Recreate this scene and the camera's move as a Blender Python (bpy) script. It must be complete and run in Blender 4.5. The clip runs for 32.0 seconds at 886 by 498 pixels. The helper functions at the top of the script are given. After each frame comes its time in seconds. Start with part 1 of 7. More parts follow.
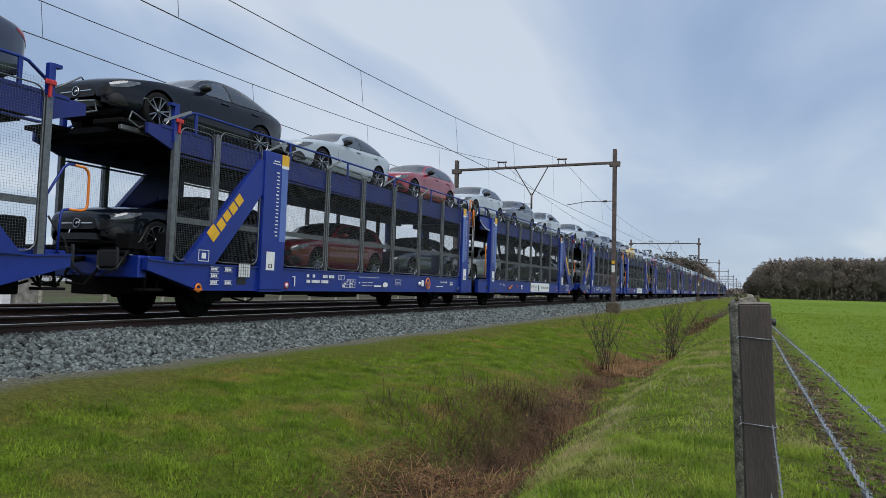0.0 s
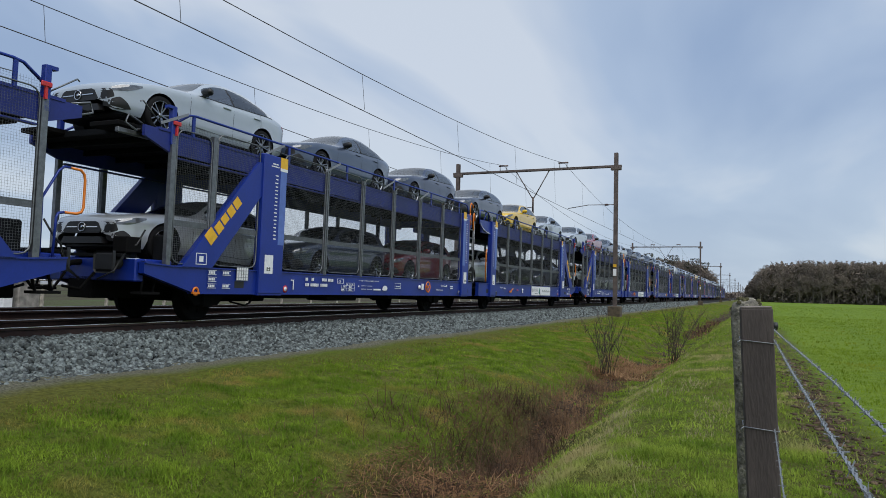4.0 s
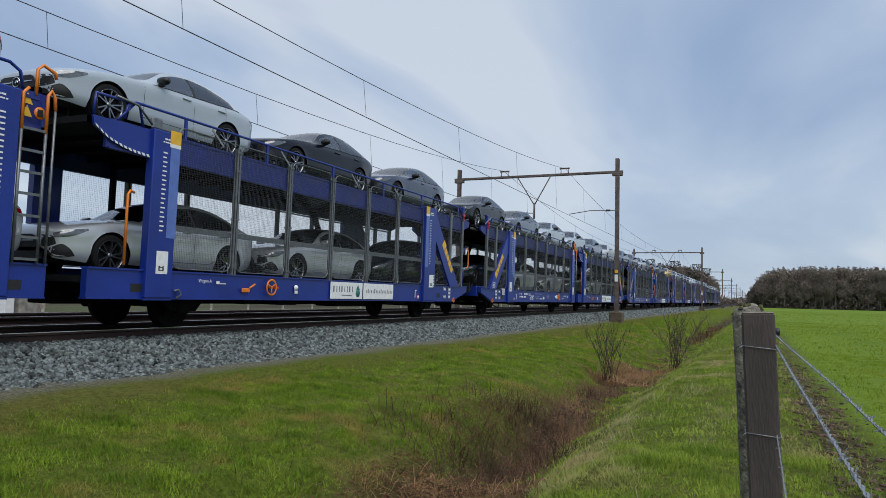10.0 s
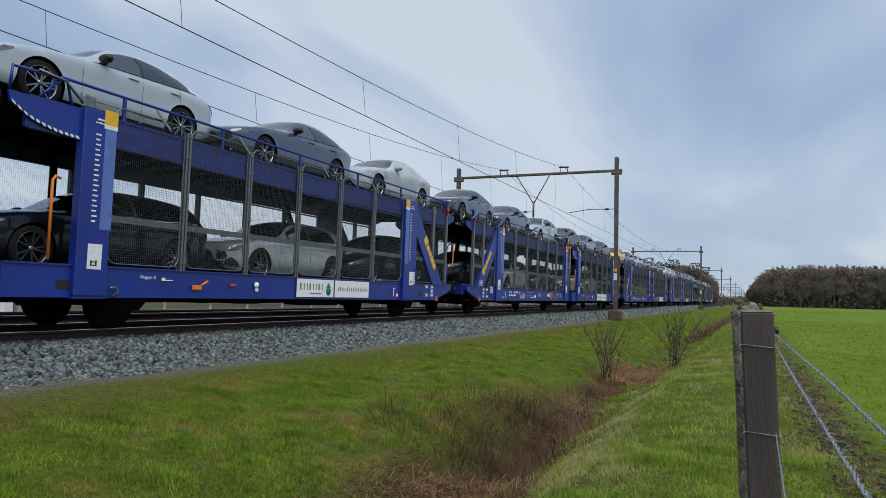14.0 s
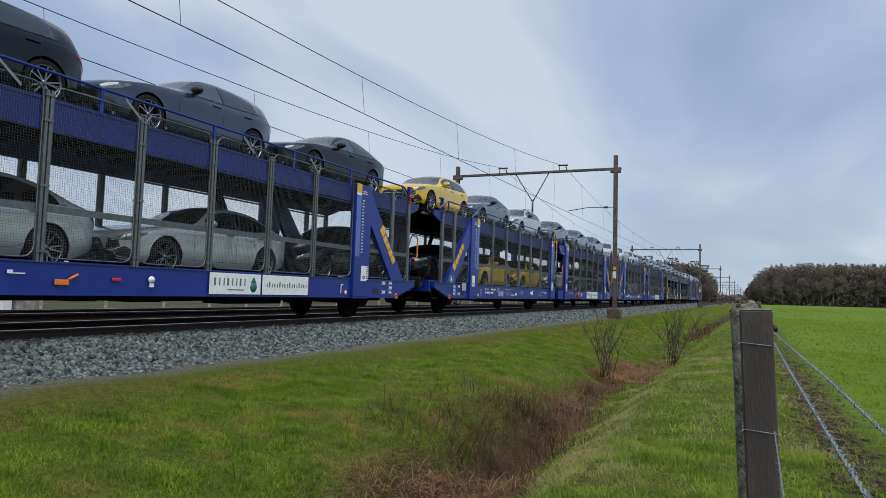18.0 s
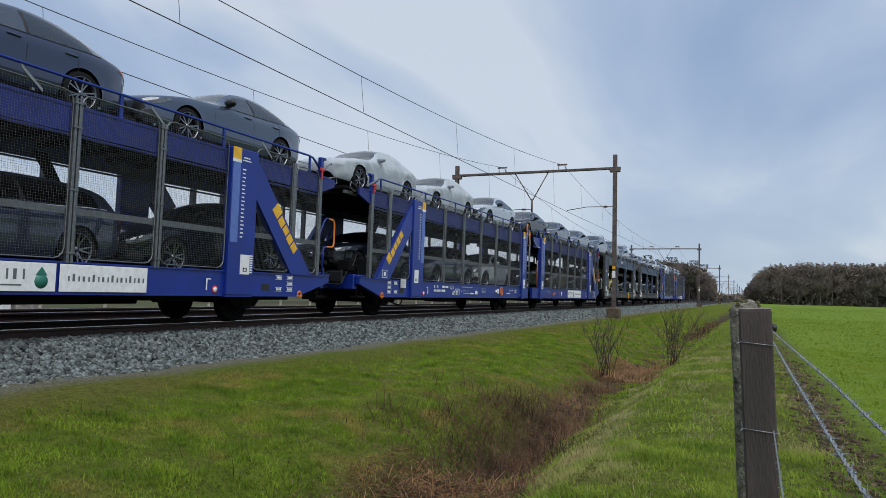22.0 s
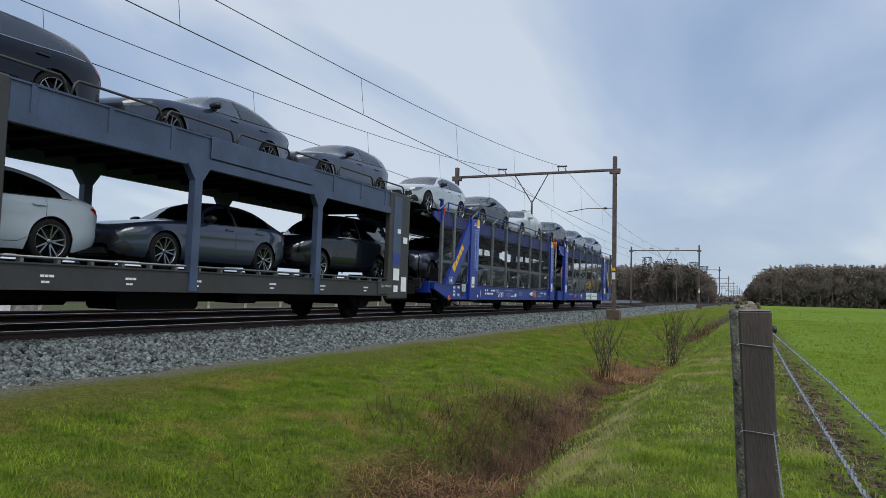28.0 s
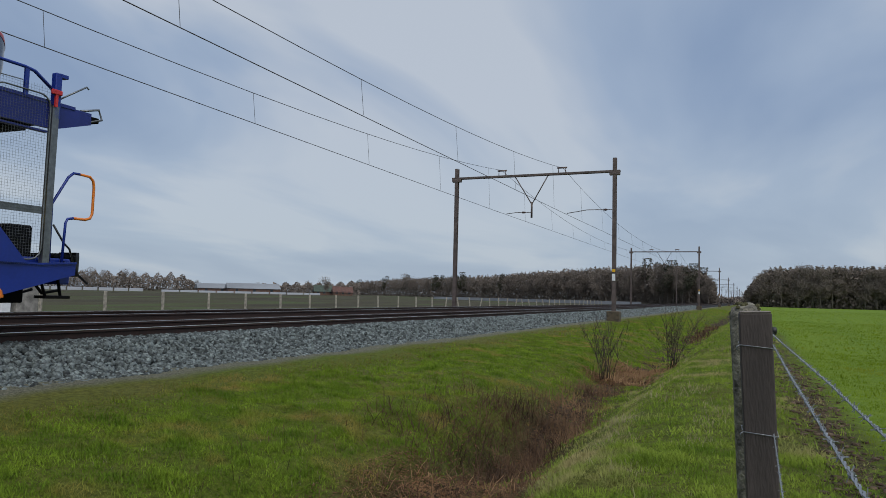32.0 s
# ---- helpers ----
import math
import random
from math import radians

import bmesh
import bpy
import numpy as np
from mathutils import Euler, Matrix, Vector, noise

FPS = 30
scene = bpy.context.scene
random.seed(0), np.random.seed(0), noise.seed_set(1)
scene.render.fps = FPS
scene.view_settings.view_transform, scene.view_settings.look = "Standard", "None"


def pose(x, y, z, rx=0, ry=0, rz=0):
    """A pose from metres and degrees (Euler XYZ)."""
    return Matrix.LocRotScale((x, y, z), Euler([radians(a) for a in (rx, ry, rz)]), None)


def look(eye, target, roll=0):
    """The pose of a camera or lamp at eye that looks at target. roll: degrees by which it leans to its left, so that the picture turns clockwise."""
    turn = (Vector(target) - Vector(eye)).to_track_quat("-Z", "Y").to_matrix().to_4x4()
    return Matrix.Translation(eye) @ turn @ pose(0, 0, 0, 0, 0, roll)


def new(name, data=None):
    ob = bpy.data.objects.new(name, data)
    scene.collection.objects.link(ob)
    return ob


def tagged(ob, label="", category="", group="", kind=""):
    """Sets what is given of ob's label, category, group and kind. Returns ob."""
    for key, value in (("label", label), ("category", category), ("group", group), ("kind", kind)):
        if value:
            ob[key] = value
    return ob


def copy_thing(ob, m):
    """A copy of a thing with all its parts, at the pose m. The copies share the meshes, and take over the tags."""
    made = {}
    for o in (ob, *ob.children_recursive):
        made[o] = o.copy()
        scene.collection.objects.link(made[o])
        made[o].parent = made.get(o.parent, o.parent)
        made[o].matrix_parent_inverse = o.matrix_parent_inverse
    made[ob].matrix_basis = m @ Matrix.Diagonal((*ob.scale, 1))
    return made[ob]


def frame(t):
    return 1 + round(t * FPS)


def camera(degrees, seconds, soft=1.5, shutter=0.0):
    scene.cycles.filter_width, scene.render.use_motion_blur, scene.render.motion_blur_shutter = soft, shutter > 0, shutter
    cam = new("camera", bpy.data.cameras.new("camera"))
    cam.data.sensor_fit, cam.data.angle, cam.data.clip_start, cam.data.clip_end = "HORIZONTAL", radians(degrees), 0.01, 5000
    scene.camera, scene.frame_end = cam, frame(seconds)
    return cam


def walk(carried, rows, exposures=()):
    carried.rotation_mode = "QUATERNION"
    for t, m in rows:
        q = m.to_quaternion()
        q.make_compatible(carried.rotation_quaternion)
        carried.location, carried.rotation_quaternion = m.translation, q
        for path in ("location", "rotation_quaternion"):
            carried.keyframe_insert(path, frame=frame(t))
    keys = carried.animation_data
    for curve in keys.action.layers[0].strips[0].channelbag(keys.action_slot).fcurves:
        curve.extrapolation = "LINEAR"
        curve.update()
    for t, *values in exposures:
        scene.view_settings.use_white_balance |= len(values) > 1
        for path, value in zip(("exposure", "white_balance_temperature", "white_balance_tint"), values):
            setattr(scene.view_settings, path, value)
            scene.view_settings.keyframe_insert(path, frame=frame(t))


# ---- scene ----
PI = math.pi
EYE = (0.0, 0.0, 0.673)
cam = camera(64.5, 32.0, soft=0.75, shutter=0.0)


def aim(yaw, pitch):
    y, p = radians(yaw), radians(pitch)
    d = Vector((-math.sin(y) * math.cos(p), math.cos(y) * math.cos(p), math.sin(p)))
    return look(EYE, Vector(EYE) + d * 10, 1.386)


# the camera stands still on its spot and sways a little: seconds, yaw, pitch
SWAY = [
    (0.0, 23.786, 3.087), (1.0, 23.809, 3.160), (2.0, 23.790, 3.185), (3.0, 23.861, 3.328),
    (3.5, 23.915, 3.385), (5.5, 23.885, 3.310), (6.0, 23.891, 3.316), (7.0, 23.956, 3.393),
    (8.0, 23.966, 3.540), (8.5, 24.025, 3.672), (9.0, 24.032, 3.764), (10.0, 24.032, 3.833),
    (11.0, 24.035, 3.887), (12.0, 24.040, 3.905), (13.0, 24.030, 3.836), (14.0, 23.964, 3.728),
    (14.5, 23.955, 3.690), (16.5, 23.855, 3.540), (17.0, 23.848, 3.548), (18.0, 23.885, 3.577),
    (19.0, 23.855, 3.470), (20.0, 23.846, 3.445), (21.0, 23.795, 3.440), (22.0, 23.832, 3.528),
    (23.0, 23.918, 3.790), (24.0, 23.867, 3.798), (25.0, 23.793, 3.707), (25.5, 23.810, 3.725),
    (27.5, 23.826, 3.663), (28.0, 23.826, 3.663), (29.0, 23.843, 3.687), (30.0, 23.855, 3.750),
    (31.0, 23.860, 3.790), (32.0, 23.826, 3.769)]
walk(cam, [(t, aim(yw, pt)) for t, yw, pt in SWAY],
     exposures=[(0.0, 0.29), (3.5, 0.26), (6.0, 0.25), (27.5, 0.26), (29.0, 0.32), (31.0, 0.28), (31.5, 0.14), (32.0, -0.05)])

# ---- world, sun, exposure ----
SUN_EL, SUN_DIR = 57.0, -40.0  # height of the sun; its heading, counter-clockwise from +x


def make_world():
    w = bpy.data.worlds.new("world")
    scene.world = w
    w.use_nodes = True
    nt = w.node_tree
    nt.nodes.clear()
    N = nt.nodes.new
    out, bg = N("ShaderNodeOutputWorld"), N("ShaderNodeBackground")
    sky = N("ShaderNodeTexSky")
    sky.sky_type, sky.sun_disc = "NISHITA", False
    sky.sun_elevation, sky.sun_rotation = radians(SUN_EL), radians(90 - SUN_DIR)
    sky.air_density, sky.dust_density, sky.ozone_density = 1.0, 2.0, 1.5
    tc = N("ShaderNodeTexCoord")
    sep = N("ShaderNodeSeparateXYZ")
    nt.links.new(tc.outputs["Generated"], sep.inputs[0])
    # a flat cloud deck: the direction divided by its height
    zz = N("ShaderNodeMath"); zz.operation = "MAXIMUM"; zz.inputs[1].default_value = 0.0
    nt.links.new(sep.outputs[2], zz.inputs[0])
    za = N("ShaderNodeMath"); za.operation = "ADD"; za.inputs[1].default_value = 0.13
    nt.links.new(zz.outputs[0], za.inputs[0])
    comb = N("ShaderNodeCombineXYZ")
    for i in (0, 1):
        dv = N("ShaderNodeMath"); dv.operation = "DIVIDE"
        nt.links.new(sep.outputs[i], dv.inputs[0])
        nt.links.new(za.outputs[0], dv.inputs[1])
        nt.links.new(dv.outputs[0], comb.inputs[i])
    mp = N("ShaderNodeMapping")
    mp.inputs["Location"].default_value = (CLOUD_X, CLOUD_Y, 0)
    mp.inputs["Rotation"].default_value = (0, 0, radians(28))
    mp.inputs["Scale"].default_value = (0.55, 0.30, 1)
    nt.links.new(comb.outputs[0], mp.inputs[0])
    n1 = N("ShaderNodeTexNoise")
    n1.inputs["Scale"].default_value, n1.inputs["Detail"].default_value = 1.3, 5.0
    n1.inputs["Roughness"].default_value, n1.inputs["Distortion"].default_value = 0.48, 0.5
    nt.links.new(mp.outputs[0], n1.inputs["Vector"])
    ramp = N("ShaderNodeValToRGB")
    e = ramp.color_ramp.elements
    e[0].position, e[0].color = 0.385, (0, 0, 0, 1)
    e[1].position, e[1].color = 0.60, (1, 1, 1, 1)
    nt.links.new(n1.outputs["Fac"], ramp.inputs[0])
    # cloud colour: blue-grey where thin, white where thick
    ccol = N("ShaderNodeValToRGB")
    e = ccol.color_ramp.elements
    e[0].position, e[0].color = 0.0, (0.36, 0.485, 0.71, 1)
    e[1].position, e[1].color = 1.0, (0.72, 0.80, 0.92, 1)
    mid = ccol.color_ramp.elements.new(0.5)
    mid.color = (0.475, 0.60, 0.805, 1)
    nt.links.new(ramp.outputs[0], ccol.inputs[0])
    # brighter and paler towards the horizon
    hz = N("ShaderNodeMapRange")
    hz.inputs["From Min"].default_value, hz.inputs["From Max"].default_value = 0.0, 0.26
    hz.inputs["To Min"].default_value, hz.inputs["To Max"].default_value = 0.62, 0.0
    nt.links.new(zz.outputs[0], hz.inputs["Value"])
    hm = N("ShaderNodeMix"); hm.data_type = "RGBA"
    nt.links.new(hz.outputs[0], hm.inputs[0])
    nt.links.new(ccol.outputs[0], hm.inputs[6])
    hm.inputs[7].default_value = (0.66, 0.775, 0.885, 1)
    sk = N("ShaderNodeMix"); sk.data_type = "RGBA"; sk.blend_type = "MULTIPLY"
    sk.inputs[0].default_value = 1.0
    nt.links.new(sky.outputs[0], sk.inputs[6])
    sk.inputs[7].default_value = (0.10, 0.10, 0.10, 1)
    fin = N("ShaderNodeMix"); fin.data_type = "RGBA"
    fin.inputs[0].default_value = 0.86
    nt.links.new(sk.outputs[2], fin.inputs[6])
    nt.links.new(hm.outputs[2], fin.inputs[7])
    nt.links.new(fin.outputs[2], bg.inputs["Color"])
    bg.inputs["Strength"].default_value = 0.76
    nt.links.new(bg.outputs[0], out.inputs[0])


CLOUD_X, CLOUD_Y = 0.0, 0.0
make_world()
sun_data = bpy.data.lights.new("sun", "SUN")
sun_data.energy, sun_data.angle, sun_data.color = 2.3, radians(60), (1.0, 0.97, 0.92)
sun = new("sun", sun_data)
sun.matrix_world = look((0, 0, 60), Vector((0, 0, 60)) - Vector((math.cos(radians(SUN_DIR)), math.sin(radians(SUN_DIR)), math.tan(radians(SUN_EL)))) * 20)


# ---- materials ----
def material(name, color, rough=0.5, metal=0.0, var=0.12, scale=8.0, bump=0.0, bscale=60.0, spec=0.5, coat=0.0,
             color2=None, per_object=0.0, per_island=0.0, fine=None, trans=0.0, stretch=None):
    m = bpy.data.materials.new(name)
    m.use_nodes = True
    nt = m.node_tree
    N, L = nt.nodes.new, nt.links.new
    b = nt.nodes["Principled BSDF"]
    b.inputs["Roughness"].default_value, b.inputs["Metallic"].default_value = rough, metal
    b.inputs["Specular IOR Level"].default_value = spec
    b.inputs["Coat Weight"].default_value = coat
    b.inputs["Coat Roughness"].default_value = 0.04
    b.inputs["Transmission Weight"].default_value = trans
    tc = N("ShaderNodeTexCoord")
    src = tc.outputs["Object"]
    if stretch:
        mp = N("ShaderNodeMapping")
        mp.inputs["Scale"].default_value = stretch
        L(src, mp.inputs[0])
        src = mp.outputs[0]
    n1 = N("ShaderNodeTexNoise")
    n1.inputs["Scale"].default_value, n1.inputs["Detail"].default_value = scale, 4.0
    L(src, n1.inputs["Vector"])
    c2 = color2 or tuple(c * (1 - 2.2 * var) for c in color)
    ramp = N("ShaderNodeValToRGB")
    e = ramp.color_ramp.elements
    e[0].position, e[0].color = 0.34, (*c2, 1)
    e[1].position, e[1].color = 0.66, (*color, 1)
    L(n1.outputs["Fac"], ramp.inputs[0])
    col = ramp.outputs[0]
    n2 = N("ShaderNodeTexNoise")
    n2.inputs["Scale"].default_value, n2.inputs["Detail"].default_value = bscale, 3.0
    L(src, n2.inputs["Vector"])
    if fine:
        mx = N("ShaderNodeMix"); mx.data_type = "RGBA"; mx.blend_type = "MULTIPLY"
        mx.inputs[0].default_value = 1.0
        mr = N("ShaderNodeMapRange")
        mr.inputs["From Min"].default_value, mr.inputs["From Max"].default_value = 0.3, 0.7
        mr.inputs["To Min"].default_value, mr.inputs["To Max"].default_value = 1 - fine, 1 + fine
        L(n2.outputs["Fac"], mr.inputs["Value"])
        L(col, mx.inputs[6]); L(mr.outputs[0], mx.inputs[7])
        col = mx.outputs[2]
    for amount, kind in ((per_object, "obj"), (per_island, "isl")):
        if amount:
            hs = N("ShaderNodeHueSaturation")
            if kind == "obj":
                r = N("ShaderNodeObjectInfo").outputs["Random"]
            else:
                r = N("ShaderNodeNewGeometry").outputs["Random Per Island"]
            mr = N("ShaderNodeMapRange")
            mr.inputs["To Min"].default_value, mr.inputs["To Max"].default_value = 1 - amount, 1 + amount
            L(r, mr.inputs["Value"]); L(mr.outputs[0], hs.inputs["Value"]); L(col, hs.inputs["Color"])
            col = hs.outputs[0]
    L(col, b.inputs["Base Color"])
    rr = N("ShaderNodeMapRange")
    rr.inputs["To Min"].default_value, rr.inputs["To Max"].default_value = max(0.015, rough * 0.8), min(1, rough * 1.25)
    L(n1.outputs["Fac"], rr.inputs["Value"]); L(rr.outputs[0], b.inputs["Roughness"])
    if bump:
        bp = N("ShaderNodeBump")
        bp.inputs["Strength"].default_value, bp.inputs["Distance"].default_value = bump, 0.02
        L(n2.outputs["Fac"], bp.inputs["Height"]); L(bp.outputs[0], b.inputs["Normal"])
    return m


M = {}
M["blue"] = material("wagon_blue", (0.007, 0.028, 0.245), 0.36, var=0.10, scale=1.6, bump=0.05, bscale=25, fine=0.06)
M["blue_dark"] = material("deck_blue", (0.012, 0.024, 0.190), 0.45, var=0.15, scale=2.0, bump=0.05, bscale=25, fine=0.08)
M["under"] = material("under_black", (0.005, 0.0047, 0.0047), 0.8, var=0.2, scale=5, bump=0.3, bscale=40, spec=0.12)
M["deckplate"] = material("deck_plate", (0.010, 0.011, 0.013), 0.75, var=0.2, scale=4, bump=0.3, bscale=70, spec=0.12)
M["galv"] = material("galvanised", (0.20, 0.21, 0.22), 0.42, metal=0.7, var=0.14, scale=14, bump=0.05, fine=0.1)
M["wire"] = material("mesh_wire", (0.18, 0.19, 0.20), 0.5, metal=0.5, var=0.1)
M["orange"] = material("orange_paint", (0.75, 0.20, 0.015), 0.4, var=0.08, scale=8)
M["yellow"] = material("yellow_paint", (0.78, 0.44, 0.02), 0.4, var=0.08, scale=8)
M["white"] = material("white_paint", (0.78, 0.79, 0.80), 0.45, var=0.06, scale=12, fine=0.04)
M["black"] = material("black_paint", (0.015, 0.015, 0.016), 0.45, var=0.1)
M["red"] = material("red_paint", (0.55, 0.03, 0.03), 0.4, var=0.08)
M["green_ink"] = material("green_ink", (0.02, 0.16, 0.12), 0.5, var=0.05)
M["grey_ink"] = material("grey_ink", (0.10, 0.12, 0.12), 0.5, var=0.05)
M["scale"] = material("scale_plate", (0.10, 0.17, 0.48), 0.4, var=0.08)
M["grey_wagon"] = material("grey_wagon", (0.040, 0.040, 0.044), 0.55, var=0.2, scale=2.5, bump=0.08, bscale=30, fine=0.15, color2=(0.030, 0.027, 0.025))
M["slate"] = material("slate_paint", (0.056, 0.082, 0.152), 0.5, var=0.15, scale=2.0, bump=0.05, bscale=30, fine=0.1)
M["rail_top"] = material("rail_steel", (0.60, 0.59, 0.58), 0.22, metal=0.9, var=0.1, scale=3)
M["rust"] = material("rail_rust", (0.034, 0.016, 0.012), 0.85, var=0.2, scale=5, bump=0.4, bscale=90, fine=0.2)
M["sleeper"] = material("sleeper_concrete", (0.20, 0.18, 0.16), 0.9, var=0.2, scale=6, bump=0.3, bscale=80)
M["mast"] = material("mast_steel", (0.13, 0.10, 0.09), 0.75, metal=0.0, var=0.22, scale=3, bump=0.2, bscale=60, fine=0.15)
M["concrete"] = material("concrete", (0.33, 0.31, 0.28), 0.9, var=0.25, scale=5, bump=0.3, bscale=60, fine=0.15)
M["cable"] = material("cable", (0.055, 0.050, 0.048), 0.6, metal=0.3, var=0.1)
M["insul"] = material("insulator", (0.10, 0.06, 0.05), 0.3, var=0.1)
M["rubber"] = material("tyre_rubber", (0.009, 0.009, 0.010), 0.8, var=0.15, scale=20, bump=0.2, bscale=120, spec=0.2)
M["rim"] = material("rim_alloy", (0.24, 0.25, 0.27), 0.24, metal=0.9, var=0.06, scale=10)
M["rim_dark"] = material("rim_black", (0.008, 0.008, 0.009), 0.8, var=0.1, spec=0.1)
M["glass"] = material("car_glass", (0.012, 0.018, 0.020), 0.02, var=0.05, spec=1.0, coat=1.0)
M["clear"] = material("clear_glass", (0.012, 0.018, 0.020), 0.02, var=0.05, spec=1.0, coat=1.0)


def thin_pane(m, tint, ior):
    """A thin pane: light passes tinted, and its faces mirror at grazing angles."""
    nt = m.node_tree
    out = [n for n in nt.nodes if n.type == "OUTPUT_MATERIAL"][0]
    tr, gl = nt.nodes.new("ShaderNodeBsdfTransparent"), nt.nodes.new("ShaderNodeBsdfGlossy")
    fr, mx = nt.nodes.new("ShaderNodeFresnel"), nt.nodes.new("ShaderNodeMixShader")
    fr.inputs["IOR"].default_value = ior
    tr.inputs[0].default_value = (*tint, 1)
    gl.inputs["Roughness"].default_value, gl.inputs["Color"].default_value = 0.01, (1, 1, 1, 1)
    nt.links.new(fr.outputs[0], mx.inputs[0])
    nt.links.new(tr.outputs[0], mx.inputs[1])
    nt.links.new(gl.outputs[0], mx.inputs[2])
    nt.links.new(mx.outputs[0], out.inputs[0])


thin_pane(M["clear"], (0.86, 0.95, 0.95), 2.8)
thin_pane(M["glass"], (0.42, 0.47, 0.49), 2.1)
M["trim"] = material("car_trim", (0.010, 0.010, 0.011), 0.5, var=0.1)
M["chrome"] = material("chrome", (0.62, 0.63, 0.65), 0.12, metal=1.0, var=0.04)
M["lamp"] = material("headlamp", (0.17, 0.18, 0.195), 0.06, metal=0.35, var=0.25, scale=9, spec=0.8, color2=(0.05, 0.055, 0.06), coat=1.0)
M["tail"] = material("tail_lamp", (0.35, 0.008, 0.012), 0.12, var=0.15, scale=12, spec=0.7)
# greys and black carry a blue tint that paints in skylight on the bodies
CAR_COLORS = {
    "black": (0.004, 0.006, 0.012), "white": (0.37, 0.42, 0.475), "silver": (0.52, 0.55, 0.58), "grey": (0.070, 0.094, 0.145),
    "mgrey": (0.034, 0.046, 0.082), "red": (0.23, 0.009, 0.020), "dred": (0.12, 0.010, 0.016), "blue": (0.034, 0.046, 0.090), "yellow": (0.66, 0.42, 0.012),
    "brown": (0.13, 0.085, 0.075), "pale": (0.52, 0.60, 0.62)}
PAINT = {k: material("paint_" + k, c, 0.30, metal=0.42 if k in ("silver", "grey", "brown", "mgrey", "blue") else 0.0, var=0.03, scale=3, coat=0.6 if k == "black" else 1.0, spec=0.1 if k == "black" else 0.3) for k, c in CAR_COLORS.items()}
M["cloth"] = material("cover_cloth", (0.40, 0.44, 0.485), 0.85, var=0.08, scale=4, bump=0.9, bscale=7, spec=0.2)


# ---- mesh helpers ----
class Geo:
    """Collects vertices and faces of one mesh."""

    def __init__(self):
        self.v, self.f, self.s = [], [], []

    def add(self, vs, fs, smooth=False):
        o = len(self.v)
        self.v += [tuple(p) for p in vs]
        self.f += [tuple(i + o for i in f) for f in fs]
        self.s += [smooth] * len(fs)
        return self

    def box(self, x0, x1, y0, y1, z0, z1, b=0.0):
        if b <= 0:
            vs = [(x, y, z) for z in (z0, z1) for y in (y0, y1) for x in (x0, x1)]
            return self.add(vs, [(0, 2, 3, 1), (4, 5, 7, 6), (0, 1, 5, 4), (2, 6, 7, 3), (0, 4, 6, 2), (1, 3, 7, 5)])
        # chamfered edges: three insets of the box
        vs, idx = [], {}
        xs, ys, zs = (x0, x1), (y0, y1), (z0, z1)
        for i in (0, 1):
            for j in (0, 1):
                for k in (0, 1):
                    sx, sy, sz = (1 - 2 * i) * b, (1 - 2 * j) * b, (1 - 2 * k) * b
                    for a, p in enumerate(((xs[i], ys[j] + sy, zs[k] + sz), (xs[i] + sx, ys[j], zs[k] + sz), (xs[i] + sx, ys[j] + sy, zs[k]))):
                        idx[i, j, k, a] = len(vs)
                        vs.append(p)
        fs = []
        for i in (0, 1):
            fs.append((idx[i, 0, 0, 0], idx[i, 1, 0, 0], idx[i, 1, 1, 0], idx[i, 0, 1, 0]))
            fs.append((idx[0, i, 0, 1], idx[1, i, 0, 1], idx[1, i, 1, 1], idx[0, i, 1, 1]))
            fs.append((idx[0, 0, i, 2], idx[1, 0, i, 2], idx[1, 1, i, 2], idx[0, 1, i, 2]))
        for p in (0, 1):
            for q in (0, 1):
                fs.append((idx[p, q, 0, 0], idx[p, q, 1, 0], idx[p, q, 1, 1], idx[p, q, 0, 1]))
                fs.append((idx[p, 0, q, 0], idx[p, 1, q, 0], idx[p, 1, q, 2], idx[p, 0, q, 2]))
                fs.append((idx[0, p, q, 1], idx[1, p, q, 1], idx[1, p, q, 2], idx[0, p, q, 2]))
                for r in (0, 1):
                    fs.append((idx[p, q, r, 0], idx[p, q, r, 1], idx[p, q, r, 2]))
        return self.add(vs, fs)

    def prism(self, poly, a0, a1, axis="x"):
        """A polygon of (u, z) swept from a0 to a1: along x the polygon lies in (y, z), along y in (x, z), along z in (x, y)."""
        n = len(poly)
        put = {"x": lambda p, a: (a, p[0], p[1]), "y": lambda p, a: (p[0], a, p[1]), "z": lambda p, a: (p[0], p[1], a)}[axis]
        vs = [put(p, a0) for p in poly] + [put(p, a1) for p in poly]
        fs = [tuple(range(n))[::-1], tuple(range(n, 2 * n))] + [(i, (i + 1) % n, n + (i + 1) % n, n + i) for i in range(n)]
        return self.add(vs, fs)

    def tube(self, pts, r, n=6, r1=None, cap=True):
        pts = [Vector(p) for p in pts]
        m = len(pts)
        vs = []
        side = None
        for i, p in enumerate(pts):
            d = (pts[min(i + 1, m - 1)] - pts[max(i - 1, 0)]).normalized()
            if side is None:
                side = d.orthogonal().normalized()
            else:
                side = (side - d * side.dot(d)).normalized()
            up = d.cross(side)
            rr = r if r1 is None else r + (r1 - r) * i / max(1, m - 1)
            vs += [p + (side * math.cos(2 * PI * k / n) + up * math.sin(2 * PI * k / n)) * rr for k in range(n)]
        fs = [(i * n + k, i * n + (k + 1) % n, (i + 1) * n + (k + 1) % n, (i + 1) * n + k) for i in range(m - 1) for k in range(n)]
        self.add(vs, fs, n > 4)
        if cap:
            o = len(self.v) - len(vs)
            self.f += [tuple(o + k for k in range(n))[::-1], tuple(o + (m - 1) * n + k for k in range(n))]
            self.s += [False, False]
        return self

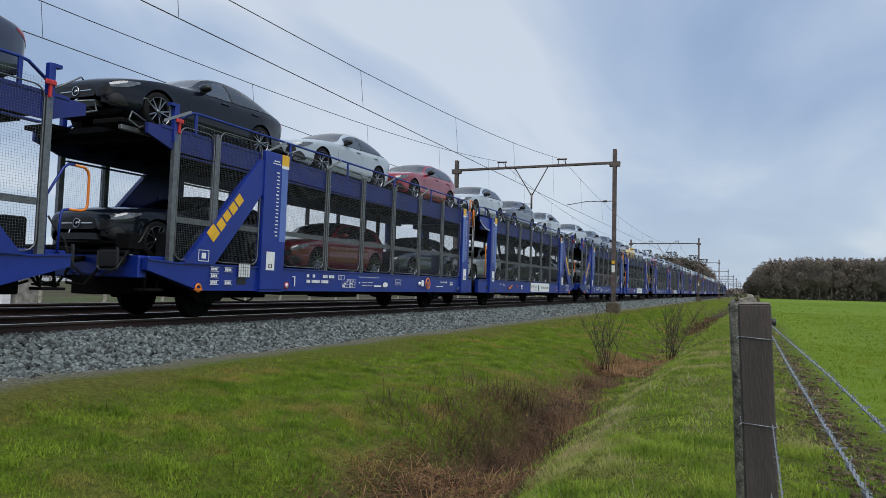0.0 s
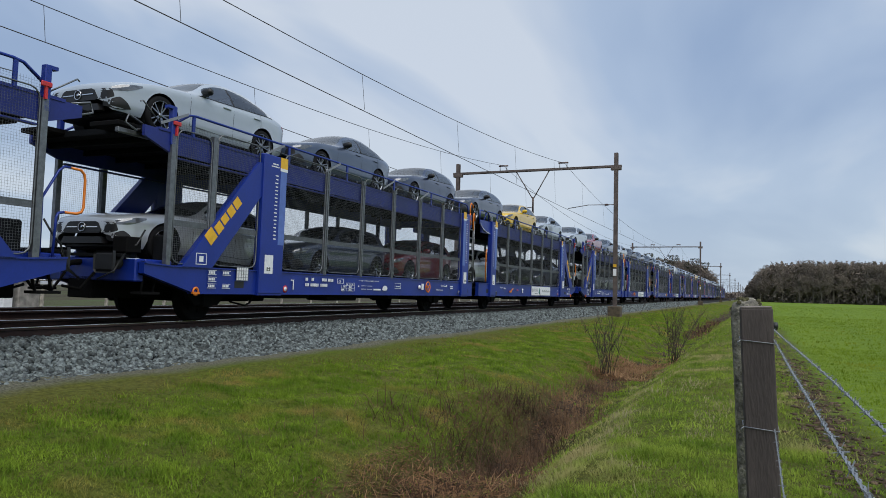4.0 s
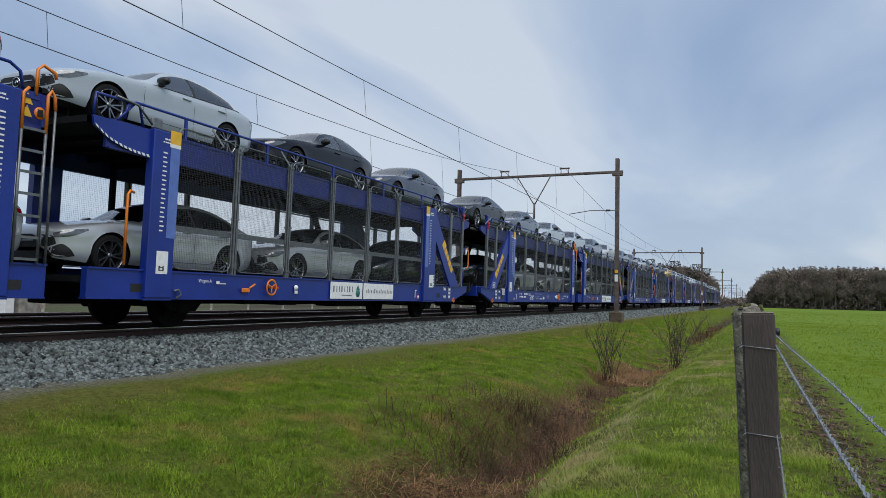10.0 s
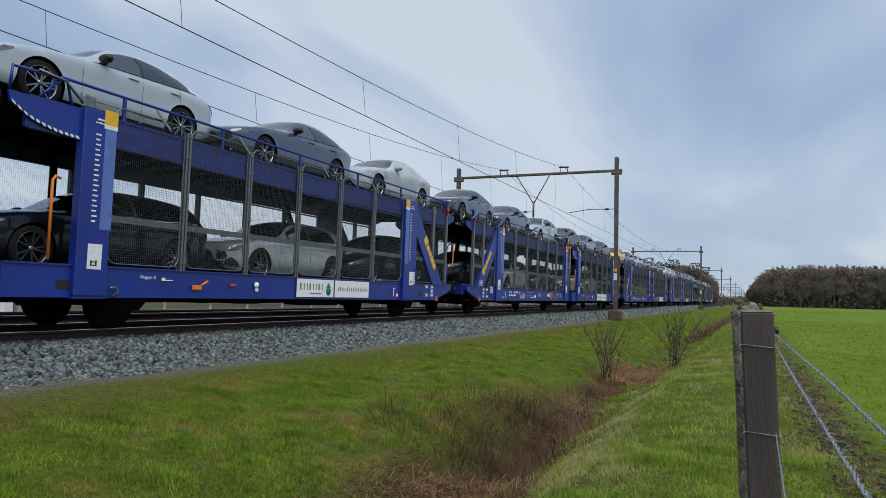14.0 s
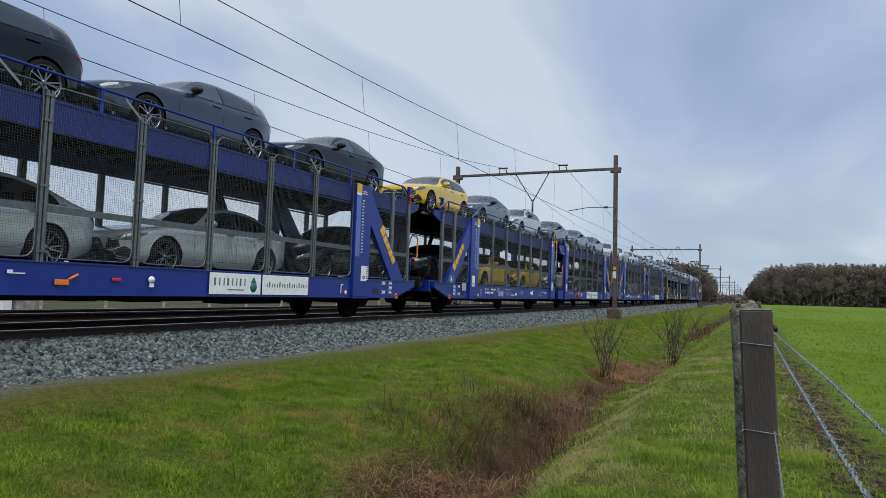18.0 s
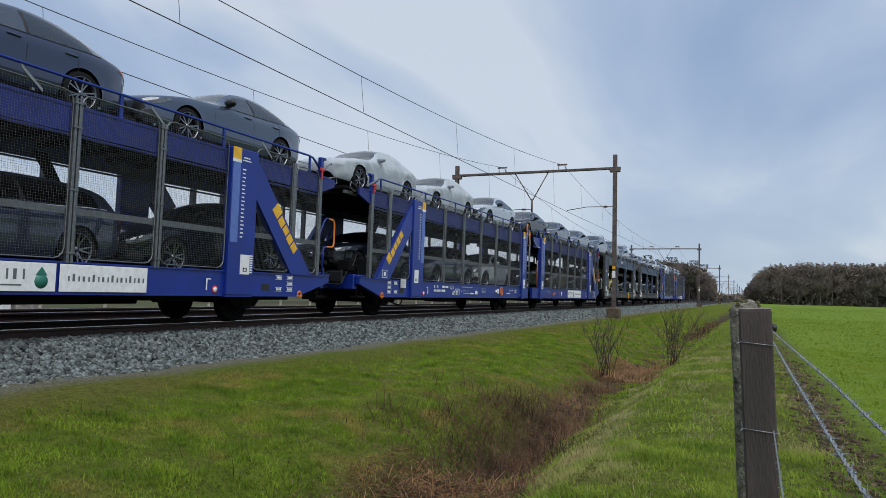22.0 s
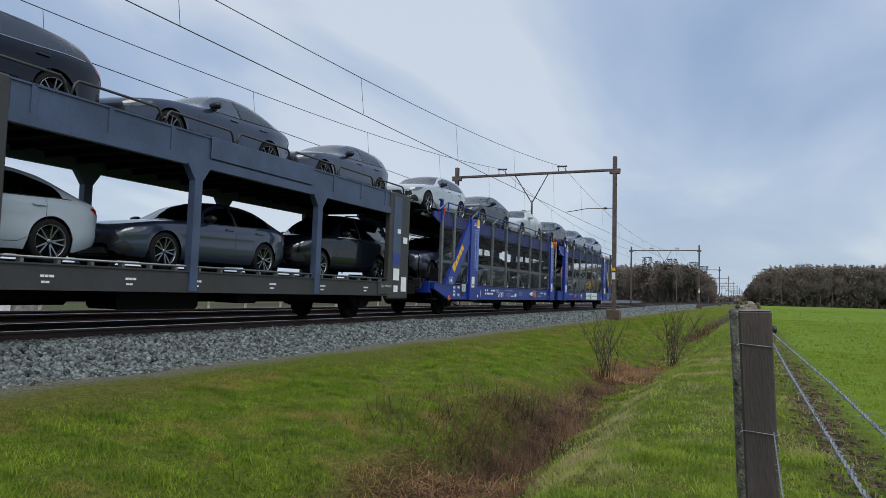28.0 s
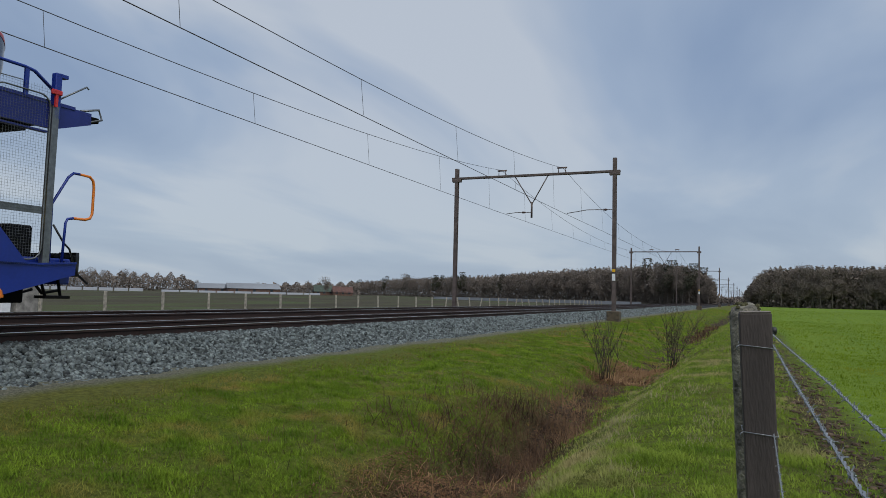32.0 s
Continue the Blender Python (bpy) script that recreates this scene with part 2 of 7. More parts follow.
    def lathe(self, prof, c, axis="x", n=20, smooth=True):
        """prof: (radius, distance along the axis); c: centre."""
        vs = []
        for r, a in prof:
            for k in range(n):
                u, w = r * math.cos(2 * PI * k / n), r * math.sin(2 * PI * k / n)
                vs.append({"x": (c[0] + a, c[1] + u, c[2] + w), "y": (c[0] + u, c[1] + a, c[2] + w), "z": (c[0] + u, c[1] + w, c[2] + a)}[axis])
        fs = [(i * n + k, i * n + (k + 1) % n, (i + 1) * n + (k + 1) % n, (i + 1) * n + k) for i in range(len(prof) - 1) for k in range(n)]
        return self.add(vs, fs, smooth)

    def mesh(self, name, mat, fix=True):
        me = bpy.data.meshes.new(name)
        me.from_pydata(self.v, [], self.f)
        me.polygons.foreach_set("use_smooth", self.s)
        if fix:
            bm = bmesh.new()
            bm.from_mesh(me)
            bmesh.ops.recalc_face_normals(bm, faces=bm.faces)
            bm.to_mesh(me)
            bm.free()
        for m in (mat if isinstance(mat, (list, tuple)) else [mat]):
            me.materials.append(m)
        me.update()
        return me


def part(name, geo, mat, parent, label="", at=None):
    """One mesh object under a thing or a part."""
    me = geo if isinstance(geo, bpy.types.Mesh) else geo.mesh(name, mat)
    ob = new(name, me)
    ob.parent = parent
    if at is not None:
        ob.matrix_basis = at
    if label:
        tagged(ob, label)
    return ob


def thing(name, label, category, group="", kind="", at=None):
    ob = new(name)
    ob.empty_display_size = 0.2
    tagged(ob, label, category, group, kind)
    if at is not None:
        ob.matrix_basis = at
    return ob


def solid(name, geo, mat, label, category, group="", kind="", at=None):
    me = geo if isinstance(geo, bpy.types.Mesh) else geo.mesh(name, mat)
    ob = new(name, me)
    tagged(ob, label, category, group, kind)
    if at is not None:
        ob.matrix_basis = at
    return ob


def interp(x, pts):
    """Smooth monotone curve through (x, value) pairs."""
    if x <= pts[0][0]:
        return pts[0][1]
    for (a, u), (b, w) in zip(pts, pts[1:]):
        if x <= b:
            t = (x - a) / (b - a)
            return u + (w - u) * t
    return pts[-1][1]


def glide(x, pts):
    """Smooth monotone cubic through (x, value) pairs."""
    if x <= pts[0][0]:
        return pts[0][1]
    if x >= pts[-1][0]:
        return pts[-1][1]
    i = 0
    while x > pts[i + 1][0]:
        i += 1

    def slope(j):
        if j <= 0 or j >= len(pts) - 1:
            j = min(max(j, 0), len(pts) - 2)
            return (pts[j + 1][1] - pts[j][1]) / (pts[j + 1][0] - pts[j][0])
        h0, h1 = pts[j][0] - pts[j - 1][0], pts[j + 1][0] - pts[j][0]
        d0, d1 = (pts[j][1] - pts[j - 1][1]) / h0, (pts[j + 1][1] - pts[j][1]) / h1
        if d0 * d1 <= 0:
            return 0.0
        return (3 * (h0 + h1)) / ((2 * h1 + h0) / d0 + (h1 + 2 * h0) / d1)

    (a, u), (b, w) = pts[i], pts[i + 1]
    h = b - a
    t = (x - a) / h
    m0, m1 = slope(i) * h, slope(i + 1) * h
    return (2 * t ** 3 - 3 * t * t + 1) * u + (t ** 3 - 2 * t * t + t) * m0 + (3 * t * t - 2 * t ** 3) * w + (t ** 3 - t * t) * m1


# ---- ground ----
NEAR_RAIL, CANT, GAP2 = 9.558, 0.713, 4.016
SLOPE = math.tan(radians(CANT))
PROFILE = [(-4000, -0.75), (-60, -0.72), (-6, -0.70), (-1.2, -0.66), (-0.3, -0.62), (0.5, -0.64), (1.25, -0.72), (1.7, -0.98), (2.1, -1.22), (2.7, -1.32),
           (3.2, -1.22), (3.7, -1.00), (4.4, -0.82), (5.6, -0.70), (7.0, -0.60), (7.7, -0.555), (8.3, -0.53), (9.0, -0.53), (16.5, -0.5), (18.5, -0.72), (24, -0.78), (4000, -0.75)]


def ground_z(X, Y, rough=True):
    z = interp(X, PROFILE)
    if rough and -8 < X < 8.2 and Y < 90:
        k = min(1, max(0.15, 1 - abs(X - 3) / 6))
        w = noise.noise((X * 0.9, Y * 0.6, 0.0)) * 0.045 + noise.noise((X * 2.3, Y * 2.0, 4.0)) * 0.03
        if 1.2 < X < 4.2:
            w += noise.noise((X * 1.6, Y * 0.8, 9.0)) * 0.10
            w -= 0.40 * math.exp(-((Y - 9.3) / 1.9) ** 2 - ((X - 2.85) / 0.50) ** 2)
        z += w * (0.35 + 0.65 * k)
    return z


def ground_material():
    m = bpy.data.materials.new("ground_cover")
    m.use_nodes = True
    nt = m.node_tree
    N, L = nt.nodes.new, nt.links.new
    b = nt.nodes["Principled BSDF"]
    b.inputs["Roughness"].default_value = 0.95
    b.inputs["Specular IOR Level"].default_value = 0.15
    tc = N("ShaderNodeTexCoord")
    sep = N("ShaderNodeSeparateXYZ")
    L(tc.outputs["Object"], sep.inputs[0])

    def nz(scale, detail=4.0, stretch=None, rough=0.55):
        n = N("ShaderNodeTexNoise")
        n.inputs["Scale"].default_value, n.inputs["Detail"].default_value, n.inputs["Roughness"].default_value = scale, detail, rough
        if stretch:
            mp = N("ShaderNodeMapping")
            mp.inputs["Scale"].default_value = stretch
            L(tc.outputs["Object"], mp.inputs[0])
            L(mp.outputs[0], n.inputs["Vector"])
        else:
            L(tc.outputs["Object"], n.inputs["Vector"])
        return n.outputs["Fac"]

    def ramp(fac, *stops):
        r = N("ShaderNodeValToRGB")
        e = r.color_ramp.elements
        while len(e) < len(stops):
            e.new(0.5)
        for el, (p, c) in zip(e, stops):
            el.position, el.color = p, (*c, 1)
        L(fac, r.inputs[0])
        return r.outputs[0]

    def band(x0, x1, soft, wob=0.5):
        """1 between x0 and x1 of the x axis, with a wavering edge."""
        ad = N("ShaderNodeMath"); ad.operation = "MULTIPLY_ADD"
        L(edge, ad.inputs[0]); ad.inputs[1].default_value = wob; L(sep.outputs[0], ad.inputs[2])
        a = N("ShaderNodeMapRange"); a.inputs["From Min"].default_value, a.inputs["From Max"].default_value = x0 - soft + wob / 2, x0 + soft + wob / 2
        c = N("ShaderNodeMapRange"); c.inputs["From Min"].default_value, c.inputs["From Max"].default_value = x1 + soft + wob / 2, x1 - soft + wob / 2
        L(ad.outputs[0], a.inputs["Value"]); L(ad.outputs[0], c.inputs["Value"])
        mu = N("ShaderNodeMath"); mu.operation = "MULTIPLY"
        L(a.outputs[0], mu.inputs[0]); L(c.outputs[0], mu.inputs[1])
        return mu.outputs[0]

    def mix(fac, a, c):
        x = N("ShaderNodeMix"); x.data_type = "RGBA"
        L(fac, x.inputs[0]); L(a, x.inputs[6]); L(c, x.inputs[7])
        return x.outputs[2]

    edge = nz(0.55, 5)
    fine = nz(14.0, 7, rough=0.78)
    big = nz(0.35, 4)
    # ground colour under the blades darkened to paint shade into their gaps
    grass = mix(ramp(big, (0.35, (0, 0, 0)), (0.68, (1, 1, 1))), ramp(fine, (0.36, (0.036, 0.056, 0.006)), (0.64, (0.115, 0.155, 0.015))), ramp(fine, (0.36, (0.055, 0.056, 0.012)), (0.64, (0.155, 0.142, 0.036))))
    lush = mix(ramp(nz(1.0, 3, (1.1, 0.02, 1)), (0.40, (0, 0, 0)), (0.60, (0.7, 0.7, 0.7))), ramp(nz(6.0, 9, (0.7, 1.0, 1), 0.8), (0.38, (0.066, 0.122, 0.010)), (0.62, (0.150, 0.226, 0.020))), ramp(nz(6.5, 9, None, 0.8), (0.38, (0.088, 0.148, 0.012)), (0.62, (0.180, 0.252, 0.023))))
    # soil darkened in colour so the ditch hollow looks shaded
    soil = ramp(nz(4, 6), (0.35, (0.020, 0.014, 0.010)), (0.65, (0.085, 0.056, 0.036)))
    gravel = ramp(nz(34, 6, None, 0.75), (0.40, (0.050, 0.052, 0.034)), (0.60, (0.20, 0.195, 0.145)))
    far = ramp(nz(0.09, 9, (1, 0.25, 1), 0.7), (0.38, (0.040, 0.034, 0.024)), (0.52, (0.062, 0.056, 0.032)), (0.62, (0.060, 0.088, 0.026)))
    col = grass
    col = mix(band(-9.0, -7.55, 0.16, 0.7), col, gravel)
    col = mix(band(-3.28, -2.05, 0.30, 0.7), col, soil)
    col = mix(band(0.85, 4000, 0.4, 0.9), col, lush)
    bare = N("ShaderNodeMath"); bare.operation = "MULTIPLY"
    L(band(0.40, 0.98, 0.25, 0.8), bare.inputs[0]); L(ramp(nz(3.2, 4), (0.36, (0, 0, 0)), (0.50, (1, 1, 1))), bare.inputs[1])
    col = mix(bare.outputs[0], col, soil)
    col = mix(band(-4000, -16.6, 0.3, 0.6), col, far)
    L(col, b.inputs["Base Color"])
    bp = N("ShaderNodeBump")
    bp.inputs["Strength"].default_value, bp.inputs["Distance"].default_value = 0.8, 0.05
    L(fine, bp.inputs["Height"]); L(bp.outputs[0], b.inputs["Normal"])
    return m


def make_ground():
    xs = [-4000, -1500, -700, -400, -250, -160, -100, -60, -38, -26, -20, -16.5, -9.0]
    xs += [-8.3 + 0.15 * i for i in range(68)] + [2.2, 2.8, 4, 6, 10, 18, 30, 60, 120, 250, 500, 1200, 4000]
    ys = [-200, -60, -20, -8] + [-3 + 0.2 * i for i in range(165)] + [30 + 0.7 * i for i in range(1, 86)] + [95, 105, 120, 150, 200, 270, 360, 500, 800, 1500, 4000]
    g = Geo()
    vs = [(x, y, ground_z(-x, y)) for y in ys for x in xs]
    n = len(xs)
    fs = [(j * n + i, j * n + i + 1, (j + 1) * n + i + 1, (j + 1) * n + i) for j in range(len(ys) - 1) for i in range(n - 1)]
    g.add(vs, fs, True)
    solid("ground", g.mesh("ground", ground_material(), fix=False), None, "grassy railway verge with a ditch and a flat green field beside it", "ground", kind="structure")


make_ground()


# ---- track ----
def rail_z(X):
    return (X - NEAR_RAIL) * SLOPE


RAIL_PROF = [(-0.07, -0.172), (0.07, -0.172), (0.07, -0.160), (0.012, -0.145), (0.010, -0.048), (0.036, -0.038), (0.036, -0.006), (-0.036, -0.006), (-0.036, -0.038), (-0.010, -0.048), (-0.012, -0.145), (-0.07, -0.160)]


def make_tracks():
    for k, X0 in enumerate((NEAR_RAIL, NEAR_RAIL + GAP2)):
        tr = thing("railway_track", ("near" if k == 0 else "far") + " railway track with rusty rails on concrete sleepers", "track", "tracks", "structure")
        if k == 0:
            tagged(tr, "railway track nearer the ditch, rusty rails on concrete sleepers")
        else:
            tagged(tr, "parallel railway track with rusty rails on concrete sleepers")
        for X in (X0, X0 + 1.5):
            g = Geo().prism([(-X + a, rail_z(X) + z) for a, z in RAIL_PROF], -60, 900, "y")
            r = part("rail", g, M["rust"], tr)
            h = Geo().box(-X - 0.033, -X + 0.033, -60, 900, rail_z(X) - 0.006, rail_z(X), 0)
            part("rail_head", h, M["rail_top"], r, "shiny worn running surface")
        zs = rail_z(X0 + 0.75) - 0.175
        sl = Geo().prism([(-1.3, -0.2), (1.3, -0.2), (1.3, 0.0), (0.5, -0.03), (-0.5, -0.03), (-1.3, 0.0)], -0.13, 0.13, "y").mesh("sleeper", M["sleeper"])
        for i in range(28):
            part("sleeper", sl, None, tr, at=pose(-(X0 + 0.75), 4 + i * 0.6, zs, 0, CANT, 0))
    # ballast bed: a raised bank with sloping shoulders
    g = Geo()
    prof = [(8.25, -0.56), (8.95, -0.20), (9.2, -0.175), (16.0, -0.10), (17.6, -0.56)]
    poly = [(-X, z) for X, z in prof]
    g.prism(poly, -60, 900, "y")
    # bed colour near black: paints the shade in the gaps between loose stones
    gap_dark = material("ballast", (0.014, 0.015, 0.015), 0.95, var=0.3, scale=14, bump=1.0, bscale=30, fine=0.55, color2=(0.025, 0.025, 0.026), spec=0.2)
    solid("ballast_bed", g, gap_dark, "crushed stone ballast bed under the tracks, blackened for the shade in its gaps", "ballast", kind="structure")
    # near-black brown strip laid over the bed, between and beside the rails
    rusty = material("dark_ballast", (0.018, 0.012, 0.010), 0.95, var=0.3, scale=10, bump=1.0, bscale=30, fine=0.5, color2=(0.012, 0.009, 0.008), spec=0.1)
    part("stained_bed", Geo().prism([(-9.36, -0.20), (-9.36, -0.160), (-15.7, -0.088), (-15.7, -0.14)], -60, 900, "y"), rusty, bpy.data.objects["ballast_bed"], "near-black brown stones between the rails")


make_tracks()

# ---- overhead line ----
Y1, SPAN, X_NEAR, X_FAR = 41.2, 71.5, 7.33, 17.32


M["footing"] = material("footing", (0.11, 0.085, 0.055), 0.9, var=0.25, scale=5, bump=0.3, bscale=60, fine=0.2)


def make_portals():
    g_mast = Geo()
    half = [(0.11, -0.112), (0.11, -0.088), (0.012, -0.088), (0.012, 0.088), (0.11, 0.088), (0.11, 0.112)]
    g_mast.prism(half + [(-x, y) for x, y in half[::-1]], 0, 9.0, "z")
    mast_me = g_mast.mesh("mast", M["mast"])
    cap_me = Geo().box(-0.30, 0.30, -0.13, 0.13, 7.92, 8.10, 0.02).mesh("bracket", M["mast"])
    beam_me = Geo().box(-X_FAR - 0.32, -X_NEAR + 0.32, -0.10, 0.10, 8.08, 8.22, 0.015).mesh("beam", M["mast"])
    for k in range(11):
        Y = Y1 if k == 0 else Y1 + SPAN * k - 0.5
        p = thing("catenary_portal", "brown steel overhead line portal spanning both tracks", "portal", "overhead line portals", at=Matrix.Translation((0, Y, 0)))
        for X, base in ((X_NEAR, 0.06), (X_FAR, -0.1)):
            part("mast", mast_me, None, p, at=Matrix.Translation((-X, 0, base - 0.12)))
            part("bracket", cap_me, None, p, at=Matrix.Translation((-X, 0, 0)))
            f = Geo().box(-X - 0.36, -X + 0.36, -0.36, 0.36, -0.9, base - 0.06, 0.04)
            part("foundation", f, M["footing"], p, "weathered brown concrete footing")
        part("beam", beam_me, None, p)
        v = Geo()
        for a, c in ((11.33, 12.30), (13.42, 12.36)):
            v.tube([(-a, 0, 8.1), (-c, 0, 6.4)], 0.035, 6)
        part("bracket_strut", v, M["mast"], p)
        part("drop_tube", Geo().tube([(-12.33, 0, 6.5), (-12.33, 0, 5.52)], 0.06, 8), M["mast"], p)
        for a, c, z0, z1 in ((X_NEAR + 0.1, 10.15, 5.9, 5.74), (12.4, 13.95, 5.86, 5.80)):
            arm = part("steady_arm", Geo().tube([(-a, 0, z0), (-(a * 0.45 + c * 0.55), 0, z0 + 0.02), (-c, 0, z1)], 0.022, 6), M["mast"], p)
            part("insulator", Geo().lathe([(0.02, 0), (0.07, 0.02), (0.05, 0.09), (0.075, 0.11), (0.05, 0.18), (0.07, 0.2), (0.02, 0.24)], (-(a + 0.55), 0, z0 + 0.005), "x", 10), M["insul"], p)
        for X in (10.47, 14.27):
            s = Geo().tube([(-X - 0.22, 0, 8.2), (-X - 0.22, 0, 8.5), (-X + 0.22, 0, 8.5), (-X + 0.22, 0, 8.2)], 0.03, 6)
            s.tube([(-X - 0.3, 0, 8.52), (-X + 0.3, 0, 8.52)], 0.05, 8)
            part("insulator_frame", s, M["insul"], p)
        if k < 3:
            part("number_plate", Geo().box(-X_NEAR - 0.09, -X_NEAR + 0.09, -0.16, -0.135, 1.75, 2.15), M["white"], p, "small white mast plate")
            part("warning_plate", Geo().box(-X_NEAR - 0.09, -X_NEAR + 0.09, -0.16, -0.135, 2.25, 2.42), M["yellow"], p, "small yellow plate")


make_portals()


def make_wires():
    for X, zc, zs, zm, name in ((10.3, 5.88, 8.50, 6.76, "near"), (14.2, 5.96, 8.55, 6.72, "far")):
        t = thing("overhead_wires", "thin contact and messenger wires above the " + ("nearer" if name == "near" else "farther") + " track", "overhead wires")
        cw = Geo().tube([(-X + 0.15 * (-1) ** i, Y1 - SPAN + SPAN * i, zc - 0.06) for i in range(7)], 0.012, 6)
        part("contact_wire", cw, M["cable"], t)
        for s in range(6):
            ya = Y1 + SPAN * (s - 1)
            pts = [(-X - 0.12, ya + SPAN * i / 24, zm + (zs - zm) * abs(2 * i / 24 - 1) ** 2.3) for i in range(25)]
            m = part("messenger_wire", Geo().tube(pts, 0.011, 5), M["cable"], t)
            if s < 3:
                for i in range(10):
                    f = 1 - (i + 0.33) / 10
                    y = ya + SPAN * f
                    z = zm + (zs - zm) * abs(2 * f - 1) ** 2.3
                    part("dropper", Geo().tube([(-X - 0.12, y, z), (-X, y, zc - 0.05)], 0.006, 4), M["cable"], t)


make_wires()


# ---- the wagons ----
# Each wagon is a pair of units. A unit is laid out along v, from its braced outer end (v < 0) to the joint (v about 11.5).
M["faded"] = material("faded_orange", (0.22, 0.10, 0.03), 0.7, var=0.25, scale=9)
M["strap"] = material("lashing_strap", (0.26, 0.27, 0.29), 0.45, metal=0.4, var=0.08)
MOVING, WHEELS, WHEEL_R = [], [], 0.42
TRACK_C = NEAR_RAIL + 0.75
WAGON = 31.05
NEAR_SIDE, FAR_SIDE = 1, -1


def train_pose(w):
    """The pose at the start of something that stands at w metres along the train, on the rails' plane."""
    c = radians(CANT)
    return pose(-(NEAR_RAIL + 0.75 * math.cos(c)), 11.18 + w, 0.75 * math.sin(c), 0, CANT, 0)


def mesh_panel(v0, v1, z0, z1, side, pitch=0.038, clip=None):
    """Wire netting between v0 and v1: thin three-sided wires."""
    g = Geo()
    x, r = side * 1.445, 0.0013
    nv, nz = max(2, int((v1 - v0) / pitch)), int((z1 - z0) / pitch)
    for i in range(1, nv):
        y = v0 + (v1 - v0) * i / nv
        a, b = z0, z1
        if clip:
            a, b = clip(y, a, b)
            if b - a < 0.05:
                continue
        g.add([(x + r, y - r, a), (x - r, y, a), (x + r, y + r, a), (x + r, y - r, b), (x - r, y, b), (x + r, y + r, b)], [(0, 1, 4, 3), (1, 2, 5, 4), (2, 0, 3, 5)])
    for i in range(1, nz):
        z = z0 + (z1 - z0) * i / nz
        g.add([(x - r, v0, z - r), (x + r, v0, z), (x - r, v0, z + r), (x - r, v1, z - r), (x + r, v1, z), (x - r, v1, z + r)], [(0, 1, 4, 3), (1, 2, 5, 4), (2, 0, 3, 5)])
    return g


def round_loop(v0, v1, z0, z1, r):
    pts = []
    for cv, cz, a0 in ((v1 - r, z1 - r, 0), (v0 + r, z1 - r, 90), (v0 + r, z0 + r, 180), (v1 - r, z0 + r, 270)):
        for k in range(4):
            a = radians(a0 + 30 * k)
            pts.append((cv + r * math.cos(a), cz + r * math.sin(a)))
    return pts + pts[:1]


def bars(g, x, v0, z0, widths, h, slant=0.0):
    """A row of upright letter-like bars that stand for writing."""
    v = v0
    for w in widths:
        if w > 0:
            g.box(x, x + 0.004, v, v + w, z0, z0 + h)
        v += abs(w) + 0.012
    return v


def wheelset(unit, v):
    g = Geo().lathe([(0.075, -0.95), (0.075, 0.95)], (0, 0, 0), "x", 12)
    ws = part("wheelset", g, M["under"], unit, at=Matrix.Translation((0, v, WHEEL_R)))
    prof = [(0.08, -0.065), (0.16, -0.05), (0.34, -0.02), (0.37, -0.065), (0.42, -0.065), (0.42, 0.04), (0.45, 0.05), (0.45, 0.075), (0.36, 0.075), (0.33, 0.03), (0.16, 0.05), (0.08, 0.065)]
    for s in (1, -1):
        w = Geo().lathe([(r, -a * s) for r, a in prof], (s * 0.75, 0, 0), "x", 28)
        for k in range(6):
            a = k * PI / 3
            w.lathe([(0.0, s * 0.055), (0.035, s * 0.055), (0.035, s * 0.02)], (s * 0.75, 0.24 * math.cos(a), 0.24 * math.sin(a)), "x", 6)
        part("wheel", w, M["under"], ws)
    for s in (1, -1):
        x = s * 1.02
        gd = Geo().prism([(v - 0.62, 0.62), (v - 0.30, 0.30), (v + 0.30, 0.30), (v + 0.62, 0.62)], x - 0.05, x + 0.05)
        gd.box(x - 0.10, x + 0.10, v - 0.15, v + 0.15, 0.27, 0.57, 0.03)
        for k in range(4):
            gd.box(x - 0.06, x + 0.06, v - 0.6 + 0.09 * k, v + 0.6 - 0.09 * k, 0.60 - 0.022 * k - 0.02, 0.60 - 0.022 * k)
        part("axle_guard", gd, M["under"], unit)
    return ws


POSTS_V = (2.36, 3.96, 5.60, 7.23, 8.86)


def comb(y0, y1, step, w, z0, z1, z2, half):
    """A deck plate with cross ribs underneath, in one outline."""
    poly = [(y0, z2), (y0, z1)]
    y = y0 + 0.3
    while y + w < y1 - 0.05:
        poly += [(y, z1), (y, z0), (y + w, z0), (y + w, z1)]
        y += step
    poly += [(y1, z1), (y1, z2)]
    g = Geo()
    n = len(poly)
    g.add([(x, a, b) for x in (-half, half) for a, b in poly], [(i, i + 1, n + i + 1, n + i) for i in range(n - 1)] + [(n - 1, 0, n, 2 * n - 1)])
    return g


def narrow(x):
    """The sides stand a little further in than drawn."""
    return x if abs(x) < 1.1 else x - math.copysign(0.05, x)


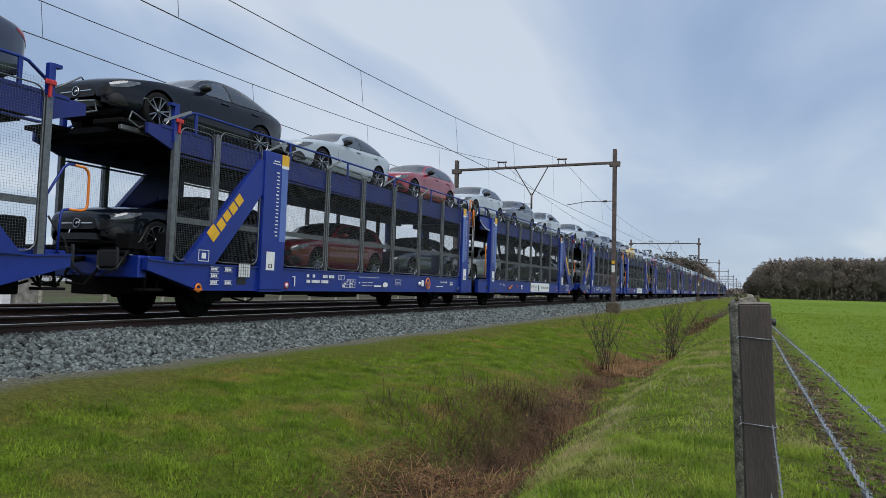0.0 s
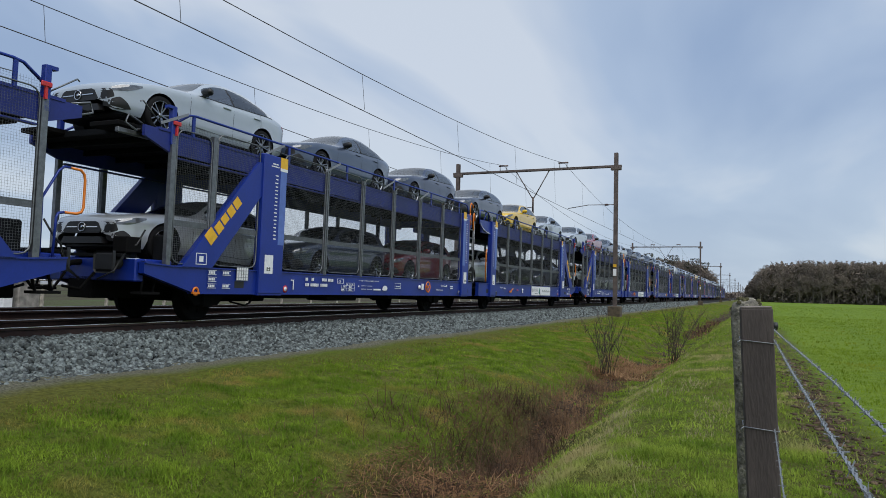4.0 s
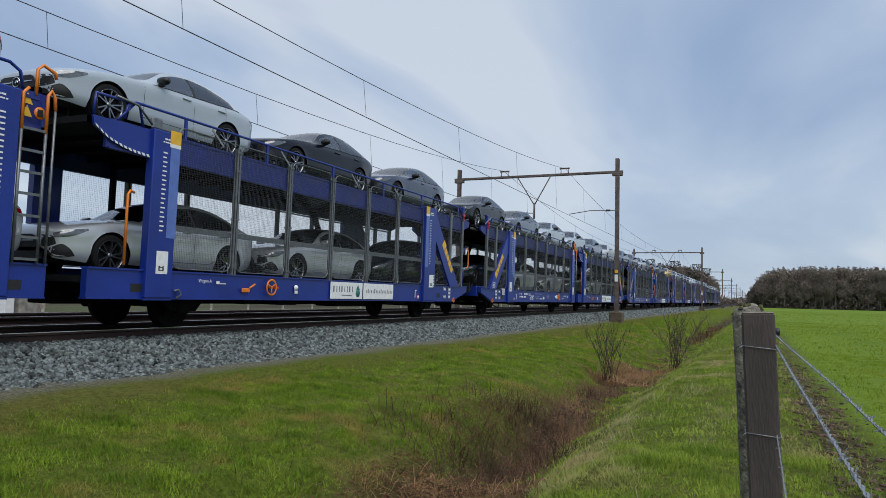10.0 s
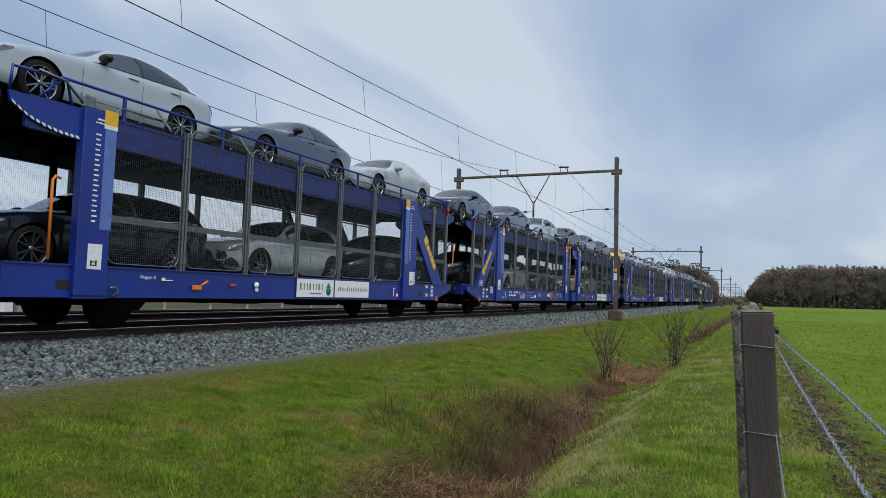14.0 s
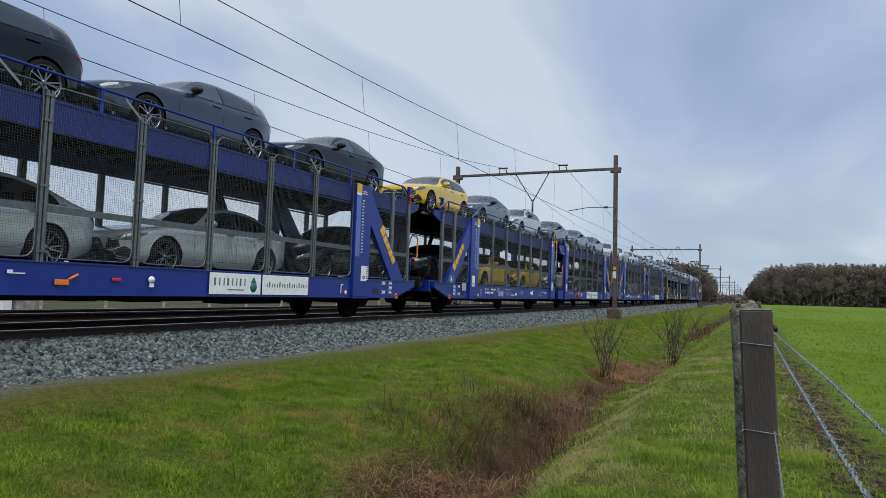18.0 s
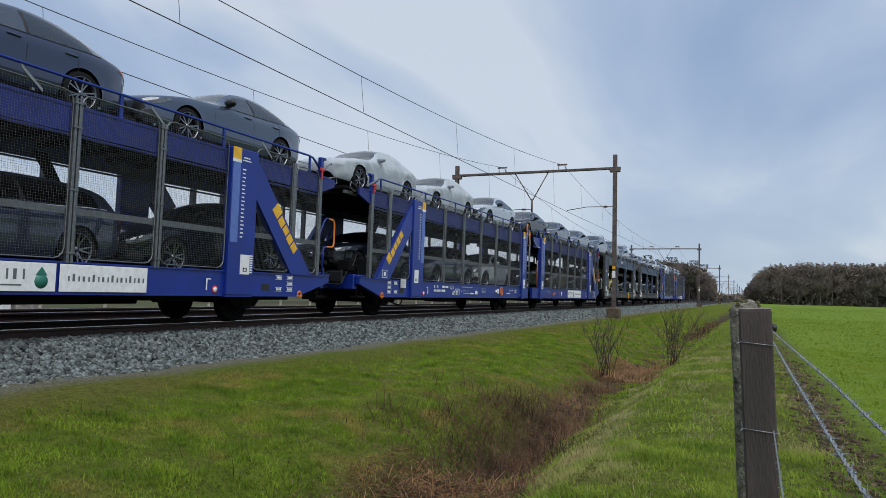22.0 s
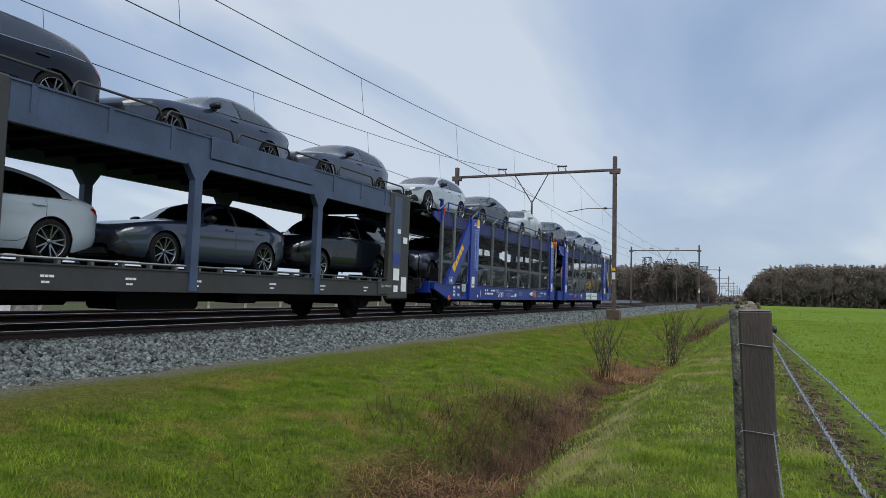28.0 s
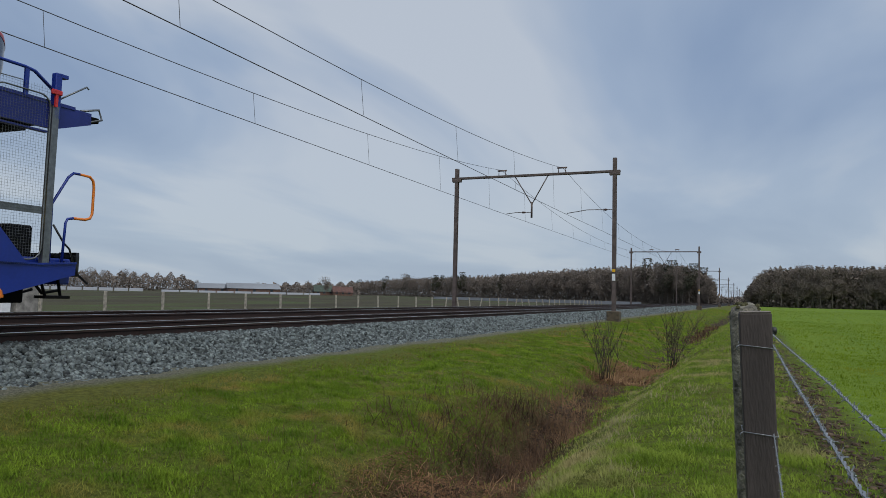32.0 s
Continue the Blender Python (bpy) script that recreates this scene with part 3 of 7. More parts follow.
def blue_unit(kind):
    """One half of a double-deck car carrier. kind 'b': with the ladder, leading; 'a': with the sign boards, trailing.
    Everything is built along v; the trailing unit is turned about by fl."""
    fl = 1 if kind == "b" else -1
    joint = 11.52 if kind == "b" else 11.97
    u = thing("car_carrier_wagon", "blue double-deck car carrier with mesh sides" + (" and ladder" if kind == "b" else " and white sign boards"), "wagon", "car carrier wagons")

    def flip(g):
        g.v = [(narrow(x), y * fl, z) for x, y, z in g.v]
        return g

    def P(name, g, mat, parent=None, label=""):
        return part(name, flip(g), mat, parent or u, label)

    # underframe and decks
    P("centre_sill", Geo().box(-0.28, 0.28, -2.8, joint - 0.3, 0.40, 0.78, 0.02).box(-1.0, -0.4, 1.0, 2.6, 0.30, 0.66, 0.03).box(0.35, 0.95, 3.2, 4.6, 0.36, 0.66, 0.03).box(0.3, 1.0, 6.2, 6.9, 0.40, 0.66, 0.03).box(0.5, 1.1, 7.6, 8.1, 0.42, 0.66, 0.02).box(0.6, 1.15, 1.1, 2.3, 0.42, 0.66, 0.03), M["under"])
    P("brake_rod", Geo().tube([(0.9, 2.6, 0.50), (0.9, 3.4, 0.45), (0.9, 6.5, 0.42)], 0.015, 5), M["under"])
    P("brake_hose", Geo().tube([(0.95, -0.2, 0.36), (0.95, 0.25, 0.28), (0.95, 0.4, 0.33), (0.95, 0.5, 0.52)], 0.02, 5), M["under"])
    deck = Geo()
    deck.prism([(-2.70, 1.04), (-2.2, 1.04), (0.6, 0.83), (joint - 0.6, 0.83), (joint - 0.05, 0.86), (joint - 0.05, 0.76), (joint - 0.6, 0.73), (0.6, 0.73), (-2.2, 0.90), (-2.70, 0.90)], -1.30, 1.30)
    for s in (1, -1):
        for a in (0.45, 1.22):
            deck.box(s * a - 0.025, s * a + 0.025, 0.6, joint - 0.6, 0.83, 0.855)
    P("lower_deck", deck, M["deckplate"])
    for s in (1, -1):
        b = Geo()
        b.prism([(-2.76, 1.0), (-2.76, 0.84), (-1.65, 0.535), (joint, 0.535), (joint, 0.965), (-2.2, 0.965)], s * 1.33, s * 1.45)
        sole = P("sole_bar", b, M["blue"])
        P("top_flange", Geo().prism([(-2.76, 1.0), (-2.76, 1.025), (-2.2, 0.99), (joint, 0.99), (joint, 0.965), (-2.2, 0.965)], s * 1.30, s * 1.475), M["blue"], sole)
        P("bottom_flange", Geo().prism([(-1.65, 0.535), (joint, 0.535), (joint, 0.515), (-1.65, 0.515)], s * 1.30, s * 1.47), M["blue"], sole)
        if s == NEAR_SIDE:
            # no openings cut: black patches on the bar paint the dark of its slots
            slot_patches = Geo()
            for v in (-0.48, 10.55, 11.05):
                if v < joint - 0.3:
                    slot_patches.box(1.448, 1.453, v - 0.13, v + 0.13, 0.63, 0.76)
            P("slot", slot_patches, M["black"], sole)
            P("lashing_ring", Geo().lathe([(0.06, -0.012), (0.085, 0), (0.06, 0.012), (0.04, 0), (0.06, -0.012)], (1.47, -1.62, 0.56), "x", 12).box(1.45, 1.49, -1.70, -1.54, 0.515, 0.55), M["orange"], sole, "orange lashing hook")
            hook = Geo()
            for v in (0.15, 10.2):
                hook.tube([(1.49, v + 0.12, 0.66), (1.50, v + 0.02, 0.68), (1.50, v - 0.04, 0.60), (1.49, v + 0.06, 0.54)], 0.018, 5)
            P("rope_hook", hook, M["galv"], sole)
            P("red_mark", Geo().lathe([(0.0, 0.006), (0.075, 0.006), (0.075, 0.0)], (1.453, 0.95, 0.63), "x", 14), M["red"], sole, "round red mark")
            P("red_mark_centre", Geo().lathe([(0.0, 0.010), (0.048, 0.010), (0.048, 0.0)], (1.453, 0.95, 0.63), "x", 14), M["white"], sole)
    y_end = joint + (0.25 if kind == "b" else 0.1)
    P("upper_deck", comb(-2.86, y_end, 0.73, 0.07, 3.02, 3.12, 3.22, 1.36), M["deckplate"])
    for s in (1, -1):
        b = Geo().prism([(-2.88, 3.22), (-2.88, 3.05), (-2.3, 2.86), (joint - 0.2, 2.80), (joint - 0.2, 3.22)], s * 1.36, s * 1.42)
        b.box(min(s * 1.34, s * 1.435), max(s * 1.34, s * 1.435), -2.6, joint - 0.25, 3.20, 3.245)
        b.box(min(s * 1.34, s * 1.435), max(s * 1.34, s * 1.435), -2.2, joint - 0.25, 2.79, 2.815)
        P("upper_beam", b, M["blue_dark"])
        rivets = Geo()
        for i in range(9):
            rivets.box(s * 1.46 - 0.012, s * 1.46 + 0.012, 1.5 + i * 1.05, 1.54 + i * 1.05, 3.26, 3.30)
        if s == NEAR_SIDE:
            P("rail_clip", rivets, M["galv"])
        # guard rail along the upper deck
        rl = Geo()
        zr = 3.60
        rl.tube([(s * 1.43, -2.32, 3.34), (s * 1.43, -1.95, zr - 0.02), (s * 1.43, -1.80, zr), (s * 1.43, joint - 0.7, zr), (s * 1.43, joint - 0.55, zr - 0.08), (s * 1.43, joint - 0.5, 3.3)], 0.024, 6)
        P("guard_rail", rl, M["blue"])
        for v in (-1.84, 0.9, 3.2, 5.6, 8.0, 10.2) if s == NEAR_SIDE else ():
            P("rail_post", Geo().box(min(s * 1.415, s * 1.445), max(s * 1.415, s * 1.445), v - 0.03, v + 0.03, 3.22, zr), M["blue"])
        cable = Geo().tube([(s * 1.42, -1.8 + i * 0.9, 3.42 - 0.03 * math.sin(i * 2.1)) for i in range(14)], 0.008, 4)
        if s == NEAR_SIDE:
            P("lashing_cable", cable, M["galv"])
    # end and joint posts, braces
    for s in (1, -1):
        for v0, v1, top in ((0.0, 0.73, 3.30), (10.40, 10.95, 3.26)):
            x0, x1 = sorted((s * 1.36, s * 1.53))
            ps = P("post", Geo().box(x0, x1, v0, v1, 0.535, top, 0.015).box(x0, x1 - 0.02 if s > 0 else x1, v0 - 0.012, v1 + 0.012, 0.50, 0.535), M["blue"])
            if s == NEAR_SIDE:
                xx = 1.53
                inner = v1 - 0.21 if v0 == 0 else v0 + 0.0
                P("scale_plate", Geo().box(xx, xx + 0.006, inner, inner + 0.20, 1.52, 3.02), M["scale"], ps, "pale blue height scale")
                P("yellow_cap", Geo().box(xx, xx + 0.008, inner - 0.01, inner + 0.22, 3.08, 3.30), M["yellow"], ps, "yellow top band")
                P("white_band", Geo().box(xx, xx + 0.008, inner - 0.01, inner + 0.22, 3.02, 3.08), M["white"], ps)
                tk = Geo()
                t0 = inner - 0.14 if v0 == 0 else inner + 0.28
                for i in range(18):
                    zt = 1.62 + i * 0.075
                    tk.box(xx, xx + 0.004, t0 - 0.02 * (i % 2), t0 + 0.07, zt, zt + 0.022)
                bars(tk, xx, t0 - 0.12, 3.12, (0.05, 0.04, 0.06), 0.025)
                bars(tk, xx, t0 - 0.16, 3.07, (0.06, 0.05, 0.07, 0.03), 0.02)
                tagged(P("height_marks", tk, M["white"], ps, "white height figures"), kind="stuff")
                pl = 1.53
                P("sticker", Geo().box(pl, pl + 0.006, v0 + (0.14 if v0 == 0 else 0.13), v0 + (0.40 if v0 == 0 else 0.37), 0.93, 1.30), M["white"], ps, "white instruction sticker")
                ic = Geo().box(pl + 0.006, pl + 0.009, v0 + 0.21, v0 + 0.32, 0.98, 0.995).box(pl + 0.006, pl + 0.009, v0 + 0.21, v0 + 0.235, 0.98, 1.06).box(pl + 0.006, pl + 0.009, v0 + 0.295, v0 + 0.32, 0.98, 1.06).box(pl + 0.006, pl + 0.009, v0 + 0.21, v0 + 0.32, 1.03, 1.045)
                P("pictogram", ic, M["black"], ps)
                if v0 == 0 and kind == "a":
                    tb = Geo()
                    for i in range(8):
                        tb.box(pl, pl + 0.005, 0.05, 0.125, 0.96 + i * 0.045, 0.985 + i * 0.045)
                    P("table_sticker", tb, M["white"], ps)
        x0, x1 = sorted((s * 1.36, s * 1.49))
        br = P("brace", Geo().prism([(-1.99, 0.98), (-1.27, 0.98), (-0.0, 2.44), (0.0, 3.10), (-0.10, 3.10)], x0, x1), M["blue"])
        if s == NEAR_SIDE:
            lt = Geo()
            d = Vector((1.72, 1.90)).normalized()
            nrm = Vector((-d.y, d.x))
            o = Vector((-1.33, 1.38))
            if kind == "a":
                o, d = o + d * 1.18, -d
            pos = 0.0
            for w, h, kindl in ((0.25, 0.24, "tall"), (0.20, 0.18, "ring"), (0.19, 0.18, "cup"), (0.20, 0.18, "ring"), (0.20, 0.18, "ring")):
                def quad(a0, a1, b0, b1):
                    poly = [o + d * (pos + a) + nrm * b for a, b in ((a0, b0), (a1, b0), (a1, b1), (a0, b1))]
                    lt.prism([(p.x, p.y) for p in poly], 1.49, 1.497)
                if kindl == "tall":
                    quad(0.0, 0.235, 0, h)
                else:
                    quad(0.0, w - 0.01, 0.0 if kindl == "ring" else 0.02, h)
                pos += w + 0.028
            P("lettering", lt, M["yellow"], br, "yellow block lettering")
    # stanchions and mesh
    for s in (1, -1):
        for v in POSTS_V:
            x0, x1 = sorted((s * 1.41, s * 1.48))
            g = Geo().box(x0, x1, v - 0.055, v - 0.012, 0.97, 3.34).box(x0, x1, v + 0.012, v + 0.055, 0.97, 3.34).box(x0, (x0 + x1) / 2, v - 0.012, v + 0.012, 0.97, 3.34)
            for z in (1.1, 2.0, 2.9, 3.25):
                g.box(x0 - 0.01, x1 + 0.012, v - 0.07, v + 0.07, z, z + 0.03)
            P("stanchion", g, M["galv"])
        for v, z0 in ((-2.28, 0.98), (-1.30, 0.98)):
            x0, x1 = sorted((s * 1.38, s * 1.46))
            P("end_stanchion", Geo().box(x0, x1, v - 0.05, v + 0.05, z0, 3.18 if v < -2 else 3.34), M["galv"])
        spans = [(0.75, POSTS_V[0] - 0.06)] + [(a + 0.06, b - 0.06) for a, b in zip(POSTS_V, POSTS_V[1:])] + [(POSTS_V[-1] + 0.06, 10.38), (-2.22, -1.36), (-1.24, -0.02)]
        for v0, v1 in spans:
            clip = None
            if v0 == -1.24:
                clip = lambda y, a, b: (a, b)
            nt = P("mesh_panel", mesh_panel(v0, v1, 1.02, 3.42, s, clip=clip), M["wire"])
            fr = Geo().tube([(s * 1.448, a, b) for a, b in round_loop(v0 + 0.015, v1 - 0.015, 1.03, 3.42 if v0 > -2 else 3.30, 0.16)], 0.012, 5, cap=False)
            P("panel_frame", fr, M["galv"], nt)
            P("panel_rail", Geo().box(min(s * 1.425, s * 1.44), max(s * 1.425, s * 1.44), v0 + 0.02, v1 - 0.02, 1.66, 1.76), M["galv"], nt)
    # inner lifting columns of the upper deck, beyond the cars
    for v in (9.35,):
        P("lift_column", Geo().box(-1.30, -1.20, v, v + 0.10, 0.9, 3.1, 0.01), M["under"])
    P("lift_arm", Geo().prism([(1.25, 1.0), (1.42, 1.0), (2.75, 2.95), (2.5, 2.95)], -1.28, -1.22), M["under"])
    # lashing straps of the upper cars
    if kind == "b":
        straps = [(v - 0.5, 3.28, v + 0.10, 3.56) for v in (-2.10, 0.60, 2.75, 5.45, 7.65)]
    else:
        straps = [(v, 3.52, v - 0.32, 3.27) for v in (-0.15, 2.65, 4.85, 7.6, 9.6)]
    for va, za, vb, zb in straps:
        P("lashing_strap", Geo().add([(x, v, z + h) for x in (1.462, 1.472) for v, z, h in ((va, za, 0), (va, za, 0.05), (vb, zb, 0.05), (vb, zb, 0))], [(0, 1, 2, 3), (7, 6, 5, 4), (0, 4, 5, 1), (1, 5, 6, 2), (2, 6, 7, 3), (3, 7, 4, 0)]), M["strap"])
    # outer end: headstock, buffers, coupling, hand rails, steps
    P("headstock", Geo().box(-1.30, 1.30, -2.80, -2.62, 0.70, 1.07, 0.02).box(0.98, 1.32, -2.62, -2.05, 0.80, 1.07, 0.02).box(-1.32, -0.98, -2.62, -2.05, 0.80, 1.07, 0.02), M["blue"])
    P("end_wedge", Geo().prism([(-2.74, 0.83), (-1.70, 0.55), (-1.2, 0.55), (-1.2, 0.80), (-2.74, 0.86)], 1.20, 1.34).prism([(-2.74, 0.83), (-1.70, 0.55), (-1.2, 0.55), (-1.2, 0.80), (-2.74, 0.86)], -1.34, -1.20), M["under"])
    for s in (1, -1):
        bf = P("buffer", Geo().lathe([(0.0, -0.12), (0.11, -0.12), (0.11, -0.30), (0.085, -0.30), (0.085, -0.42), (0.0, -0.42)], (s * 0.875, -2.60, 1.0), "y", 14), M["black"])
        P("buffer_head", Geo().box(s * 0.875 - 0.24, s * 0.875 + 0.24, -3.085, -3.02, 0.82, 1.18, 0.06), M["black"], bf)
    P("coupling", Geo().tube([(0, -2.78, 1.0), (0, -3.0, 0.97), (0, -3.15, 0.85)], 0.05, 6).tube([(0.35, -2.78, 0.85), (0.33, -3.05, 0.55), (0.3, -3.35, 0.6)], 0.025, 5).tube([(-0.35, -2.78, 0.85), (-0.33, -3.05, 0.5), (-0.3, -3.35, 0.6)], 0.025, 5), M["under"])
    for s in (1, -1):
        if kind == "a":
            h = P("hand_rail", Geo().tube([(s * 1.36, -2.40, 1.02), (s * 1.36, -2.39, 1.83), (s * 1.36, -2.62, 2.24), (s * 1.36, -2.70, 2.31), (s * 1.36, -2.80, 2.31)], 0.020, 6), M["blue"])
            P("hand_grip", Geo().tube([(s * 1.36, -2.80, 2.31), (s * 1.36, -2.97, 2.30), (s * 1.36, -3.03, 2.25), (s * 1.36, -3.05, 2.16), (s * 1.36, -3.05, 1.76), (s * 1.36, -3.02, 1.69), (s * 1.36, -2.94, 1.66), (s * 1.36, -2.74, 1.66)], 0.021, 6), M["orange"], h, "orange painted grip")
            P("hand_rail_lower", Geo().tube([(s * 1.36, -2.74, 1.66), (s * 1.36, -2.65, 1.64), (s * 1.36, -2.62, 1.58), (s * 1.36, -2.60, 1.02)], 0.020, 6), M["blue"], h)
        P("foot_step", Geo().tube([(s * 1.28, -2.60, 0.86), (s * 1.30, -2.66, 0.53)], 0.022, 5).tube([(s * 1.28, -2.36, 0.75), (s * 1.30, -2.42, 0.53)], 0.022, 5).box(min(s * 1.16, s * 1.40), max(s * 1.16, s * 1.40), -2.74, -2.36, 0.50, 0.54), M["under"])
        P("end_bracket", Geo().box(min(s * 1.36, s * 1.46), max(s * 1.36, s * 1.46), -2.35, -2.25, 3.0, 3.65, 0.01).box(min(s * 1.36, s * 1.46), max(s * 1.36, s * 1.46), -2.44, -2.30, 3.60, 3.65), M["blue"])
        P("red_latch", Geo().box(min(s * 1.46, s * 1.50), max(s * 1.46, s * 1.50), -2.34, -2.18, 3.33, 3.40, 0.01).box(min(s * 1.46, s * 1.49), max(s * 1.46, s * 1.49), -2.28, -2.24, 3.16, 3.36), M["red"], label="red locking latch")
    # loading flap and clutter on the outer end
    P("loading_flap", Geo().box(-1.2, -0.5, -3.20, -2.80, 3.16, 3.24, 0.01).box(0.5, 1.2, -3.20, -2.80, 3.16, 3.24, 0.01), M["under"])
    P("flap_lever", Geo().tube([(1.28, -2.8, 3.25), (1.3, -3.1, 3.34), (1.3, -3.16, 3.2), (1.3, -2.95, 3.12), (1.28, -2.75, 3.2)], 0.018, 5).tube([(1.3, -2.4, 3.30), (1.32, -2.85, 3.62), (1.3, -2.9, 3.6)], 0.013, 5), M["galv"])
    P("bridge_plate", Geo().box(0.55, 1.15, -2.95, -2.65, 1.08, 1.14, 0.01).box(-1.15, -0.55, -2.95, -2.65, 1.08, 1.14, 0.01).box(-1.16, 1.16, -2.80, -2.70, 1.10, 1.15), M["deckplate"])
    P("end_cable", Geo().tube([(1.2, -2.55, 1.55), (1.22, -2.72, 1.30), (1.18, -2.85, 1.22), (1.1, -3.05, 0.86), (1.0, -3.3, 0.72)], 0.016, 5), M["black"])
    if kind == "b":
        P("deck_edge_rail", Geo().box(1.12, 1.20, -3.20, -2.3, 3.05, 3.13, 0.01), M["galv"])
        P("folded_plate", Geo().box(0.85, 1.22, -2.92, -2.62, 1.16, 1.42, 0.015), M["under"])
    P("side_cabinet", Geo().box(0.95, 1.28, -2.2, -1.85, 1.05, 1.5, 0.03), M["deckplate"])
    if kind == "b":
        ld = thing_ladder(P)
        P("end_panel", Geo().box(-1.40, 1.40, 11.25, 11.40, 2.86, 3.30, 0.01).box(1.36, 1.42, 10.95, 11.40, 2.86, 3.30), M["blue"])
        sg = Geo()
        for z in (2.95, 3.12):
            sg.prism([(11.02, z), (11.18, z), (11.10, z + 0.15)], 1.42, 1.426)
        P("warning_sign", sg, M["yellow"], label="yellow warning triangles")
        P("warning_disc", Geo().lathe([(0, 0.006), (0.085, 0.006), (0.085, 0)], (1.42, 11.29, 3.03), "x", 16), M["orange"], label="round orange prohibition sign")
        P("warning_disc_mark", Geo().box(1.426, 1.43, 11.25, 11.33, 2.98, 3.08), M["black"])
    else:
        P("upper_end_plate", Geo().prism([(10.95, 3.22), (10.95, 2.78), (11.25, 2.80), (11.7, 2.90), (12.02, 3.08), (12.05, 3.22)], 1.42, 1.46), M["blue"])
        hz = Geo()
        pts = [(10.95, 2.78), (11.25, 2.80), (11.7, 2.90), (12.02, 3.08)]
        for i in range(12):
            a, b = 10.97 + i * 0.088, 10.97 + i * 0.088 + 0.05
            z0, z1 = glide(a, pts), glide(b, pts)
            hz.prism([(a, z0 + 0.004), (b, z1 + 0.004), (b + 0.02, z1 + 0.045), (a + 0.02, z0 + 0.045)], 1.462, 1.466)
        P("hazard_strip", hz, M["white"], label="white dashes along the curved edge")
        P("deck_end_frame", Geo().tube([(1.43, 11.1, 3.24), (1.43, 11.2, 3.58), (1.43, 12.0, 3.56), (1.43, 12.02, 3.24)], 0.024, 6).tube([(1.43, 11.6, 3.24), (1.43, 11.3, 3.56)], 0.02, 5), M["blue"])
        P("deck_lever", Geo().tube([(1.44, 10.9, 3.30), (1.46, 11.25, 3.56), (1.46, 11.65, 3.60)], 0.02, 5).box(1.4, 1.47, 10.72, 10.95, 3.26, 3.46, 0.03), M["galv"])
        P("hand_grip", Geo().tube([(1.46, 11.22, 2.18), (1.46, 11.30, 2.20), (1.46, 11.34, 2.14), (1.46, 11.34, 1.04)], 0.022, 6), M["orange"], label="orange grab handle")
        for k, (v0, v1) in enumerate(((4.16, 5.58), (2.55, 4.10))):
            sb = P("sign_board", Geo().box(1.475, 1.49, v0, v1, 0.56, 0.95, 0.004), M["white"], label="white sign board with dark print")
            pr = Geo()
            if k == 0:
                # seven block letters, read from the far end
                for i in range(8):
                    v = v1 - 0.05 - 0.115 * (i + 1)
                    pr.box(1.49, 1.492, v + 0.01, v + 0.038 + 0.02 * (i % 3 == 0), 0.72, 0.86)
                pr.box(1.49, 1.492, v0 + 0.50, v0 + 0.95, 0.635, 0.655)
                P("print", pr, M["grey_ink"], sb)
                P("emblem", Geo().lathe([(0, 0.003), (0.10, 0.003), (0.10, 0)], (1.49, v0 + 0.22, 0.70), "x", 14).prism([(v0 + 0.13, 0.78), (v0 + 0.31, 0.78), (v0 + 0.22, 0.90)], 1.49, 1.493), M["green_ink"], sb, "green emblem")
            else:
                for i in range(17):
                    v = v1 - 0.08 - 0.083 * (i + 1)
                    pr.box(1.49, 1.492, v + 0.008, v + 0.034 + 0.012 * (i % 2), 0.71, 0.785 + 0.03 * (i % 4 == 1))
                P("print", pr, M["grey_ink"], sb)
    # marks on the sole bar
    mk = Geo()
    if kind == "b":
        d = 0.036
        bars(mk, 1.476, 1.63, 0.82, (d, d, -0.12, d, d, -0.30, d, d, d, d, -0.04, d, d, d, 0.02, d), 0.065)
        bars(mk, 1.476, 1.63, 0.70, (d, d, d, -0.04, d, 0.02, d, d, d, d, d, -0.05, d, d, d, d, d, d), 0.065)
        for z in (0.785, 0.887):
            mk.box(1.476, 1.48, 2.90, 3.17, z, z + 0.008)
        for v in (2.90, 3.162):
            mk.box(1.476, 1.48, v, v + 0.008, 0.793, 0.887)
        for z, va in ((0.61, 3.08), (0.675, 3.08), (0.74, 3.16), (0.80, 3.30)):
            mk.box(1.476, 1.48, va, 3.68, z, z + 0.007)
        for v, za in ((3.08, 0.74), (3.16, 0.74), (3.30, 0.807), (3.42, 0.807), (3.55, 0.807), (3.673, 0.807)):
            mk.box(1.476, 1.48, v, v + 0.007, 0.61, za)
        bars(mk, 1.476, 3.33, 0.755, (0.03, -0.07, 0.03, -0.07, 0.03), 0.03)
        bars(mk, 1.476, 3.19, 0.69, (0.03, 0.03, -0.14, 0.03, 0.03, 0.02), 0.035)
        bars(mk, 1.476, 3.10, 0.625, (0.02, 0.03, 0.03, -0.20, 0.03, 0.03), 0.035)
        for i in range(2):
            for z in (0.66, 0.74):
                mk.box(1.476, 1.48, 4.0 + i * 0.30, 4.24 + i * 0.30, z, z + 0.012)
        mk.box(1.476, 1.48, 4.62, 5.0, 0.64, 0.68).box(1.476, 1.48, 3.86, 3.9, 0.72, 0.75)
        mk.prism([(5.08, 0.66), (5.14, 0.64), (5.30, 0.64), (5.36, 0.68), (5.34, 0.74), (5.22, 0.77), (5.12, 0.74)], 1.476, 1.48)
        for z in (0.70, 0.84):
            mk.box(1.476, 1.48, 5.78, 6.12, z, z + 0.008)
        for v in (5.78, 6.112):
            mk.box(1.476, 1.48, v, v + 0.008, 0.70, 0.848)
        bars(mk, 1.476, 5.83, 0.75, (0.05, 0.05, 0.06, 0.05), 0.02)
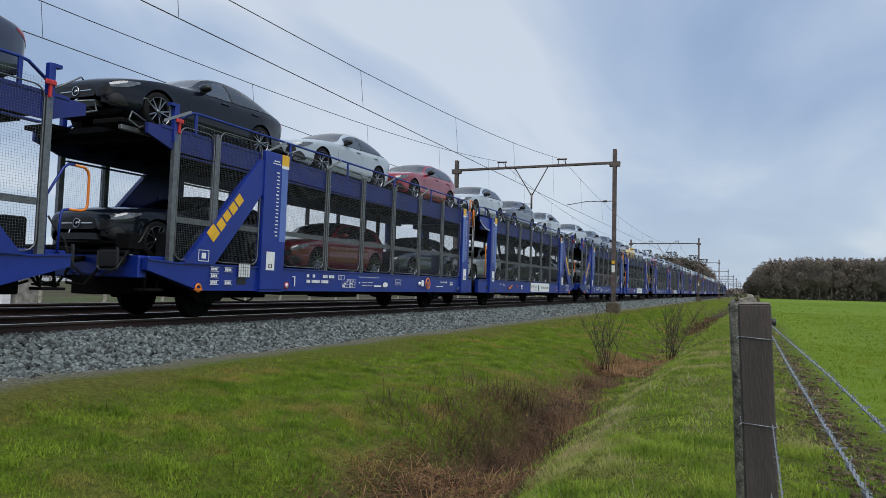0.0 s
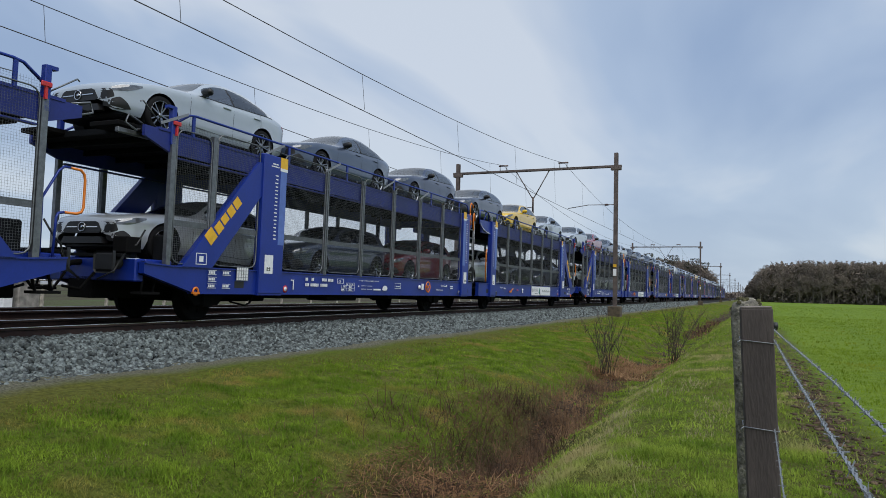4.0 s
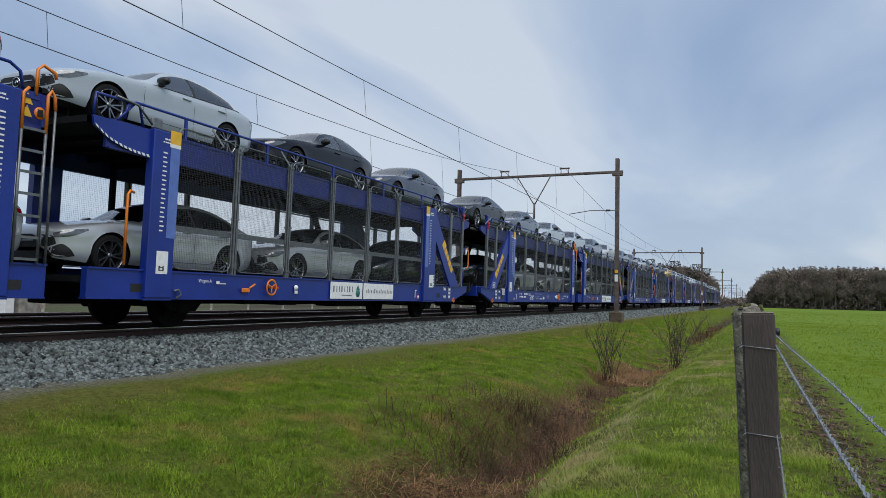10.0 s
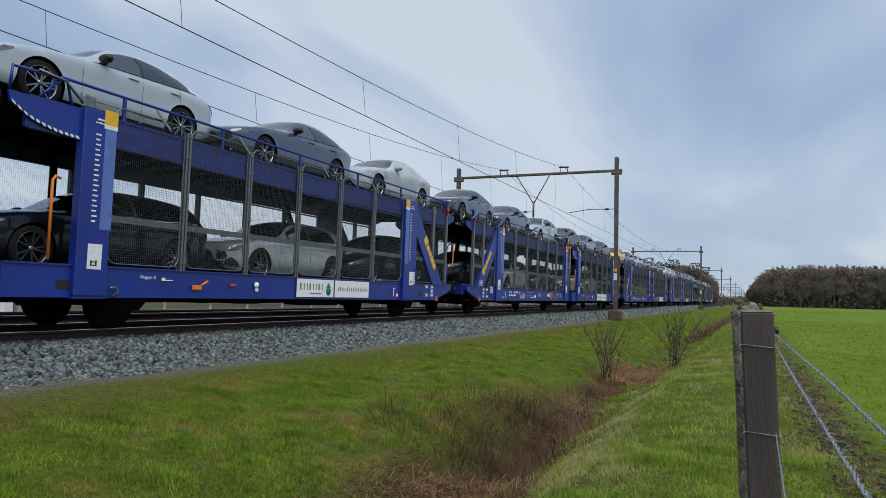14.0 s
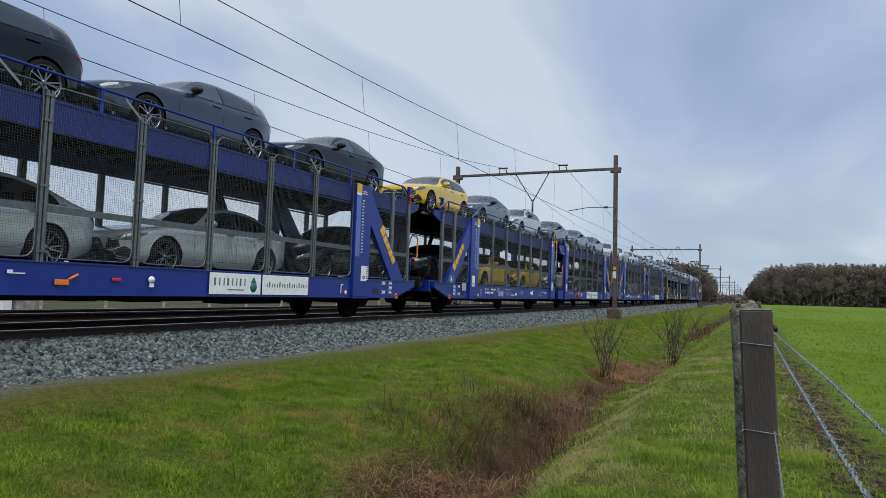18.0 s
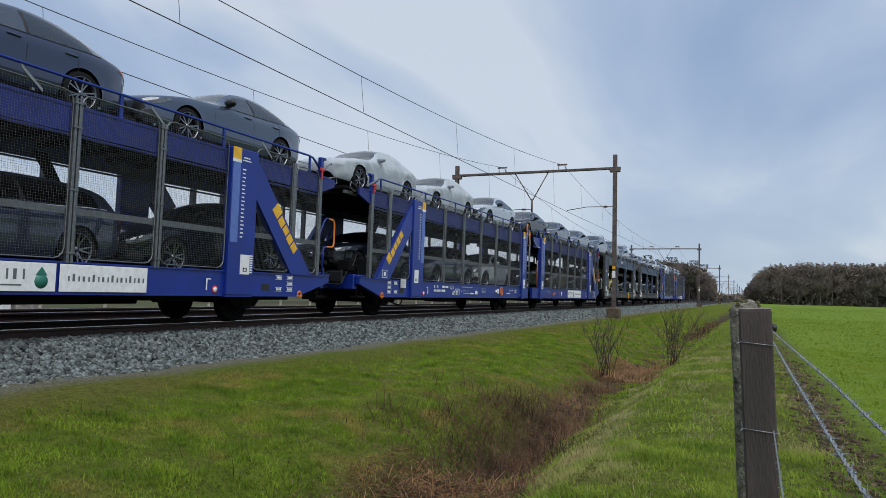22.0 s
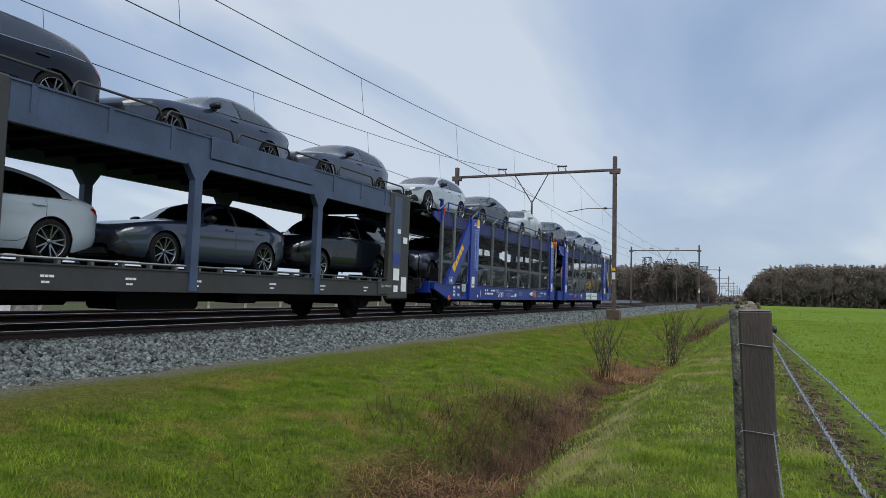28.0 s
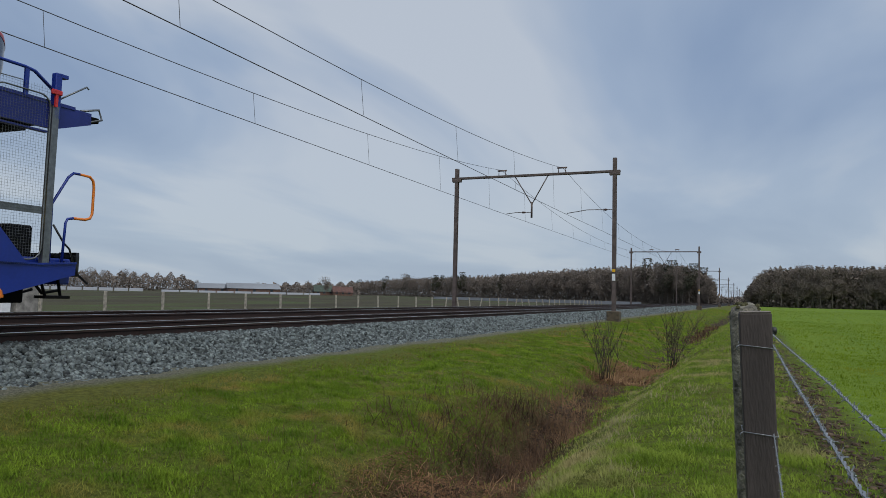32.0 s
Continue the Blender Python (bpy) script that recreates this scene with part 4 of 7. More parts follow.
        bars(mk, 1.476, 8.5, 0.68, (0.08, 0.03, 0.10, 0.08, 0.06, 0.09), 0.022)
        bars(mk, 1.476, 9.55, 0.80, (0.10, 0.12), 0.03)
        bars(mk, 1.476, 9.55, 0.74, (0.12, 0.10), 0.03)
    for v, z in ((-1.35, 0.86), (-1.35, 0.74), (-1.35, 0.62), (-0.98, 0.86), (-0.98, 0.62)):
        mk.box(1.476, 1.48, v, v + 0.22, z, z + 0.008).box(1.476, 1.48, v, v + 0.22, z + 0.075, z + 0.083)
        bars(mk, 1.476, v + 0.02, z + 0.02, (0.03, 0.03, 0.03, 0.03), 0.045)
    mk.box(1.476, 1.48, 1.18, 1.21, 0.62, 0.83).box(1.476, 1.48, 1.10, 1.2, 0.81, 0.83)
    mk.box(1.476, 1.48, 9.05, 9.3, 0.80, 0.815).box(1.476, 1.48, 9.22, 9.3, 0.80, 0.85)
    sq = Geo()
    for z in (1.03, 1.22):
        sq.box(1.49, 1.494, -1.68, -1.42, z, z + 0.012)
    for v in (-1.68, -1.432):
        sq.box(1.49, 1.494, v, v + 0.012, 1.03, 1.232)
    sq.box(1.49, 1.494, -1.60, -1.50, 1.08, 1.18)
    if kind == "b":
        P("white_frame", sq, M["white"])
        lg = P("label_grid", Geo().box(1.476, 1.484, -0.60, -0.28, 0.78, 1.02), M["white"], label="white paper in a wire label holder")
        wg = Geo()
        for i in range(6):
            wg.box(1.486, 1.491, -0.61 + i * 0.066, -0.605 + i * 0.066, 0.77, 1.03)
        for i in range(5):
            wg.box(1.491, 1.495, -0.61, -0.27, 0.77 + i * 0.063, 0.775 + i * 0.063)
        P("label_wires", wg, M["galv"], lg)
        P("valve", Geo().lathe([(0.0, 0.04), (0.05, 0.03), (0.06, 0)], (1.476, 7.3, 0.76), "x", 10).box(1.476, 1.52, 7.42, 7.52, 0.68, 0.86, 0.01), M["white"], label="white valve box")
    else:
        P("valve", Geo().lathe([(0.0, 0.04), (0.05, 0.03), (0.06, 0)], (1.476, 6.9, 0.78), "x", 10).box(1.476, 1.50, 6.86, 6.94, 0.66, 0.72), M["white"])
        P("brake_lever", Geo().box(1.476, 1.51, 8.4, 8.62, 0.66, 0.74, 0.01).tube([(1.5, 8.42, 0.74), (1.52, 8.28, 0.82)], 0.02, 5), M["orange"], label="small orange brake lever")
        P("red_lever", Geo().box(1.476, 1.50, 7.5, 7.66, 0.74, 0.79, 0.01), M["red"])
    hw = Geo().lathe([(0.13, 0.0), (0.15, 0.015), (0.17, 0.0), (0.15, -0.015), (0.13, 0.0)], (1.53, 7.78, 0.77), "x", 24)
    for k in range(3):
        a = 0.5 + k * 2 * PI / 3
        hw.tube([(1.53, 7.78, 0.77), (1.53, 7.78 + 0.15 * math.cos(a), 0.77 + 0.15 * math.sin(a))], 0.014, 5)
    hw.tube([(1.46, 7.78, 0.77), (1.54, 7.78, 0.77)], 0.03, 8)
    P("hand_wheel", hw, M["orange"], label="orange brake hand wheel")
    tagged(P("marks", mk, M["white"]), "white stencilled marks", kind="stuff")
    # words that can be read
    for words, v, z, size in ((("Wagon B", 9.15, 0.80, 0.085), ("The wagon must be always loaded symmetrically", 3.86, 0.86, 0.052), ("GE", 2.955, 0.805, 0.085)) if kind == "b" else (("Wagon A", 9.75, 0.82, 0.085),)):
        cu = bpy.data.curves.new("words", "FONT")
        cu.body, cu.size, cu.align_x = words, size, "LEFT"
        tmp = new("words", cu)
        me = bpy.data.meshes.new_from_object(tmp)
        bpy.data.objects.remove(tmp)
        me.materials.append(M["white"])
        y = v - (0.36 if words == "Wagon B" else 0) if fl == 1 else -v
        part("words", me, None, u, at=Matrix.Translation((1.429, y, z)) @ Euler((radians(90), 0, radians(90))).to_matrix().to_4x4())
    ax = (-0.96, 9.15) if kind == "b" else (-0.29, 9.70)
    sets = [wheelset(u, fl * v) for v in ax]
    return u, sets


def thing_ladder(P):
    g = Geo()
    ld = P("ladder", g.tube([(1.50, 10.99, 0.98), (1.50, 10.99, 2.75)], 0.022, 6).tube([(1.50, 11.34, 0.98), (1.50, 11.34, 2.75)], 0.022, 6).tube([(1.50, 11.46, 0.98), (1.50, 11.46, 3.1)], 0.018, 6), M["galv"])
    for i in range(7):
        P("rung", Geo().box(1.485, 1.515, 10.99, 11.34, 1.02 + 0.29 * i, 1.055 + 0.29 * i), M["galv"], ld)
    P("grip_hoop", Geo().tube([(1.50, 10.99, 2.75), (1.50, 10.99, 3.24), (1.50, 11.06, 3.32)], 0.023, 6).tube([(1.50, 11.34, 2.75), (1.50, 11.34, 3.28), (1.50, 11.39, 3.36), (1.50, 11.44, 3.28), (1.50, 11.46, 3.1)], 0.023, 6).tube([(1.42, 11.22, 3.26), (1.42, 11.22, 3.62), (1.42, 11.30, 3.70), (1.42, 11.48, 3.64), (1.42, 11.50, 3.56)], 0.023, 6), M["orange"], ld, "orange hoops")
    return ld


def place_unit(src, sets, w, first):
    m = train_pose(w)
    if first:
        ob = src
        ob.matrix_basis = m
    else:
        ob = copy_thing(src, m)
    MOVING.append((ob, m))
    for c in ob.children:
        if c.name.split(".")[0] == "wheelset":
            WHEELS.append((c, c.matrix_basis.copy()))
    return ob


unit_b, sets_b = blue_unit("b")
unit_a, sets_a = blue_unit("a")
STARTS = [-1, 0, 1, 2, 3, 4, 5, 6, 8]


def wagon_w(k):
    return k * WAGON if k < 8 else 7 * WAGON + 30.78


WHEEL_ON_A = (2, 5)  # wagons whose brake wheel sits on the trailing unit
first_of = {}
for k in STARTS:
    for half, src, w in (("b", unit_b, wagon_w(k)), ("a", unit_a, wagon_w(k) + 24.14)):
        if k < 0 and half == "b":
            continue
        ob = place_unit(src, None, w, half not in first_of)
        first_of.setdefault(half, ob)
        ob["brake_wheel"] = int((half == "a") == (k in WHEEL_ON_A))
for ob, m in MOVING:
    if not ob["brake_wheel"]:
        for c in [c for c in ob.children if c.name.split(".")[0] == "hand_wheel"]:
            bpy.data.objects.remove(c)
    del ob["brake_wheel"]


def grey_unit(kind):
    """Half of the grey open-sided car carrier; along y from its left end frame."""
    # y of: end frames (two ranges), stanchions, axles
    lay = {"lead": ((-2.42, -1.06), (9.45, 10.75), (2.30, 5.88), (-2.98, 11.2), (-1.0, 8.9)), "trail": ((13.37, 14.43), (25.0, 26.15), (17.87, 21.65), (12.1, 26.75), (14.3, 24.2))}[kind]
    (a0, a1), (b0, b1), st, (e0, e1), ax = lay
    u = thing("car_carrier_wagon", "weathered dark grey open-sided double-deck car carrier wagon unit", "wagon", "car carrier wagons")
    
    def P(name, g, mat, parent=None, label=""):
        g.v = [(narrow(x), y, z) for x, y, z in g.v]
        return part(name, g, mat, parent or u, label)

    P("centre_sill", Geo().box(-0.3, 0.3, e0, e1, 0.40, 0.80, 0.02).box(0.3, 1.1, a1 + 2.2, a1 + 4.0, 0.30, 0.64, 0.06).box(0.5, 1.15, a1 + 5.0, a1 + 5.6, 0.40, 0.64, 0.03).box(-1.1, -0.3, a1 + 1, a1 + 2.4, 0.32, 0.64, 0.05), M["under"])
    P("lower_deck", Geo().box(-1.3, 1.3, e0 + 0.1, e1 - 0.1, 0.86, 0.94), M["deckplate"])
    for s in (1, -1):
        x0, x1 = sorted((s * 1.36, s * 1.45))
        P("sole_bar", Geo().prism([(a0, 0.62), (b1, 0.62), (b1, 0.95), (a0, 0.95)], x0, x1).box(x0 - 0.02, x1 + 0.02, a0, b1, 0.95, 0.975).box(x0 - 0.02, x1 + 0.02, a0, b1, 0.60, 0.62), M["grey_wagon"])
        tie = Geo()
        for i in range(int((b0 - a1) / 0.55)):
            y = a1 + 0.3 + i * 0.55
            tie.box(x0, x1, y, y + 0.05, 0.975, 1.03)
        tie.tube([(s * 1.38, a1, 1.05), (s * 1.38, b0, 1.05)], 0.022, 5)
        P("wheel_chock_rail", tie, M["galv"])
        up = Geo().prism([(a1 - 0.2, 2.80), (b0 + 0.2, 2.80), (b0 + 0.2, 2.97), (a1 - 0.2, 2.97)], x0, x1 + 0.02)
        P("upper_beam", up, M["slate"])
        bl = Geo().box(x0 + 0.03, x1 - 0.02, a0 + 0.1, b1 - 0.1, 2.97, 3.36)
        n = int((b1 - a0) / 1.2)
        for i in range(n + 1):
            y = a0 + 0.15 + (b1 - a0 - 0.3) * i / n
            bl.box(x0 + 0.01, x1, y - 0.04, y + 0.04, 2.97, 3.38)
        bl.box(x0 + 0.01, x1, a0 + 0.1, b1 - 0.1, 3.36, 3.39)
        P("side_board", bl, M["slate"])
        if s == NEAR_SIDE:
            mid = (st[0] + st[1]) / 2
            P("cover_plate", Geo().box(1.455, 1.475, mid - 1.6, mid + 1.6, 3.0, 3.40, 0.01), M["slate"])
            pr = Geo()
            bars(pr, 1.475, mid + (-0.35 if kind == "lead" else 5), 3.12, (0.10, 0.08, 0.08, 0.08, 0.08), 0.14)
            if kind == "lead":
                P("lettering", pr, M["white"], label="white block lettering")
        for y in st:
            P("stanchion", Geo().prism([(y - 0.09, 0.62), (y + 0.09, 0.62), (y + 0.09, 2.55), (y + 0.28, 2.82), (y - 0.28, 2.82), (y - 0.09, 2.55)], x0 - 0.01, x1 + 0.04), M["slate"])
        for i, (p0, p1) in enumerate(((a0, a1), (b0, b1))):
            ef = P("end_frame", Geo().box(x0 - 0.05, x1 + 0.03, p0, p1, 0.52, 3.40, 0.03), M["grey_wagon"])
            if s == NEAR_SIDE:
                P("frame_panel", Geo().box(1.48, 1.49, p0 + 0.18, p0 + 0.62, 1.35, 3.30), M["slate"], ef)
                P("paper_label", Geo().box(1.48, 1.488, p1 - 0.42, p1 - 0.12, 0.72, 1.12), M["white"], ef, "white paper label")
                P("paper_label", Geo().box(1.49, 1.494, p0 + 0.24, p0 + 0.58, 1.02, 1.34), M["white"], ef)
                P("paper_label", Geo().box(1.49, 1.494, p0 + 0.28, p0 + 0.52, 0.70, 0.88), M["white"], ef)
                P("paper_label", Geo().box(1.48, 1.488, p1 - 0.38, p1 - 0.14, 2.05, 2.22), M["white"], ef)
                P("paper_label", Geo().box(1.49, 1.494, p0 + 0.40, p0 + 0.58, 2.30, 2.42), M["white"], ef)
        y = a0 + 0.2
        k = 0
        while y < b1 - 1.0:
            L = 1.7
            zt = 3.62
            rail = Geo().tube([(s * 1.42, y, 3.38), (s * 1.42, y + 0.06, zt - 0.05), (s * 1.42, y + 0.12, zt), (s * 1.42, y + L - 0.12, zt), (s * 1.42, y + L - 0.06, zt - 0.05), (s * 1.42, y + L, 3.38)], 0.022, 6)
            P("guard_rail", rail, M["grey_wagon"])
            y += L + 0.06
    P("upper_deck", comb(e0, e1, 0.65, 0.06, 2.92, 3.02, 3.10, 1.36), M["deckplate"])
    # joint end: ladder and warning marks
    if kind == "trail":
        ld = P("ladder", Geo().tube([(1.46, 12.35, 0.50), (1.46, 12.35, 3.0), (1.46, 12.28, 3.5)], 0.025, 6).tube([(1.46, 12.78, 0.50), (1.46, 12.78, 3.0), (1.46, 12.84, 3.1)], 0.025, 6), M["grey_wagon"])
        for i in range(9):
            P("rung", Geo().box(1.445, 1.475, 12.35, 12.78, 0.52 + 0.30 * i, 0.56 + 0.30 * i), M["grey_wagon"], ld)
        P("warning_sign", Geo().prism([(12.46, 2.86), (12.66, 2.86), (12.56, 3.05)], 1.43, 1.436), M["yellow"], label="yellow warning triangle")
        P("orange_plate", Geo().lathe([(0, 0.006), (0.14, 0.006), (0.14, 0)], (1.45, 12.95, 0.80), "x", 16), M["faded"])
        P("white_disc", Geo().lathe([(0, 0.006), (0.12, 0.006), (0.12, 0)], (1.48, 13.5, 0.80), "x", 16), M["white"])
        P("type_plate", Geo().box(1.44, 1.483, 24.45, 24.998, 0.64, 0.98, 0.004), M["grey_wagon"])
        P("faded_patch", Geo().box(1.49, 1.494, 25.20, 25.60, 1.46, 1.74), M["blue"], label="blue repainted patch")
        cu = bpy.data.curves.new("words", "FONT")
        cu.body, cu.size, cu.align_x = "Type M:6463CD", 0.085, "RIGHT"
        tmp = new("words", cu)
        me = bpy.data.meshes.new_from_object(tmp)
        bpy.data.objects.remove(tmp)
        me.materials.append(M["white"])
        part("words", me, None, u, at=Matrix.Translation((1.436, 25.18, 0.83)) @ Euler((radians(90), 0, radians(90))).to_matrix().to_4x4())
        P("joint_beam", Geo().box(1.30, 1.45, 12.1, 13.4, 0.60, 0.96, 0.02), M["grey_wagon"])
        P("upper_joint_beam", Geo().box(1.34, 1.44, 12.1, 13.4, 2.85, 3.30, 0.02), M["grey_wagon"])
        P("warning_sign", Geo().prism([(13.72, 2.02), (13.88, 2.02), (13.80, 2.20)], 1.494, 1.50), M["yellow"])
        P("warning_disc", Geo().lathe([(0, 0.006), (0.085, 0.006), (0.085, 0)], (1.494, 13.80, 1.86), "x", 16), M["orange"])
    else:
        P("joint_beam", Geo().box(1.30, 1.45, 10.75, 11.7, 0.60, 0.96, 0.02), M["grey_wagon"])
        P("upper_joint_beam", Geo().prism([(10.7, 3.34), (10.7, 3.0), (11.6, 2.95), (12.0, 3.2), (12.0, 3.34)], 1.34, 1.44), M["grey_wagon"])
        P("orange_plate", Geo().lathe([(0, 0.006), (0.15, 0.006), (0.15, 0)], (1.45, 11.25, 0.80), "x", 16), M["faded"])
        P("hoop", Geo().tube([(1.44, 10.5, 3.4), (1.44, 10.6, 3.72), (1.44, 12.0, 3.62), (1.44, 12.1, 3.2)], 0.024, 6), M["grey_wagon"])
        hw = Geo().lathe([(0.19, 0.0), (0.21, 0.015), (0.23, 0.0), (0.21, -0.015), (0.19, 0.0)], (1.50, 7.2, 0.74), "x", 24)
        for k in range(4):
            a = k * PI / 2 + 0.4
            hw.tube([(1.50, 7.2, 0.74), (1.50, 7.2 + 0.2 * math.cos(a), 0.74 + 0.2 * math.sin(a))], 0.014, 5)
        hw.tube([(1.4, 7.2, 0.74), (1.51, 7.2, 0.74)], 0.03, 8)
        P("hand_wheel", hw, M["yellow"], label="yellow brake hand wheel")
    d = 1 if kind == "lead" else -1
    ye = e0 if kind == "lead" else e1
    P("headstock", Geo().box(-1.32, 1.32, min(ye, ye + d * 0.14), max(ye, ye + d * 0.14), 0.70, 1.05, 0.02).box(1.2, 1.42, min(ye, ye + d * 0.6), max(ye, ye + d * 0.6), 0.66, 0.98), M["under"])
    for s in (1, -1):
        bf = P("buffer", Geo().lathe([(0.0, 0.0), (0.11, 0.0), (0.11, -d * 0.22), (0.085, -d * 0.22), (0.085, -d * 0.34), (0.0, -d * 0.34)], (s * 0.875, ye, 1.0), "y", 14), M["under"])
        yb = ye - d * 0.36
        P("buffer_head", Geo().box(s * 0.875 - 0.24, s * 0.875 + 0.24, yb - 0.03, yb + 0.03, 0.82, 1.18, 0.025), M["under"], bf)
        P("hand_rail", Geo().tube([(s * 1.36, ye + d * 0.35, 1.0), (s * 1.36, ye + d * 0.35, 1.75), (s * 1.36, ye + d * 0.28, 1.85), (s * 1.36, ye - d * 0.25, 1.85), (s * 1.36, ye - d * 0.32, 1.75), (s * 1.36, ye - d * 0.32, 1.2)], 0.02, 6), M["under"])
    tagged(P("marks", marks_grey(a1, b0), M["white"]), "white stencilled marks", kind="stuff")
    for v in ax:
        wheelset(u, v)
    return u


def marks_grey(a1, b0):
    g = Geo()
    r = random.Random(int(a1 * 10))
    y = a1 + 0.6
    while y < b0 - 0.5:
        bars(g, 1.452, y, 0.78, (0.06, 0.05, 0.07), 0.035)
        bars(g, 1.452, y + 0.02, 0.70, (0.05, 0.06), 0.03)
        y += 0.8 + r.random() * 1.4
    return g


for kind in ("lead", "trail"):
    place_unit(grey_unit(kind), None, 7 * WAGON, True)


# ---- the cars ----
# A car faces -y. Its origin lies on the ground under the middle of the front axle; the rear axle stands at y = base.
def body_shape(kind):
    """Outlines along y: top of the centre line, belt line, half width, upper edge of the side windows; edges of the glass."""
    if kind == "sedan":
        return dict(base=2.73, front=-0.93, rear=3.74, sill=0.20, roof=0.565,
                    top=[(-0.93, 0.60), (-0.91, 0.665), (-0.84, 0.725), (-0.6, 0.80), (-0.2, 0.875), (0.3, 0.94), (0.62, 0.975), (0.72, 1.02), (1.05, 1.195), (1.35, 1.335), (1.60, 1.405), (1.90, 1.432), (2.2, 1.425), (2.5, 1.385), (2.8, 1.31), (3.1, 1.205), (3.35, 1.105), (3.52, 1.055), (3.62, 1.035), (3.675, 1.0), (3.72, 0.86), (3.74, 0.72)],
                    belt=[(-0.93, 0.56), (-0.88, 0.63), (-0.7, 0.705), (-0.35, 0.785), (0.0, 0.845), (0.6, 0.895), (1.5, 0.925), (2.4, 0.955), (3.0, 0.975), (3.4, 0.965), (3.6, 0.93), (3.70, 0.80), (3.74, 0.66)],
                    width=[(-0.93, 0.50), (-0.915, 0.63), (-0.87, 0.72), (-0.78, 0.80), (-0.6, 0.86), (-0.35, 0.893), (0.0, 0.905), (0.5, 0.905), (1.5, 0.912), (2.73, 0.915), (3.1, 0.885), (3.4, 0.825), (3.58, 0.75), (3.69, 0.65), (3.74, 0.50)],
                    dlo=[(0.86, 0.0), (1.05, 1.06), (1.3, 1.20), (1.6, 1.285), (1.95, 1.318), (2.3, 1.295), (2.6, 1.225), (2.85, 1.13), (3.08, 0.0)], pillar=(1.80, 1.86), glass=(0.66, 1.48, 2.56, 3.36), quarter=2.72)
    if kind == "hatch":
        return dict(base=2.73, front=-0.89, rear=3.53, sill=0.20, roof=0.575,
                    top=[(-0.89, 0.62), (-0.87, 0.685), (-0.80, 0.75), (-0.55, 0.83), (-0.15, 0.905), (0.3, 0.965), (0.60, 0.995), (0.70, 1.04), (1.0, 1.20), (1.3, 1.345), (1.55, 1.41), (1.90, 1.44), (2.3, 1.435), (2.75, 1.41), (3.05, 1.375), (3.22, 1.33), (3.30, 1.25), (3.39, 1.11), (3.45, 1.0), (3.50, 0.86), (3.53, 0.70)],
                    belt=[(-0.89, 0.57), (-0.84, 0.65), (-0.66, 0.73), (-0.35, 0.80), (0.0, 0.86), (0.6, 0.915), (1.5, 0.945), (2.4, 0.975), (3.0, 0.995), (3.25, 0.985), (3.40, 0.93), (3.49, 0.80), (3.53, 0.65)],
                    width=[(-0.89, 0.50), (-0.875, 0.62), (-0.83, 0.71), (-0.74, 0.79), (-0.56, 0.85), (-0.32, 0.88), (0.0, 0.892), (0.5, 0.895), (1.5, 0.90), (2.73, 0.90), (3.0, 0.885), (3.22, 0.84), (3.38, 0.77), (3.48, 0.68), (3.53, 0.55)],
                    dlo=[(0.82, 0.0), (1.0, 1.07), (1.25, 1.21), (1.55, 1.30), (1.95, 1.335), (2.35, 1.325), (2.65, 1.285), (2.82, 1.235), (2.93, 0.0)], pillar=(1.80, 1.86), glass=(0.64, 1.44, 3.12, 3.40), quarter=2.70)
    if kind == "estate":
        return dict(base=2.73, front=-0.93, rear=3.74, sill=0.20, roof=0.575,
                    top=[(-0.93, 0.60), (-0.91, 0.665), (-0.84, 0.725), (-0.6, 0.80), (-0.2, 0.875), (0.3, 0.94), (0.62, 0.975), (0.72, 1.02), (1.05, 1.195), (1.35, 1.335), (1.60, 1.405), (1.95, 1.437), (2.4, 1.43), (2.9, 1.385), (3.25, 1.32), (3.38, 1.27), (3.50, 1.15), (3.60, 1.04), (3.68, 0.92), (3.74, 0.72)],
                    belt=[(-0.93, 0.56), (-0.88, 0.63), (-0.7, 0.705), (-0.35, 0.785), (0.0, 0.845), (0.6, 0.895), (1.5, 0.925), (2.4, 0.955), (3.0, 0.985), (3.4, 0.985), (3.58, 0.94), (3.69, 0.82), (3.74, 0.66)],
                    width=[(-0.93, 0.50), (-0.915, 0.63), (-0.87, 0.72), (-0.78, 0.80), (-0.6, 0.86), (-0.35, 0.893), (0.0, 0.905), (0.5, 0.905), (1.5, 0.912), (2.73, 0.915), (3.1, 0.89), (3.4, 0.835), (3.58, 0.765), (3.69, 0.67), (3.74, 0.54)],
                    dlo=[(0.86, 0.0), (1.05, 1.06), (1.3, 1.20), (1.6, 1.285), (1.95, 1.325), (2.4, 1.315), (2.8, 1.265), (3.05, 1.195), (3.28, 0.0)], pillar=(1.80, 1.86), glass=(0.66, 1.48, 3.32, 3.60), quarter=2.74)
